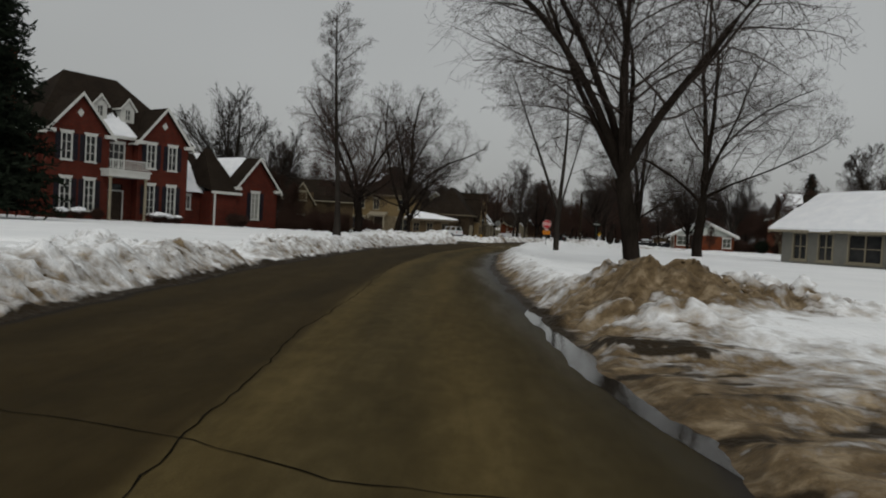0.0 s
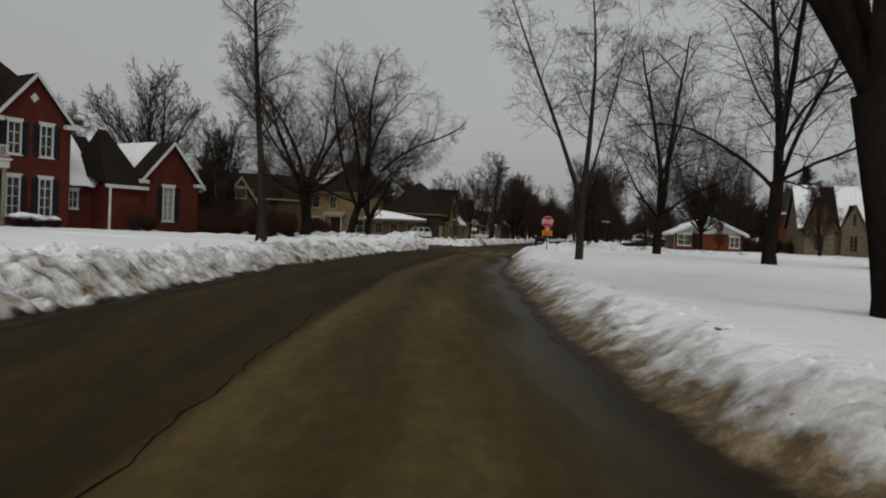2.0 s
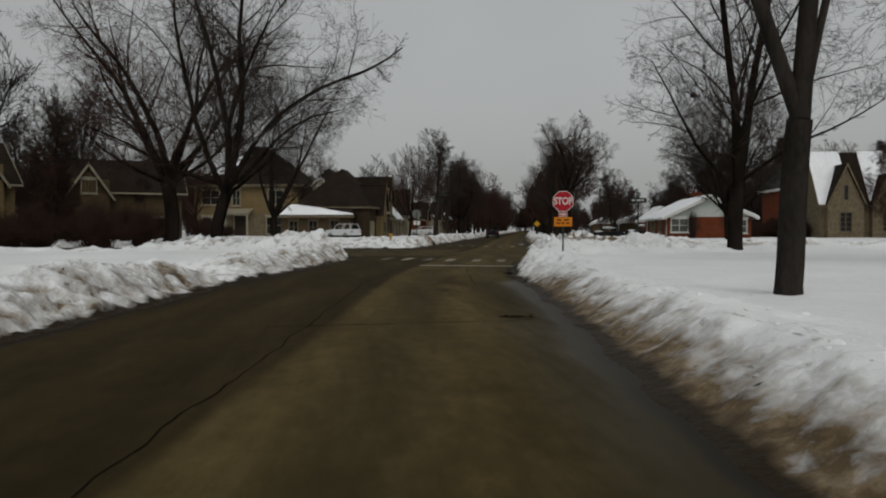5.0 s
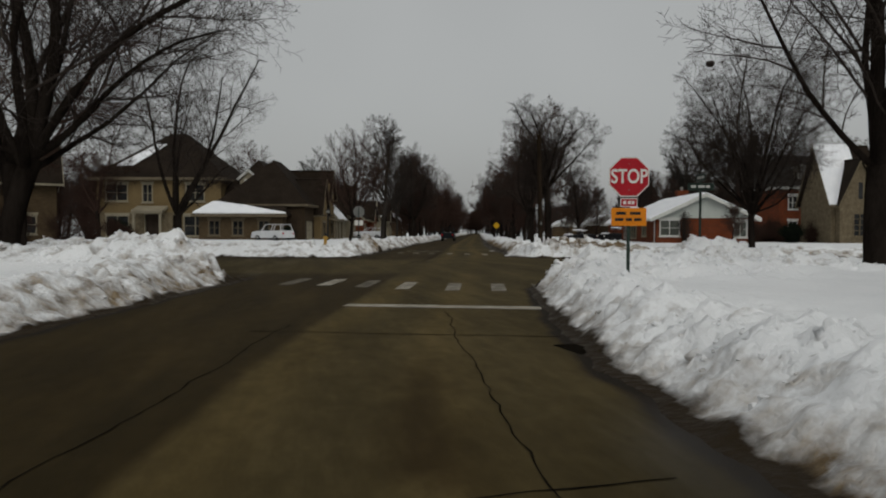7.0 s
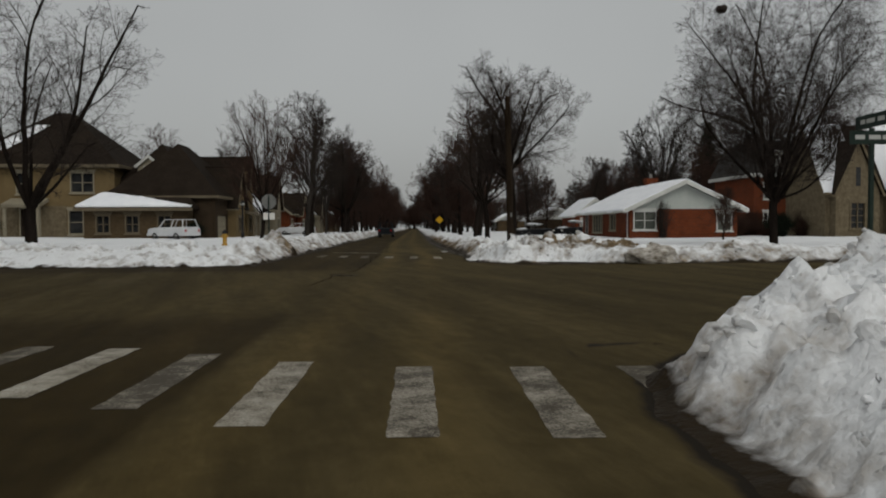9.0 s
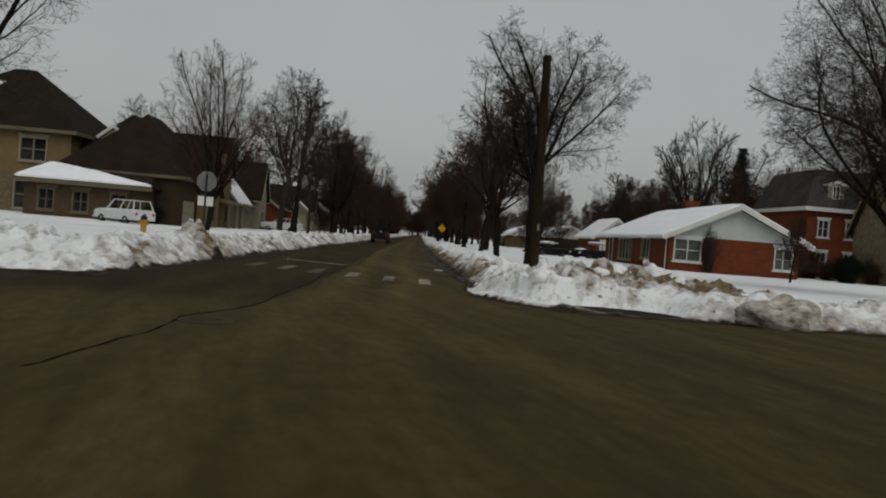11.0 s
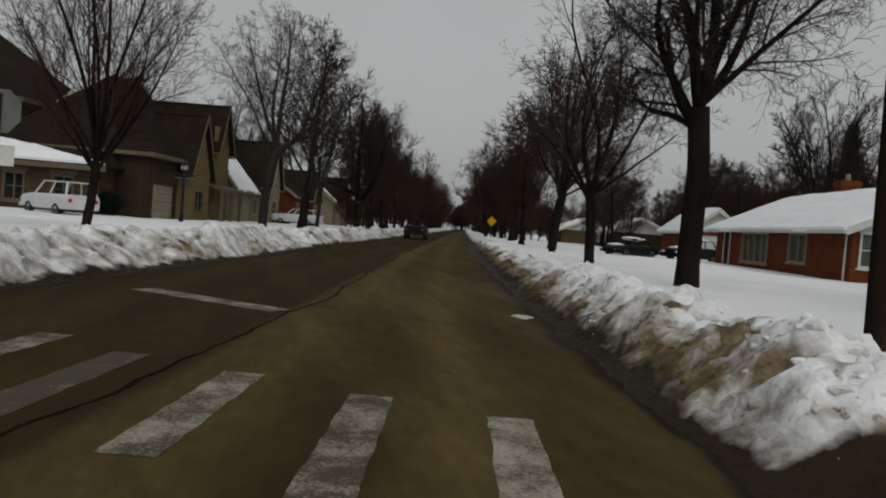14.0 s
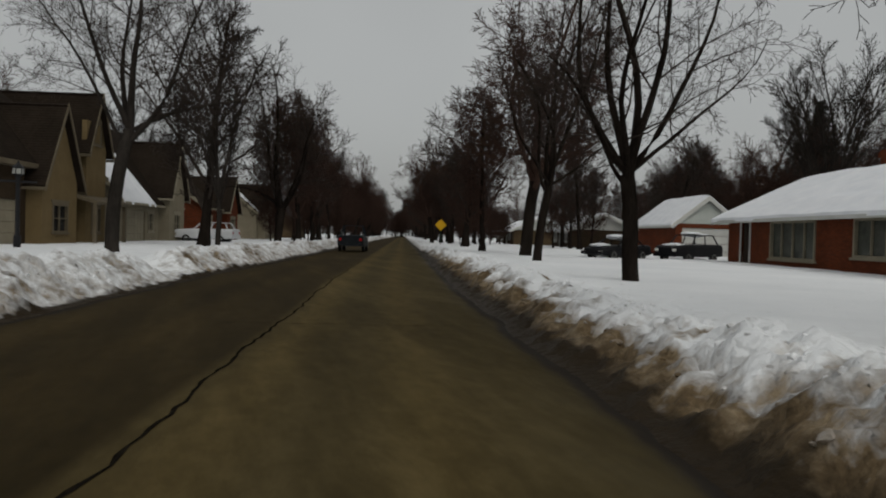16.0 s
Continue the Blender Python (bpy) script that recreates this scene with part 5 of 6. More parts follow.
def bungalow():
    wide, long_ = 8.8, 17.0
    h = thing("brick_bungalow", pose(33.3, 88.1, 0, 0, 0, -14.2), "low red brick bungalow with white gable and snowy roof", "house")
    front = [(0.3, 2.2, 0.95, 2.5), (7.1, 8.4, 0.85, 2.35)]
    along = lambda a, b, z0, z1: (long_ - b - 0.282, long_ - a - 0.282, z0, z1)
    side = [along(4.1, 6.1, 0.9, 2.4), along(8.7, 12.5, 0.65, 2.4), along(14.6, 15.5, 0.35, 2.4)]
    shell(h, FRONT, wide, long_, 2.65, front, BRICK_OR, left=side, low=-0.3)
    for a in (0, 1):
        part("gable", Shape().prism([(0, 2.655), (wide, 2.655), (wide / 2, 4.75)], 0.02 + a * (long_ - 0.2), 0.14 + a * (long_ - 0.2)), SIDING_WHITE, h, "pale horizontal siding in the gable")
    for k in range(9):
        z = 2.8 + k * 0.21
        cut = (z - 2.655) / (4.75 - 2.655) * wide / 2
        part("siding_board", Shape().box(cut + 0.03, wide - cut - 0.03, 0.004, 0.018, z, z + 0.012), SIDING_WHITE, h)
    gable_roof(h, FRONT, wide, long_, 2.72, 4.8, 0.6, ROOF_GREY, snow=((-1, 0, 1, 0.2), (1, 0, 1, 0.2)), ends=(True, True))
    window(h, FRONT, *front[0], cols=2, bars=2, glass=DULL)
    window(h, FRONT, *front[1], cols=2, bars=2, glass=DULL)
    lm = pose(0.002, long_ - 0.282, 0, 0, 0, -90)
    window(h, lm, *side[0], cols=2, bars=1, trim=CREAM, glass=DULL)
    window(h, lm, *side[1], cols=4, bars=1, trim=CREAM, glass=DULL)
    panel_door(h, lm, *side[2])
    part("downpipe", Shape().tube((-0.09, 0.35, 0.3), (-0.09, 0.35, 2.5), 0.045, 0.045, 8), WHITE, h)
    chimney(h, 5.4, 11.5, 3.2, 5.9, 1.1, 0.8, BRICK_OR)


SIDING_WHITE = plain("white_siding", (0.36, 0.39, 0.36), (0.46, 0.48, 0.45), 0.8, 0.7, fine=18)
bungalow()


def cream_house():
    h = thing("cream_house", pose(-24.3, 118.7, -0.41, 0, 0, -11.3) @ Matrix.Scale(1.32, 4), "two-storey cream house with a steep brown hipped roof", "house")
    op = [(0.8, 2.9, 4.0, 5.6), (4.2, 5.2, 3.9, 5.6), (8.2, 10.0, 4.0, 5.6), (0.8, 3.0, 0.8, 2.7), (4.5, 5.9, 0.4, 2.8), (8.0, 10.2, 0.8, 2.7)]
    shell(h, FRONT, 11.5, 10.0, 6.1, op, STUCCO, low=-0.3)
    for a, b in ((-0.06, 0.75), (3.05, 4.3), (6.1, 7.9), (10.25, 11.56)):
        part("stone_base", Shape().box(a, b, -0.06, -0.003, -0.3, 3.0), STONE, h)
    for o in op[:4] + op[5:]:
        window(h, FRONT, *o, trim=CREAM)
    panel_door(h, FRONT, *op[4], trim=CREAM)
    hip_roof(h, FRONT, 11.5, 10.0, 6.15, 10.9, 0.55, trim=TRIMBROWN)
    snow_slab(h, FRONT, [(1.4, 0.9, 7.4), (3.9, 3.6, 9.6), (5.4, 3.6, 9.6), (3.2, 0.9, 7.4)], 0.02, 0.1, 0.9, 0.1)
    part("porch_roof", Shape().slab([(3.8, -1.5, 3.1), (6.6, -1.5, 3.1), (6.6, -0.003, 3.6), (3.8, -0.003, 3.6)], 0.25), CREAM, h)
    for x in (4.0, 6.4):
        part("porch_column", Shape().lathe([(0.16, 0), (0.13, 0.2), (0.12, 2.4), (0.17, 2.55)], 12, (x, -1.35, 0.3)), CREAM, h)
    # second block and low garage wing
    b = pose(11.0, 1.2, 0)
    shell(h, b, 6.0, 8.0, 4.3, [(1.2, 2.6, 1.0, 2.8)], BROWNBRICK, low=-0.3, back=False)
    hip_roof(h, b, 6.0, 8.0, 4.35, 8.2, 0.5, trim=TRIMBROWN, inset=2.6)
    dormer(h, 13.6, 1.6, 5.0, 1.7, 1.3, 0.7, 3.0, CREAM)
    g = pose(11.3, -5.2, 0)
    shell(h, g, 7.1, 6.4, 2.7, [(0.8, 1.8, 0.9, 2.2), (2.8, 3.8, 0.9, 2.2), (5.0, 6.0, 0.9, 2.2)], TANBRICK, right=[(1.2, 4.6, 0.2, 2.3)], low=-0.3, back=False)
    for x in (0.8, 2.8, 5.0):
        window(h, g, x, x + 1.0, 0.9, 2.2, trim=TRIMBROWN)
    garage_door(h, g @ pose(7.1 - 0.002, 0.282, 0, 0, 0, 90), 1.2, 4.6, 0.2, 2.3)
    q = [(-0.5, -0.5, 2.7), (1.4, 3.2, 4.5), (6.2, 3.2, 4.5), (7.6, -0.5, 2.7)]
    for face in ([q[0], q[3], q[2], q[1]], [q[3], (7.6, 6.4, 2.7), (6.2, 5.0, 4.5), q[2]], [(-0.5, 6.4, 2.7), q[0], q[1], (1.4, 5.0, 4.5)], [q[1], q[2], (6.2, 6.8, 4.0), (1.4, 6.8, 4.0)]):
        part("roof", Shape().slab(face, 0.16), ROOF, h, "", g)
    part("fascia", Shape().box(-0.5, 7.6, -0.55, -0.502, 2.48, 2.7), TRIMBROWN, h, "", g)
    snow_slab(h, g, [(-0.4, -0.35, 2.77), (0.6, 1.7, 3.77), (4.5, 0.6, 3.24), (7.4, -0.35, 2.77)], 0.03, 0.0, 1.0, 0.16)


cream_house()


def gabled_house(at, turn, wide, deep_, eave, top, mat, bay, label, snow=(), trim=CREAM, porch=None, garage=None, bay_mat=None, windows=((1.5, 2.8),), roof=ROOF, hipped=False):
    """A house with its ridge along the street and a gabled bay. bay: from, to, eave and top of each."""
    h = thing("gabled_house", pose(at[0], at[1], 0, 0, 0, turn), label, "house")
    op = [(a, b, 1.0, 2.4) for a, b in windows]
    if garage:
        op.append((garage[0], garage[1], 0.3, 2.5))
    shell(h, FRONT, wide, deep_, eave, op, mat, low=-0.3)
    for o in op[:len(windows)]:
        window(h, FRONT, *o, trim=trim)
    if garage:
        garage_door(h, FRONT, garage[0], garage[1], 0.3, 2.5)
    turned = pose(0, deep_, 0, 0, 0, -90)
    if hipped:
        hip_roof(h, FRONT, wide, deep_, eave + 0.05, top, 0.5, roof, trim, inset=4.7)
    else:
        gable_roof(h, turned, deep_, wide, eave + 0.02, top, 0.45, roof, trim, snow=snow, ends=(True, True))
    for s in () if hipped else (0, 1):
        part("gable", Shape().prism([(0, eave), (deep_, eave), (deep_ / 2, top)], 0.02, 0.2), mat, h, "", pose(wide * s + (0.003 if not s else -0.003), 0 if s else deep_, 0, 0, 0, 90 if s else -90))
    for x0, x1, e, t in bay:
        m, w_ = pose(x0, -0.8, 0), x1 - x0
        wins = [(w_ * 0.28, w_ * 0.72, 0.9, 2.4), (w_ * 0.3, w_ * 0.7, min(e, t - 2.6), min(e, t - 2.6) + 1.4)]
        wins[1] = (wins[1][0], wins[1][1], max(3.2, wins[1][2]), max(3.2, wins[1][2]) + 1.3)
        wins = wins if e > 4.3 else wins[:1]
        wall(h, m, w_, e, wins, bay_mat or mat, [(0, e), (w_, e), (w_ / 2, t)], low=-0.3)
        for a in (0, w_ - 0.25):
            part("wall", Shape().box(a, a + 0.25, 0.283, 0.797, -0.3, e), bay_mat or mat, h, "", m)
        for o in wins:
            window(h, m, *o, trim=trim)
        gable_roof(h, m, w_, deep_ / 2 + 0.5, e, t, 0.35, roof, trim)
    if porch:
        x0, x1 = porch
        part("porch_roof", Shape().slab([(x0, -1.9, 2.7), (x1, -1.9, 2.7), (x1, -0.003, 3.3), (x0, -0.003, 3.3)], 0.2), trim, h)
        for x in (x0 + 0.2, (x0 + x1) / 2, x1 - 0.2):
            part("porch_column", Shape().box(x - 0.1, x + 0.1, -1.8, -1.6, 0.1, 2.6), trim, h)
    return h


gabled_house((0.6, 108.6), 76, 12.5, 10.0, 4.3, 9.9, BROWNBRICK, ((4.4, 8.2, 3.8, 7.6), (9.3, 11.9, 6.1, 9.0)), "dark brown brick house with gables and a columned porch", trim=TRIMBROWN, porch=(8.3, 12.8), garage=(0.8, 4.0), bay_mat=STUCCO, windows=(), hipped=True)
gabled_house((4.6, 123.5), 76, 11.5, 9.0, 3.4, 8.8, STUCCO_PALE, ((7.4, 10.9, 4.2, 7.9),), "cream gabled house with patches of snow on its roof", snow=((1, 0.0, 0.45, 0.18),), garage=(1.0, 4.6), windows=((5.0, 6.2),))
gabled_house((9.4, 138.5), 76, 10.0, 9.0, 3.4, 6.6, BRICK_OR, ((5.0, 9.0, 3.4, 6.3),), "brick gabled house beside the street", windows=((1.2, 2.6),))
gabled_house((-37.5, 66.5), 40, 12.0, 9.0, 5.2, 8.6, STUCCO, ((7.0, 11.0, 5.2, 8.2),), "tan two-storey house behind bare trees", snow=(), windows=((1.2, 2.6), (4.0, 5.4)))
gabled_house((-27.5, 80.5), 20, 10.5, 8.0, 5.0, 8.0, TANBRICK, ((0.8, 4.2, 4.6, 7.2),), "tan brick house partly hidden by garden trees", windows=((5.4, 6.6), (7.8, 9.2)))
gabled_house((14.5, 156), 76, 11, 9, 3.4, 7.0, STUCCO_PALE, ((1, 5, 3.6, 6.6),), "pale gabled house farther along the street", snow=((1, 0.1, 0.8, 0.18),))
gabled_house((21, 182), 76, 11, 9, 3.2, 6.2, TANBRICK, (), "low tan house farther along the street", snow=((1, 0, 1, 0.18),))


def ranch(at, turn, wide, deep_, eave, top, mat, label, windows, trim=WHITE, doors=(), garage=None):
    h = thing("ranch_house", pose(at[0], at[1], 0, 0, 0, turn), label, "house")
    op = [(a, b, z0, z1) for a, b, z0, z1 in windows] + [(a, b, 0.3, 2.35) for a, b in doors]
    if garage:
        op.append((garage[0], garage[1], 0.25, 2.35))
    shell(h, FRONT, wide, deep_, eave, op, mat, low=-0.3)
    for o in op[:len(windows)]:
        window(h, FRONT, *o, trim=trim)
    for a, b in doors:
        panel_door(h, FRONT, a, b, 0.3, 2.35)
    if garage:
        garage_door(h, FRONT, garage[0], garage[1], 0.25, 2.35, WHITE)
    gable_roof(h, pose(0, deep_, 0, 0, 0, -90), deep_, wide, eave + 0.02, top, 0.6, ROOF_GREY, trim, snow=((1, 0, 1, 0.2), (-1, 0, 1, 0.2)), ends=(True, True))
    for s in (0, 1):
        part("gable", Shape().prism([(0, eave), (deep_, eave), (deep_ / 2, top)], 0.02, 0.2), trim, h, "", pose(wide * s + (0.003 if not s else -0.003), 0 if s else deep_, 0, 0, 0, 90 if s else -90))
    return h


ranch((21.2, 22.9), -61, 15.0, 9.0, 2.75, 5.1, SIDING, "long grey single-storey house with a snow-covered roof", ((0.8, 1.9, 0.6, 2.4), (2.6, 3.7, 0.6, 2.4), (4.6, 6.8, 0.6, 2.4), (9, 11, 0.9, 2.2)), doors=((7.4, 8.4),), trim=CREAM)
ranch((53.5, 160.0), 76 - 180, 11.0, 8.0, 2.5, 4.3, BROWNBRICK, "low brown brick ranch house with a snow-covered roof", ((1.2, 3.0, 1.0, 2.1), (7.0, 9.0, 1.0, 2.1)), doors=((4.6, 5.6),))
ranch((55.0, 182.0), 76 - 180, 12.0, 8.0, 2.5, 4.3, TANBRICK, "low tan ranch house with a snow-covered roof", ((1.2, 3.0, 1.0, 2.1), (7.0, 9.0, 1.0, 2.1)), doors=((4.6, 5.6),))
ranch((62.5, 204.0), 76 - 180, 12.0, 8.0, 2.5, 4.3, BROWNBRICK, "brown brick ranch house with a snow-covered roof, far along", ((1.2, 3.0, 1.0, 2.1), (7.0, 9.0, 1.0, 2.1)), doors=((4.6, 5.6),))
# white-gabled garage beyond the bungalow
g = thing("garage", pose(43.0, 117.3, 0, 0, 0, -13), "white-gabled garage with an open carport and snowy roof", "garage")
shell(g, FRONT, 4.6, 8.0, 2.7, [(0.5, 4.1, 0.1, 2.4)], BRICK_OR, low=-0.3, gable=[(0, 2.7), (4.6, 2.7), (2.3, 4.5)])
part("gable", Shape().prism([(0, 2.705), (4.6, 2.705), (2.3, 4.5)], -0.05, -0.003), SIDING_WHITE, g)
garage_door(g, FRONT, 0.5, 4.1, 0.1, 2.4, WHITE)
gable_roof(g, FRONT, 4.6, 8.0, 2.75, 4.55, 0.4, ROOF_GREY, snow=((-1, 0, 1, 0.2), (1, 0, 1, 0.2)))


def tudor():
    h = thing("stone_cottage", pose(48.3, 83.6, -0.1, 0, 0, -12) @ Matrix.Scale(1.07, 4), "stone cottage with steep gables and a snowy dark roof", "house")
    op = [(1.2, 1.9, 1.2, 3.4), (2.4, 3.0, 1.2, 3.4), (5.0, 6.6, 1.0, 3.2)]
    shell(h, FRONT, 8.2, 5.4, 4.2, op, STONE, low=-0.3)
    for o in op:
        window(h, FRONT, *o, trim=STONE, bars=4)
    gable_roof(h, pose(0, 5.4, 0, 0, 0, -90), 5.4, 8.2, 4.25, 9.0, 0.35, ROOF, STONE, snow=((1, 0.0, 0.35, 0.15), (1, 0.55, 0.9, 0.15)), ends=(True, True))
    for s in (0, 1):
        part("gable", Shape().prism([(0, 4.2), (5.4, 4.2), (2.7, 8.9)], 0.02, 0.2), STONE, h, "", pose(8.2 * s + (0.003 if not s else -0.003), 0 if s else 5.4, 0, 0, 0, 90 if s else -90))
    for x0, x1, t in ((0.4, 3.8, 7.6), (4.6, 7.4, 6.6)):
        m, w_ = pose(x0, -0.7, 0), x1 - x0
        wall(h, m, w_, 3.9, [(w_ * 0.32, w_ * 0.68, 1.0, 3.0)], STONE, [(0, 3.9), (w_, 3.9), (w_ / 2, t)], low=-0.3)
        for a in (0, w_ - 0.25):
            part("wall", Shape().box(a, a + 0.25, 0.283, 0.697, -0.3, 3.9), STONE, h, "", m)
        window(h, m, w_ * 0.32, w_ * 0.68, 1.0, 3.0, trim=STONE, bars=4)
        part("slit_window", Shape().box(w_ / 2 - 0.18, w_ / 2 + 0.18, -0.02, -0.003, 4.2, 5.6), GLASS, h, "", m)
        gable_roof(h, m, w_, 3.2, 3.9, t, 0.2, ROOF, STONE)
    chimney(h, 8.6, 2.7, 0, 10.0, 1.0, 0.8, STONE)


tudor()


def mansard():
    h = thing("mansard_house", pose(54.3, 99.2, 0, 0, 0, -12), "tall red brick house with a grey mansard roof", "house")
    op = [(1.0, 2.1, 1.0, 2.7), (3.6, 4.7, 1.0, 2.7), (6.4, 7.5, 1.0, 2.7), (1.0, 2.1, 4.0, 5.6), (3.6, 4.7, 4.0, 5.6), (6.4, 7.5, 4.0, 5.6)]
    shell(h, FRONT, 9.0, 9.0, 6.6, op, BRICK_OR, low=-0.3)
    for o in op:
        window(h, FRONT, *o)
    a = [(-0.5, -0.5, 6.6), (9.5, -0.5, 6.6), (9.5, 9.5, 6.6), (-0.5, 9.5, 6.6)]
    b = [(0.9, 0.9, 10.2), (8.1, 0.9, 10.2), (8.1, 8.1, 10.2), (0.9, 8.1, 10.2)]
    s = Shape().slab(b, 0.15)
    for i in range(4):
        j = (i + 1) % 4
        s.slab([a[i], a[j], b[j], b[i]], 0.15)
    part("roof", s, ROOF_GREY, h)
    part("cornice", Shape().box(-0.6, 9.6, -0.6, -0.5, 6.3, 6.65).box(-0.6, -0.5, -0.5, 9.5, 6.3, 6.65).box(9.5, 9.6, -0.5, 9.5, 6.3, 6.65), WHITE, h)
    for x in (2.4, 6.4):
        dormer(h, x, -0.1, 7.2, 1.5, 1.6, 0.25, 1.6, CREAM, ROOF_GREY)


mansard()


# ---- street furniture ----
SIGNRED = plain("sign_red", (0.30, 0.010, 0.018), (0.38, 0.016, 0.024), 2.0, 0.45, fine=30)
SIGNWHITE = plain("sign_white", (0.55, 0.54, 0.50), (0.68, 0.67, 0.63), 2.0, 0.5)
ORANGE = plain("sign_orange", (0.56, 0.17, 0.008), (0.66, 0.22, 0.012), 2.0, 0.5)
YELLOW = plain("sign_yellow", (0.55, 0.30, 0.01), (0.65, 0.38, 0.015), 2.0, 0.5)
ALUMINIUM = plain("bare_aluminium", (0.12, 0.12, 0.115), (0.18, 0.18, 0.17), 3.0, 0.6, 0.3)
POSTGREEN = plain("green_post_paint", (0.012, 0.022, 0.018), (0.03, 0.045, 0.035), 4.0, 0.5)
POLEWOOD = plain("weathered_pole_wood", (0.012, 0.0085, 0.006), (0.036, 0.026, 0.018), 1.5, 0.9, relief=0.01, fine=14, stretch=(1, 1, 0.15), spec=0.0)


def octagon(r):
    return [(r * math.cos(radians(22.5 + 45 * k)), r * math.sin(radians(22.5 + 45 * k))) for k in range(8)]


def lettering(body, size, parent, m, mat, name="lettering"):
    cu = bpy.data.curves.new(name, "FONT")
    cu.body, cu.size, cu.align_x, cu.align_y, cu.extrude, cu.offset = body, size, "CENTER", "CENTER", 0.002, 0.006
    ob = new(name, cu)
    me = bpy.data.meshes.new_from_object(ob.evaluated_get(bpy.context.evaluated_depsgraph_get()))
    bpy.data.objects.remove(ob)
    me.materials.clear()
    me.materials.append(mat)
    return part(name, me, None, parent, "", m)


def stop_sign(at, turn, middle, label, front=True):
    x, y = at
    s = thing("stop_sign", pose(x, y, 0, 0, 0, turn), label, "street sign")
    post = Shape().box(-0.03, 0.03, 0.012, 0.02, 0.0, middle + 0.3).box(-0.03, -0.022, 0.02, 0.05, 0.0, middle + 0.3).box(0.022, 0.03, 0.02, 0.05, 0.0, middle + 0.3)
    part("post", post, POSTGREEN, s, "dark green steel channel post")
    plate = part("octagon_plate", Shape().prism([(a, b + middle) for a, b in octagon(0.41)], 0.0, 0.004), ALUMINIUM, s)
    part("border", Shape().prism([(a, b + middle) for a, b in octagon(0.408)], -0.004, -0.001), SIGNWHITE, plate)
    part("red_field", Shape().prism([(a, b + middle) for a, b in octagon(0.386)], -0.008, -0.005), SIGNRED, plate)
    if front:
        lettering("STOP", 0.335, plate, pose(0, -0.012, middle - 0.0, 90, 0, 0) @ Matrix.Diagonal((0.86, 1.12, 1, 1)), SIGNWHITE)
    for z in (middle - 0.25, middle + 0.25):
        part("bolt", Shape().tube((0, -0.014, z), (0, -0.006, z), 0.012, 0.012, 8), ALUMINIUM, s)
    return s


s = stop_sign((7.13, 38.68), -14, 2.33, "red octagonal stop sign above an orange notice plate")
tab = part("small_plate", Shape().box(-0.16, 0.16, -0.004, 0.004, 1.76, 1.925), SIGNWHITE, s, "small red plate with a white rim")
part("red_field", Shape().box(-0.145, 0.145, -0.008, -0.005, 1.775, 1.91), SIGNRED, tab)
for x in (-0.08, 0.005, 0.075):
    part("word_bar", Shape().box(x - 0.025, x + 0.028, -0.011, -0.009, 1.81, 1.875), SIGNWHITE, tab)
note = part("notice_plate", Shape().box(-0.33, 0.33, -0.004, 0.004, 1.40, 1.74), ORANGE, s, "orange notice plate with dark lettering")
for z, spans in ((1.61, ((-0.24, -0.05), (0.02, 0.22))), (1.49, ((-0.26, -0.1), (-0.06, 0.06), (0.1, 0.24)))):
    for a, b in spans:
        part("word_bar", Shape().box(a, b, -0.008, -0.005, z, z + 0.055), BLACK, note)
s2 = stop_sign((4.5, 75.45), 165, 2.65, "stop sign seen from its bare metal back", front=False)
part("notice_plate", Shape().box(-0.30, 0.30, -0.004, 0.004, 1.70, 2.06), SIGNWHITE, s2, "pale notice plate")

# wooden utility pole
p = thing("utility_pole", pose(14.87, 67.04, 0, 0, -1.2, 0), "weathered brown wooden utility pole leaning slightly", "pole")
part("shaft", Shape().lathe([(0.16, -0.5), (0.155, 1.0), (0.14, 4.0), (0.125, 7.1), (0.09, 7.16)], 16), POLEWOOD, p, smooth=True)
part("ground_plate", Shape().box(-0.035, 0.035, -0.172, -0.160, 1.7, 1.9), ALUMINIUM, p)

# hydrant half sunk in snow
gz = ground_at(2.23, 76.3)
h = thing("fire_hydrant", pose(2.23, 76.3, gz + 0.0, 0, 0, 30), "yellow fire hydrant with a dark cap in snow", "hydrant")
HYD = plain("hydrant_yellow", (0.30, 0.17, 0.03), (0.42, 0.25, 0.05), 4.0, 0.5)
part("barrel", Shape().lathe([(0.16, 0), (0.16, 0.06), (0.11, 0.08), (0.11, 0.55), (0.14, 0.57), (0.14, 0.62)], 16), HYD, h, smooth=True)
part("bonnet", Shape().lathe([(0.13, 0.622), (0.12, 0.72), (0.07, 0.79), (0.03, 0.81), (0.03, 0.86)], 16), BLACK, h, "dark bonnet", smooth=True)
for a in (0, 90, 180):
    d = Vector((math.cos(radians(a)), math.sin(radians(a)), 0))
    part("nozzle", Shape().tube(d * 0.10 + Vector((0, 0, 0.48)), d * 0.20 + Vector((0, 0, 0.48)), 0.055, 0.06, 10), HYD, h)

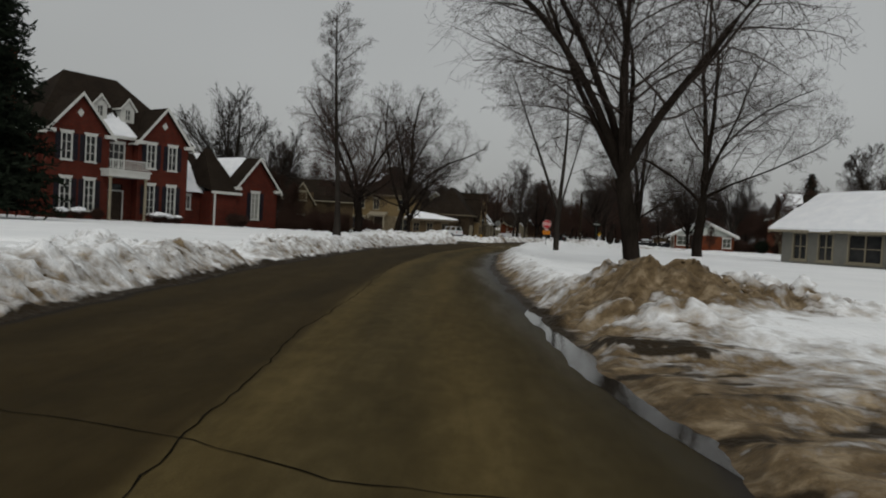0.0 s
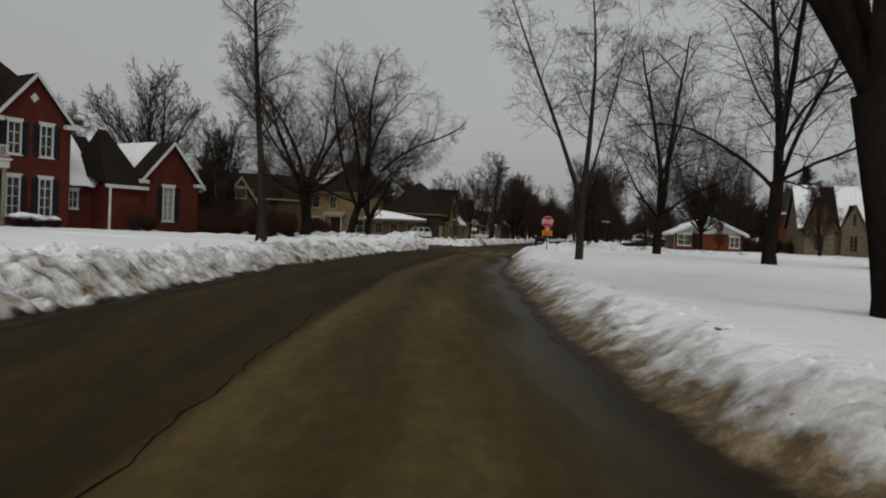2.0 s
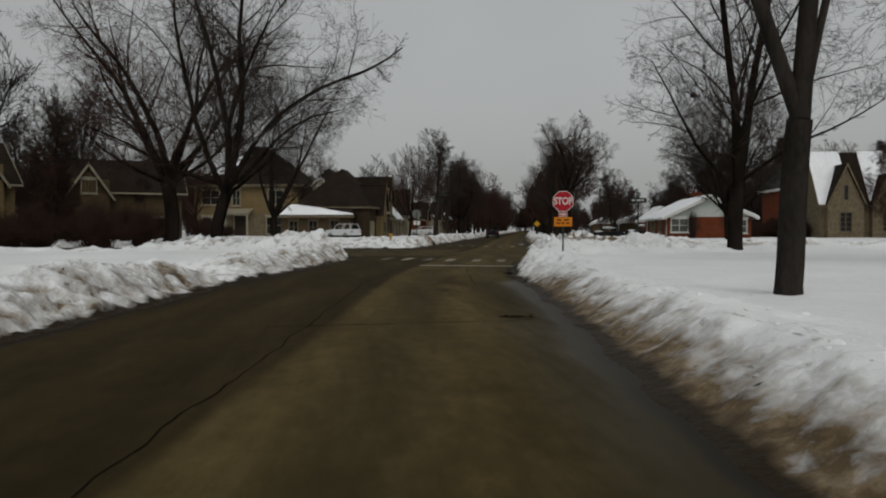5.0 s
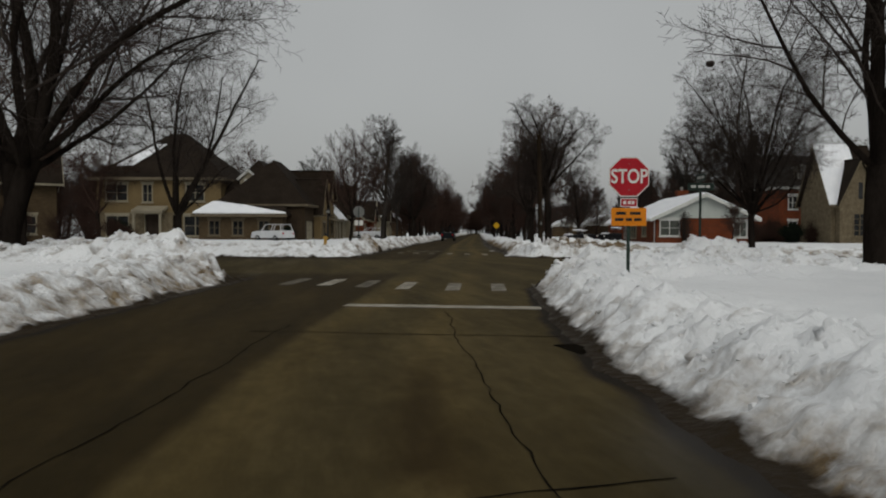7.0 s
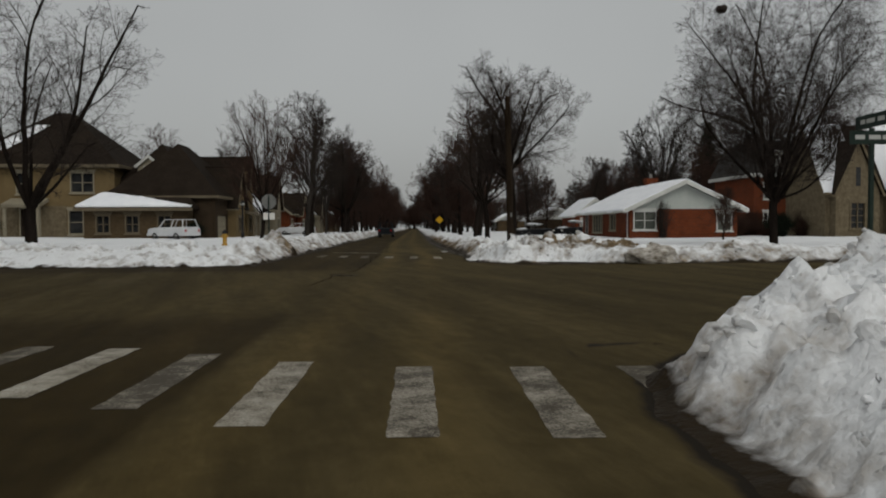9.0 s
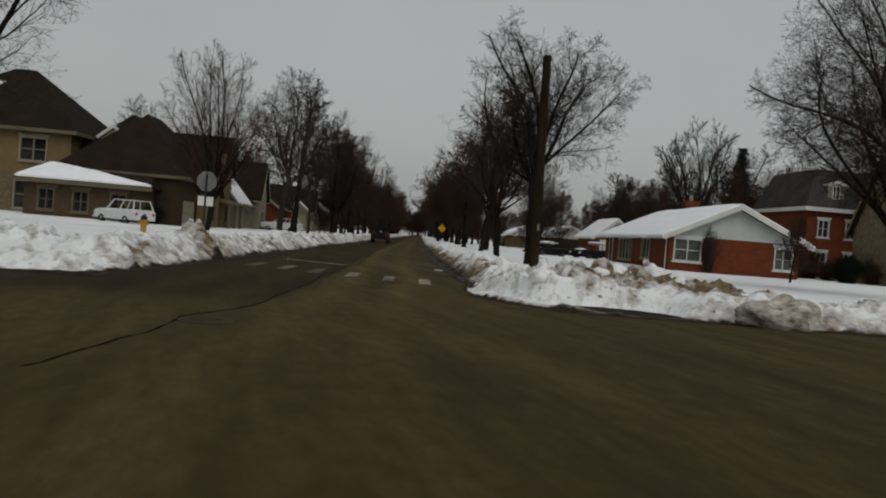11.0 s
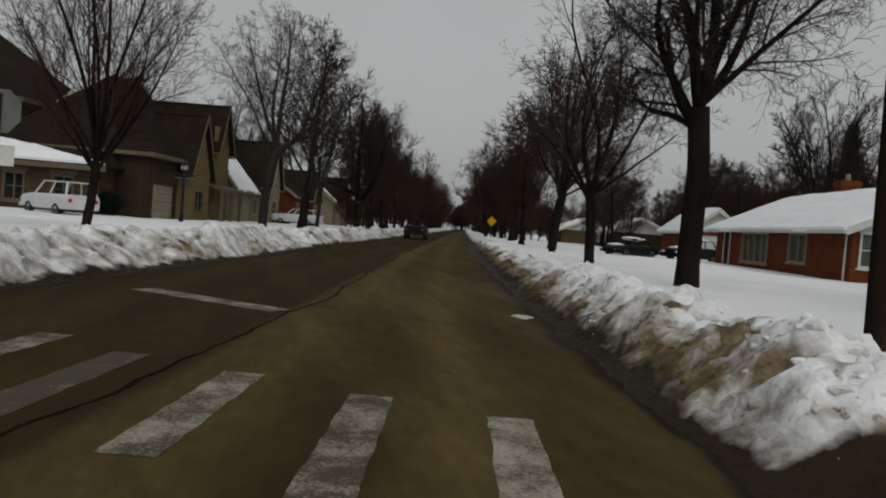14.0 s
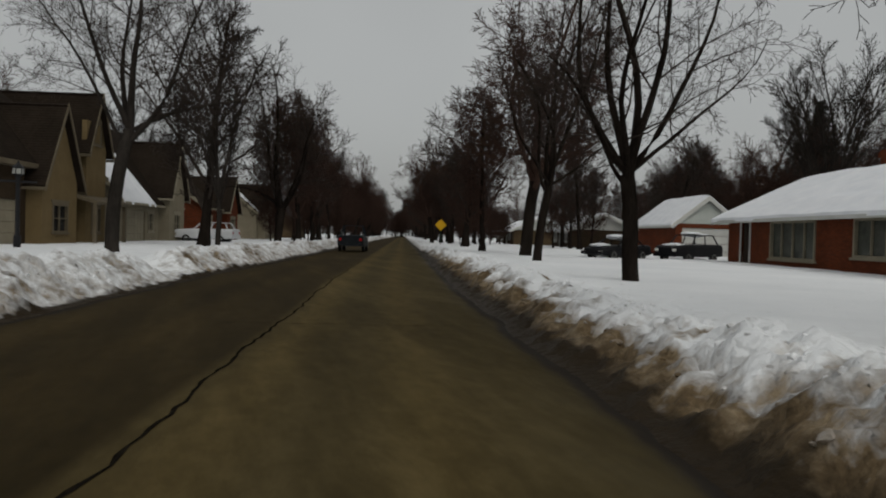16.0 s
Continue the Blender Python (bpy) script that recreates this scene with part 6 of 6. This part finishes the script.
# black lamp post in a front garden
lz = ground_at(3.13, 105.7)
l = thing("lamp_post", pose(3.13, 105.7, lz - 0.05, 0, 0, 20), "black garden lamp post with a crossbar lantern", "lamp")
part("post", Shape().lathe([(0.14, 0), (0.14, 0.5), (0.09, 0.6), (0.08, 2.9), (0.11, 3.0)], 12), BLACK, l)
part("crossbar", Shape().box(-0.7, 0.7, -0.04, 0.04, 2.75, 2.83), BLACK, l)
lan = part("lantern", Shape().lathe([(0.09, 3.0), (0.17, 3.05), (0.21, 3.35), (0.24, 3.38), (0.05, 3.55), (0.03, 3.65)], 6), BLACK, l)
for a in range(6):
    w_ = radians(60 * a + 30)
    part("lantern_pane", Shape().box(-0.08, 0.08, -0.004, 0.004, 3.1, 3.32), CURTAIN, lan, m=pose(0.188 * math.cos(w_), 0.188 * math.sin(w_), 0, 0, 0, 60 * a + 120))

# street name blades on a dark post
nz = ground_at(13.0, 46.1)
ns_ = thing("street_name_sign", pose(13.0, 46.1, nz - 0.1, 0, 0, -12), "dark green street name blades crossed on a post", "street sign")
part("post", Shape().box(-0.03, 0.03, -0.03, 0.03, 0, 2.95 - nz), POSTGREEN, ns_)
for k, (turn, up) in enumerate(((0, 2.58), (90, 2.86))):
    blade = part("blade", Shape().box(-0.40, 0.40, -0.006, 0.006, up - nz, up - nz + 0.22), POSTGREEN, ns_, m=pose(0, 0 if k else -0.045, 0.1, 0, 0, turn))
    for i, w_ in enumerate((0.16, 0.2, 0.12)):
        for f in (-0.009, 0.0065):
            part("lettering_bar", Shape().box(-0.31 + 0.23 * i, -0.31 + 0.23 * i + w_, f, f + 0.0025, up - nz + 0.08, up - nz + 0.15), WHITE, blade)

# yellow diamond sign
d = thing("warning_sign", pose(30.4, 135.5, 0, 0, 0, -14), "yellow diamond warning sign on a thin post", "street sign")
part("plate", Shape().prism([(0.0, 1.75), (0.55, 2.3), (0.0, 2.85), (-0.55, 2.3)], 0.0, 0.01), YELLOW, d)
part("post", Shape().box(-0.03, 0.03, 0.012, 0.05, 0, 2.7), POSTGREEN, d)

# manhole, kerb stone, snow left on the road
mh = thing("manhole_cover", pose(5.76, 55.65, 0.0), "dark iron manhole cover set in the asphalt", "manhole")
LID = plain("dull_iron", (0.03, 0.024, 0.014), (0.06, 0.047, 0.028), 4.0, 0.85, relief=0.004, spec=0.1)
part("rim", Shape().lathe([(0.34, 0.001), (0.34, 0.008), (0.29, 0.008)], 32), LID, mh)
part("lid", Shape().lathe([(0.285, 0.001), (0.285, 0.0085)], 32), LID, mh)
for i in range(5):
    part("lid_rib", Shape().box(-0.2, 0.2, -0.16 + i * 0.08 - 0.01, -0.16 + i * 0.08 + 0.01, 0.0087, 0.012), LID, mh)


def lump_mesh(name, r, squash, mat, seed, subdiv=3):
    b = bmesh.new()
    bmesh.ops.create_icosphere(b, subdivisions=subdiv, radius=r)
    for v in b.verts:
        k = 1 + 0.5 * noise.noise(v.co / r * 1.3 + Vector((seed, seed * 0.7, 0))) + 0.22 * noise.noise(v.co / r * 4 + Vector((seed, 0, 3)))
        v.co = Vector((v.co.x * k, v.co.y * k, v.co.z * k * squash))
    me = bpy.data.meshes.new(name)
    b.to_mesh(me)
    b.free()
    me.materials.append(mat)
    me.polygons.foreach_set("use_smooth", [True] * len(me.polygons))
    return me


SLUSH = plain("grey_slush", (0.30, 0.29, 0.27), (0.62, 0.62, 0.60), 9.0, 0.6, relief=0.02, fine=40)
tagged(new("snow_patch", lump_mesh("snow_patch", 0.21, 0.16, SLUSH, 4)), "flat patch of packed greyish snow on asphalt", "snow").matrix_world = pose(13.07, 71.75, 0.012, 0, 0, 40) @ Matrix.Diagonal((0.62, 0.8, 0.9, 1))
kb = thing("kerb_inlet", pose(2.1, 67.95, 0.0, 0, 0, -12), "brown concrete kerb inlet under ploughed snow", "kerb")
part("block", Shape().box(-0.4, 0.4, -0.12, 0.3, 0.0, 0.2), CONCRETE, kb)
# black plate on the solid block, standing in for the shade inside an opening
part("opening_shade", Shape().box(-0.3, 0.3, -0.126, -0.121, 0.04, 0.13), BLACK, kb)

# dirty block of ploughed snow on the corner
DIRTY = plain("dirty_packed_snow", (0.10, 0.075, 0.045), (0.66, 0.63, 0.58), 2.4, 0.8, relief=0.05, fine=9)
tagged(new("snow_block", lump_mesh("snow_block", 0.5, 0.9, DIRTY, 12, 4)), "block of dirty, sandy packed snow at the road's edge", "snow").matrix_world = pose(16.9, 58.55, 0.14, 0, 0, 8) @ Matrix.Diagonal((2.1, 0.95, 1.0, 1))

# squirrel nest
nest = tagged(new("squirrel_nest", lump_mesh("squirrel_nest", 0.25, 0.8, TWIG, 9)), "dark leafy squirrel nest in a treetop", "nest")
nest.matrix_world = pose(25.9, 67.0, 11.9)


# ---- vehicles ----
def paint(name, a, b, rough=0.3):
    return plain(name, a, b, 1.5, rough, spec=0.5 if a[0] > 0.1 else 0.12, fine=10)


CARWHITE, CARBLACK, CARDARK = paint("white_car_paint", (0.52, 0.53, 0.54), (0.62, 0.63, 0.64)), paint("black_car_paint", (0.004, 0.004, 0.005), (0.009, 0.009, 0.010), 0.5), paint("dark_green_car_paint", (0.006, 0.008, 0.010), (0.012, 0.015, 0.018), 0.5)
CARGLASS = plain("tinted_car_glass", (0.006, 0.006, 0.007), (0.014, 0.014, 0.015), 1.5, 0.3, spec=0.15)
RUBBER = plain("tyre_rubber", (0.012, 0.012, 0.012), (0.025, 0.024, 0.023), 5.0, 0.9)
LAMPRED = plain("red_lamp_glass", (0.35, 0.01, 0.01), (0.45, 0.02, 0.02), 3.0, 0.25)


def loft(s, sections):
    """Skin a row of outlines, all of one length, and close its ends."""
    n, k = len(s.v), len(sections[0])
    for sec in sections:
        s.v += [tuple(q) for q in sec]
    for i in range(len(sections) - 1):
        for j in range(k):
            m_ = (j + 1) % k
            s.f.append((n + i * k + j, n + i * k + m_, n + (i + 1) * k + m_, n + (i + 1) * k + j))
    s.f.append(tuple(range(n, n + k)))
    s.f.append(tuple(range(n + (len(sections) - 1) * k, n + len(sections) * k)))
    return s


def vehicle(name, at, turn, label, body_mat, stations, cabin, wide=0.9, wheel=0.34, snow=False, axles=(-1.35, 1.35)):
    """stations: place along the car, underside, top and half width; cabin: lower and upper stretch, sill and roof height."""
    x, y = at
    c = thing(name, pose(x, y, max(0.02, ground_at(x, y) * 0.6 if ground_at(x, y) > 0 else 0.0), 0, 0, turn), label, "car")
    secs = []
    for px, lo, hi, hw in stations:
        secs.append([(px, -hw * 0.94, lo), (px, -hw, lo + 0.12), (px, -hw, hi - 0.18), (px, -hw * 0.93, hi - 0.04), (px, -hw * 0.8, hi), (px, hw * 0.8, hi), (px, hw * 0.93, hi - 0.04), (px, hw, hi - 0.18), (px, hw, lo + 0.12), (px, hw * 0.94, lo)])
    part("body", loft(Shape(), secs), body_mat, c)
    a0, a1, b0, b1, sill_, roof_ = cabin
    f = lambda px, hw, z: [(px, -hw, z), (px, hw, z)]
    low = [(a0, -wide * 0.93), (a1, -wide * 0.93), (a1, wide * 0.93), (a0, wide * 0.93)]
    up = [(b0, -wide * 0.74), (b1, -wide * 0.74), (b1, wide * 0.74), (b0, wide * 0.74)]
    ring = [Vector((q[0], q[1], sill_)) for q in low], [Vector((q[0], q[1], roof_ - 0.03)) for q in up]
    for i, title in enumerate(("side_window", "windscreen", "side_window", "rear_window")):
        j = (i + 1) % 4
        part(title, Shape().poly([ring[0][i], ring[0][j], ring[1][j], ring[1][i]]), CARGLASS, c, "dark tinted glass")
    r_ = Shape().slab([(b0 - 0.05, -wide * 0.76, roof_), (b1 + 0.05, -wide * 0.76, roof_), (b1 + 0.05, wide * 0.76, roof_), (b0 - 0.05, wide * 0.76, roof_)], 0.05)
    part("roof", r_, body_mat, c)
    for i in range(4):
        p0, p1 = Vector((*low[i], sill_ - 0.02)), Vector((*up[i], roof_ - 0.02))
        part("pillar", Shape().tube(p0, p1, 0.05, 0.045, 6), body_mat, c)
    for sgn in (-1, 1):
        q0, q1 = Vector(((a0 + a1) / 2, sgn * wide * 0.935, sill_)), Vector(((b0 + b1) / 2, sgn * wide * 0.75, roof_ - 0.03))
        part("pillar", Shape().tube(q0, q1, 0.045, 0.04, 6), body_mat, c)
        for ax in axles:
            w_ = part("wheel", Shape().lathe([(wheel * 0.6, -0.1), (wheel * 0.93, -0.1), (wheel, -0.06), (wheel, 0.06), (wheel * 0.93, 0.1), (wheel * 0.6, 0.1)], 18), RUBBER, c, m=pose(ax, sgn * (wide - 0.08), wheel, 90, 0, 0))
            part("rim", Shape().lathe([(wheel * 0.62, -0.105), (wheel * 0.5, -0.115), (wheel * 0.5, 0.115), (wheel * 0.62, 0.105)], 14), ALUMINIUM, w_)
        e0, e1 = stations[0][0], stations[-1][0]
        zt = stations[0][2]
        part("tail_lamp", Shape().box(e0 - 0.02, e0 + 0.06, sgn * wide * 0.78 - 0.09, sgn * wide * 0.78 + 0.09, zt - 0.36, zt - 0.18), LAMPRED, c)
        zf = stations[-1][2]
        part("headlight", Shape().box(e1 - 0.05, e1 + 0.02, sgn * wide * 0.7 - 0.13, sgn * wide * 0.7 + 0.13, zf - 0.22, zf - 0.06), SIGNWHITE, c)
    part("rear_bumper", Shape().box(stations[0][0] - 0.09, stations[0][0] + 0.03, -wide * 0.9, wide * 0.9, 0.42, 0.6), body_mat, c)
    part("front_bumper", Shape().box(stations[-1][0] - 0.03, stations[-1][0] + 0.09, -wide * 0.9, wide * 0.9, 0.38, 0.56), body_mat, c)
    if snow:
        part("snow_cover", lump_mesh("snow_cover", 0.62, 0.25, ROOFSNOW, 6), None, c, "cap of snow", m=pose((b0 + b1) / 2, 0, roof_ + 0.02) @ Matrix.Diagonal((1.6, 1.0, 1, 1)))
        part("snow_cover", lump_mesh("snow_cover", 0.5, 0.22, ROOFSNOW, 7), None, c, "cap of snow", m=pose(a1 + 0.65, 0, sill_ + 0.0) @ Matrix.Diagonal((1.0, 1.3, 1, 1)))
    return c


SUV = [(-2.35, 0.45, 1.12, 0.88), (-2.2, 0.40, 1.16, 0.91), (-1.0, 0.36, 1.15, 0.92), (0.6, 0.36, 1.13, 0.92), (1.6, 0.38, 1.10, 0.90), (2.25, 0.42, 1.02, 0.84), (2.4, 0.5, 0.92, 0.78)]
SEDAN = [(-2.3, 0.42, 0.92, 0.80), (-2.1, 0.34, 0.98, 0.86), (-1.0, 0.28, 0.96, 0.88), (0.7, 0.28, 0.94, 0.88), (1.7, 0.3, 0.86, 0.86), (2.2, 0.36, 0.74, 0.78), (2.3, 0.42, 0.64, 0.72)]
vehicle("white_suv", (-2.7, 103.0), 135, "white sport utility vehicle parked in a drive", CARWHITE, SUV, (-2.15, 0.85, -1.95, 0.25, 1.10, 1.82))
vehicle("dark_truck", (20.2, 123.2), 75, "dark pickup truck parked at the kerb", CARDARK, SUV, (-0.9, 0.95, -0.7, 0.4, 1.10, 1.85), wheel=0.38)
vehicle("white_car", (9.9, 131.8), 160, "white car parked beside the street", CARWHITE, SUV, (-2.0, 0.8, -1.7, 0.2, 1.08, 1.66))
vehicle("black_car", (39.2, 110.4), 200, "black car with snow lying on it", CARBLACK, SUV, (-1.9, 0.9, -1.5, 0.3, 1.08, 1.75), snow=True)
vehicle("black_car", (34.6, 111.2), 200, "black sedan with snow lying on it", CARBLACK, SEDAN, (-1.5, 0.9, -0.9, 0.2, 0.92, 1.42), snow=True)


# ---- shrubs ----
def shrub(at, r, hgt, label, snowy=False, seed=1, twig=TWIG_RED, n=260):
    x, y = at
    ob = thing("shrub", pose(x, y, ground_at(x, y) - 0.05), label, "shrub")
    rs = np.random.RandomState(seed)
    a, t = rs.uniform(0, 6.28, n), rs.uniform(0.1, 1.0, n)
    root = np.stack([rs.normal(0, 0.15, n) * r, rs.normal(0, 0.15, n) * r, 0 * a], 1)
    d = np.stack([np.cos(a) * t * r, np.sin(a) * t * r, hgt * rs.uniform(0.6, 1.0, n) * (1.1 - 0.45 * t)], 1)
    bend = np.stack([rs.normal(0, 0.08, n), rs.normal(0, 0.08, n), 0 * a + 0.1], 1) * r
    stems = np.stack([root, root + d * 0.5 + bend, root + d], 1)
    near_root = np.repeat(stems[:, 1] * 0.4 + stems[:, 2] * 0.6, 3, 0)
    spray = np.stack([near_root, near_root + rs.normal(0, 0.22, (3 * n, 3)) * np.array([r, r, 0.5 * hgt]) + np.array([0, 0, 0.12 * hgt])], 1)
    part("branchwork", tubes([(stems, np.repeat([[0.018, 0.012, 0.006]], n, 0)), (spray, np.repeat([[0.008, 0.004]], 3 * n, 0))], "branchwork", twig, 0.006), None, ob)
    if snowy:
        part("snow_cover", lump_mesh("snow_cover", r * 0.8, 0.4, ROOFSNOW, seed), None, ob, "cap of snow", m=pose(0, 0, hgt * 0.85))
    return ob


rng = random.Random(31)
A0, DIR = Vector((-36.28, 32.81)), Vector((math.cos(radians(56.8)), math.sin(radians(56.8))))
OUT = Vector((DIR.y, -DIR.x))
for u_, v_, r, hh, sn in ((1.2, 1.8, 0.7, 0.9, True), (2.6, 1.9, 0.7, 1.0, True), (4.2, 2.0, 0.6, 1.1, False), (9.2, 3.2, 0.9, 0.9, True), (10.6, 2.6, 0.7, 0.8, True), (12.2, 1.9, 0.6, 0.8, True), (18.6, 2.2, 0.9, 1.5, False), (20.0, 1.8, 0.8, 1.4, False), (26.8, 1.0, 1.0, 1.6, False), (28.5, 0.2, 1.1, 1.8, False), (30.5, 0.0, 1.1, 1.5, False)):
    q = A0 + DIR * u_ + OUT * v_
    shrub((q.x, q.y), r, hh, "dark garden shrub capped with snow" if sn else "dark bare garden shrub beside a brick house", sn, int(u_ * 10), n=300)
for i in range(34):
    x, y = ((rng.uniform(-30, -14), rng.uniform(70, 96)) if i < 12 else (rng.uniform(43, 51), rng.uniform(86, 93)) if i < 22 else (rng.uniform(48, 60), rng.uniform(84, 88)))
    shrub((x, y), rng.uniform(0.9, 1.6), rng.uniform(1.2, 2.6), "bare brown garden shrub in snow", False, 100 + i, n=200)
for i in range(34):
    shrub((rng.uniform(-33, -13), rng.uniform(56, 84)), rng.uniform(1.0, 1.8), rng.uniform(1.4, 3.4), "tall bare brown shrub in a snowy front garden", False, 300 + i, n=150)
for x, y, r in ((-20.5, 113.5, 1.3), (-9.5, 111.0, 1.1), (-3.5, 108.5, 1.2), (-1.2, 107.0, 0.9), (46.5, 86.5, 1.2), (-30, 74, 1.5)):
    shrub((x, y), r, r * 1.7, "dense dark evergreen shrub beside a house", False, int(x * 7 + 900), twig=NEEDLE, n=520)
shrub((35.8, 87.2), 0.8, 3.2, "slim bare ornamental tree before a gable", False, 7, TWIG, 90)


# ---- clods thrown up by the plough ----
def clods():
    rng = np.random.RandomState(3)
    kinds = []
    for level in (1, 2):
        b = bmesh.new()
        bmesh.ops.create_icosphere(b, subdivisions=level, radius=1.0)
        kinds.append((np.array([v.co[:] for v in b.verts]), np.array([[v.index for v in f.verts] for f in b.faces])))
        b.free()
    spots = []
    for cx_, cy_, rx, ry_, turn, h_, soil in HEAPS:
        for _ in range(int(150 * rx * ry_ * min(1.0, h_ / 0.4)) + 12):
            a, r = rng.uniform(0, 6.28), math.sqrt(rng.uniform(0, 1)) * 1.25
            spots.append((cx_ + rx * r * math.cos(a), cy_ + ry_ * r * math.sin(a), min(0.12, rng.gamma(2.0, 0.02) + 0.015)))
    for side, y0, y1, n in ((1, 30, 40, 380), (1, 62, 76, 900), (1, 76, 100, 800), (-1, -24, 44, 1700), (-1, 70, 100, 800), (1, -12, 28, 420)):
        for _ in range(n):
            y = rng.uniform(y0, y1)
            o = abs(rng.normal(1.0, 0.5))
            spots.append(((float(right_edge(y)) + o) if side > 0 else (float(left_edge(y)) - o), y, min(0.07, rng.gamma(2.0, 0.011) + 0.012)))
    sx, sy, sr = (np.array(v) for v in zip(*spots))
    z, soil = snow_height(sx, sy)[:2]
    keep = (z > 0.12) & (to_snow(sx, sy)[0] > 0.25) & (rng.uniform(0, 1, len(z)) > 1.6 * (soil - 0.22))
    vs, fs, ds, base = [], [], [], 0
    for x, y, r, zz, dd in zip(sx[keep], sy[keep], sr[keep], z[keep], soil[keep]):
        # a ball cut flat by a few random planes
        cut = rng.normal(size=(7, 3))
        cut /= np.linalg.norm(cut, axis=1, keepdims=True)
        unit, tri = kinds[r > 0.035]
        j = unit.copy()
        for n in cut:
            over = np.maximum(j @ n - rng.uniform(0.45, 0.8), 0)
            j = j - over[:, None] * n[None]
        j = (j + rng.uniform(-0.05, 0.05, j.shape)) * np.array([rng.uniform(0.9, 1.4), rng.uniform(0.8, 1.3), rng.uniform(0.7, 1.0)]) * r
        w_ = rng.uniform(0, 6.28)
        j[:, :2] = j[:, :2] @ np.array([[math.cos(w_), math.sin(w_)], [-math.sin(w_), math.cos(w_)]])
        fs.append(tri + base)
        base += len(unit)
        vs.append(j + np.array([x, y, zz - 0.4 * r]))
        ds.append(np.full(len(unit), min(1.0, dd * rng.uniform(0.6, 1.2) + 0.05)))
    me = bpy.data.meshes.new("snow_clods")
    me.from_pydata(np.concatenate(vs).tolist(), [], np.concatenate(fs).tolist())
    me.attributes.new("dirt_shade", "FLOAT", "POINT").data.foreach_set("value", np.concatenate(ds).astype(np.float32))
    me.materials.append(SNOW)
    tagged(new("snow_clods", me), "broken lumps of ploughed snow and ice along the kerbs", "snow", kind="stuff")


clods()


# ---- meltwater, and a grate made up for a dark hole at the kerb ----
def puddle():
    s = Shape()
    rows = [(-22.4 + 0.16 * i) for i in range(58)]
    edge = []
    for i, y in enumerate(rows):
        wide = 0.40 * math.sin(math.pi * (i + 0.5) / len(rows)) ** 0.6 * (0.55 + 0.9 * float(fbm(np.array([3.1]), np.array([y * 1.1]), 3)[0]))
        e = float(right_edge(y)) + 0.1
        edge.append(((e - wide, y, 0.004), (e + 0.25, y, 0.004)))
    for a, b in zip(edge, edge[1:]):
        s.poly([a[0], a[1], b[1], b[0]])
    m, ns, ls, b = material("meltwater", 0.06, 0, 0.5)
    ls.new(ramp(m, noise_node(m, 2.0, 3), [(0.3, (0.012, 0.010, 0.008)), (0.7, (0.035, 0.03, 0.024))]), b.inputs["Base Color"])
    bump(m, b, noise_node(m, 9, 3), 0.004, 0.3)
    p = part("puddle", s, m, None)
    tagged(p, "shallow meltwater puddle along a snowy kerb", "puddle")


puddle()
# grate made up where a dark, likely wet and broken hole lies
drain = thing("storm_drain", pose(4.0, 33.3, 0.0, 0, 0, 8) @ Matrix.Diagonal((0.6, 0.6, 1, 1)), "dark grate made up for an unclear dark hole beside the kerb", "drain")
part("frame", Shape().box(-0.22, 0.22, -0.50, -0.44, 0.001, 0.010).box(-0.22, 0.22, 0.44, 0.50, 0.001, 0.010).box(-0.22, -0.17, -0.44, 0.44, 0.001, 0.010).box(0.17, 0.22, -0.44, 0.44, 0.001, 0.010), TAR, drain)
# flat dark sheet stands in for the shade below the bars
part("well_shade", Shape().box(-0.17, 0.17, -0.44, 0.44, 0.0005, 0.002), TAR, drain)
for i in range(9):
    part("grate_bar", Shape().box(-0.17, 0.17, -0.41 + i * 0.1, -0.37 + i * 0.1, 0.0022, 0.009), TAR, drain)
# big broken blocks on the corner heap
for i, (x, y, r, q) in enumerate(((12.65, 61.25, 0.24, 0.8), (14.9, 61.8, 0.33, 0.9), (15.7, 61.6, 0.24, 1.0), (16.2, 61.3, 0.2, 0.9), (14.0, 62.0, 0.22, 0.8), (14.3, 61.6, 0.2, 0.9), (17.5, 60.7, 0.23, 0.9), (13.2, 63.0, 0.2, 0.7), (9.9, 41.0, 0.24, 0.8), (8.9, 40.9, 0.2, 0.8))):
    chunk = new("snow_block", lump_mesh("snow_block", r, q, SNOW, 3.1 * i + 1))
    chunk.matrix_world = pose(x, y, ground_at(x, y) - 0.5 * r, 25 * i, 0, 47 * i)
    tagged(chunk, "hard broken block of ploughed snow on a heap", "snow block", group="snow blocks")

# broken asphalt beside the kerb
hole = thing("pothole", pose(1.95, 23.2, 0.0, 0, 0, -8), "shallow pothole of crumbled dark asphalt beside the kerb", "pothole")
rng = random.Random(77)
rim = [(0.27 * k * math.cos(w_), 0.17 * k * math.sin(w_), 0.0045) for w_, k in ((2 * math.pi * i / 22, rng.uniform(0.55, 1.15)) for i in range(22))]
floor_ = Shape()
for i in range(22):
    floor_.poly([(0, 0, 0.0045), rim[i], rim[(i + 1) % 22]])
part("broken_bed", floor_, TAR, hole)
for i in range(26):
    a, r = rng.uniform(0, 6.28), rng.uniform(0.3, 1.15)
    size = rng.uniform(0.012, 0.04)
    part("crumb", lump_mesh("crumb", size, 0.5, ROAD if i % 2 else TAR, 60 + i, 1), None, hole, m=pose(0.27 * r * math.cos(a), 0.18 * r * math.sin(a), 0.006, 0, 0, 40 * i))
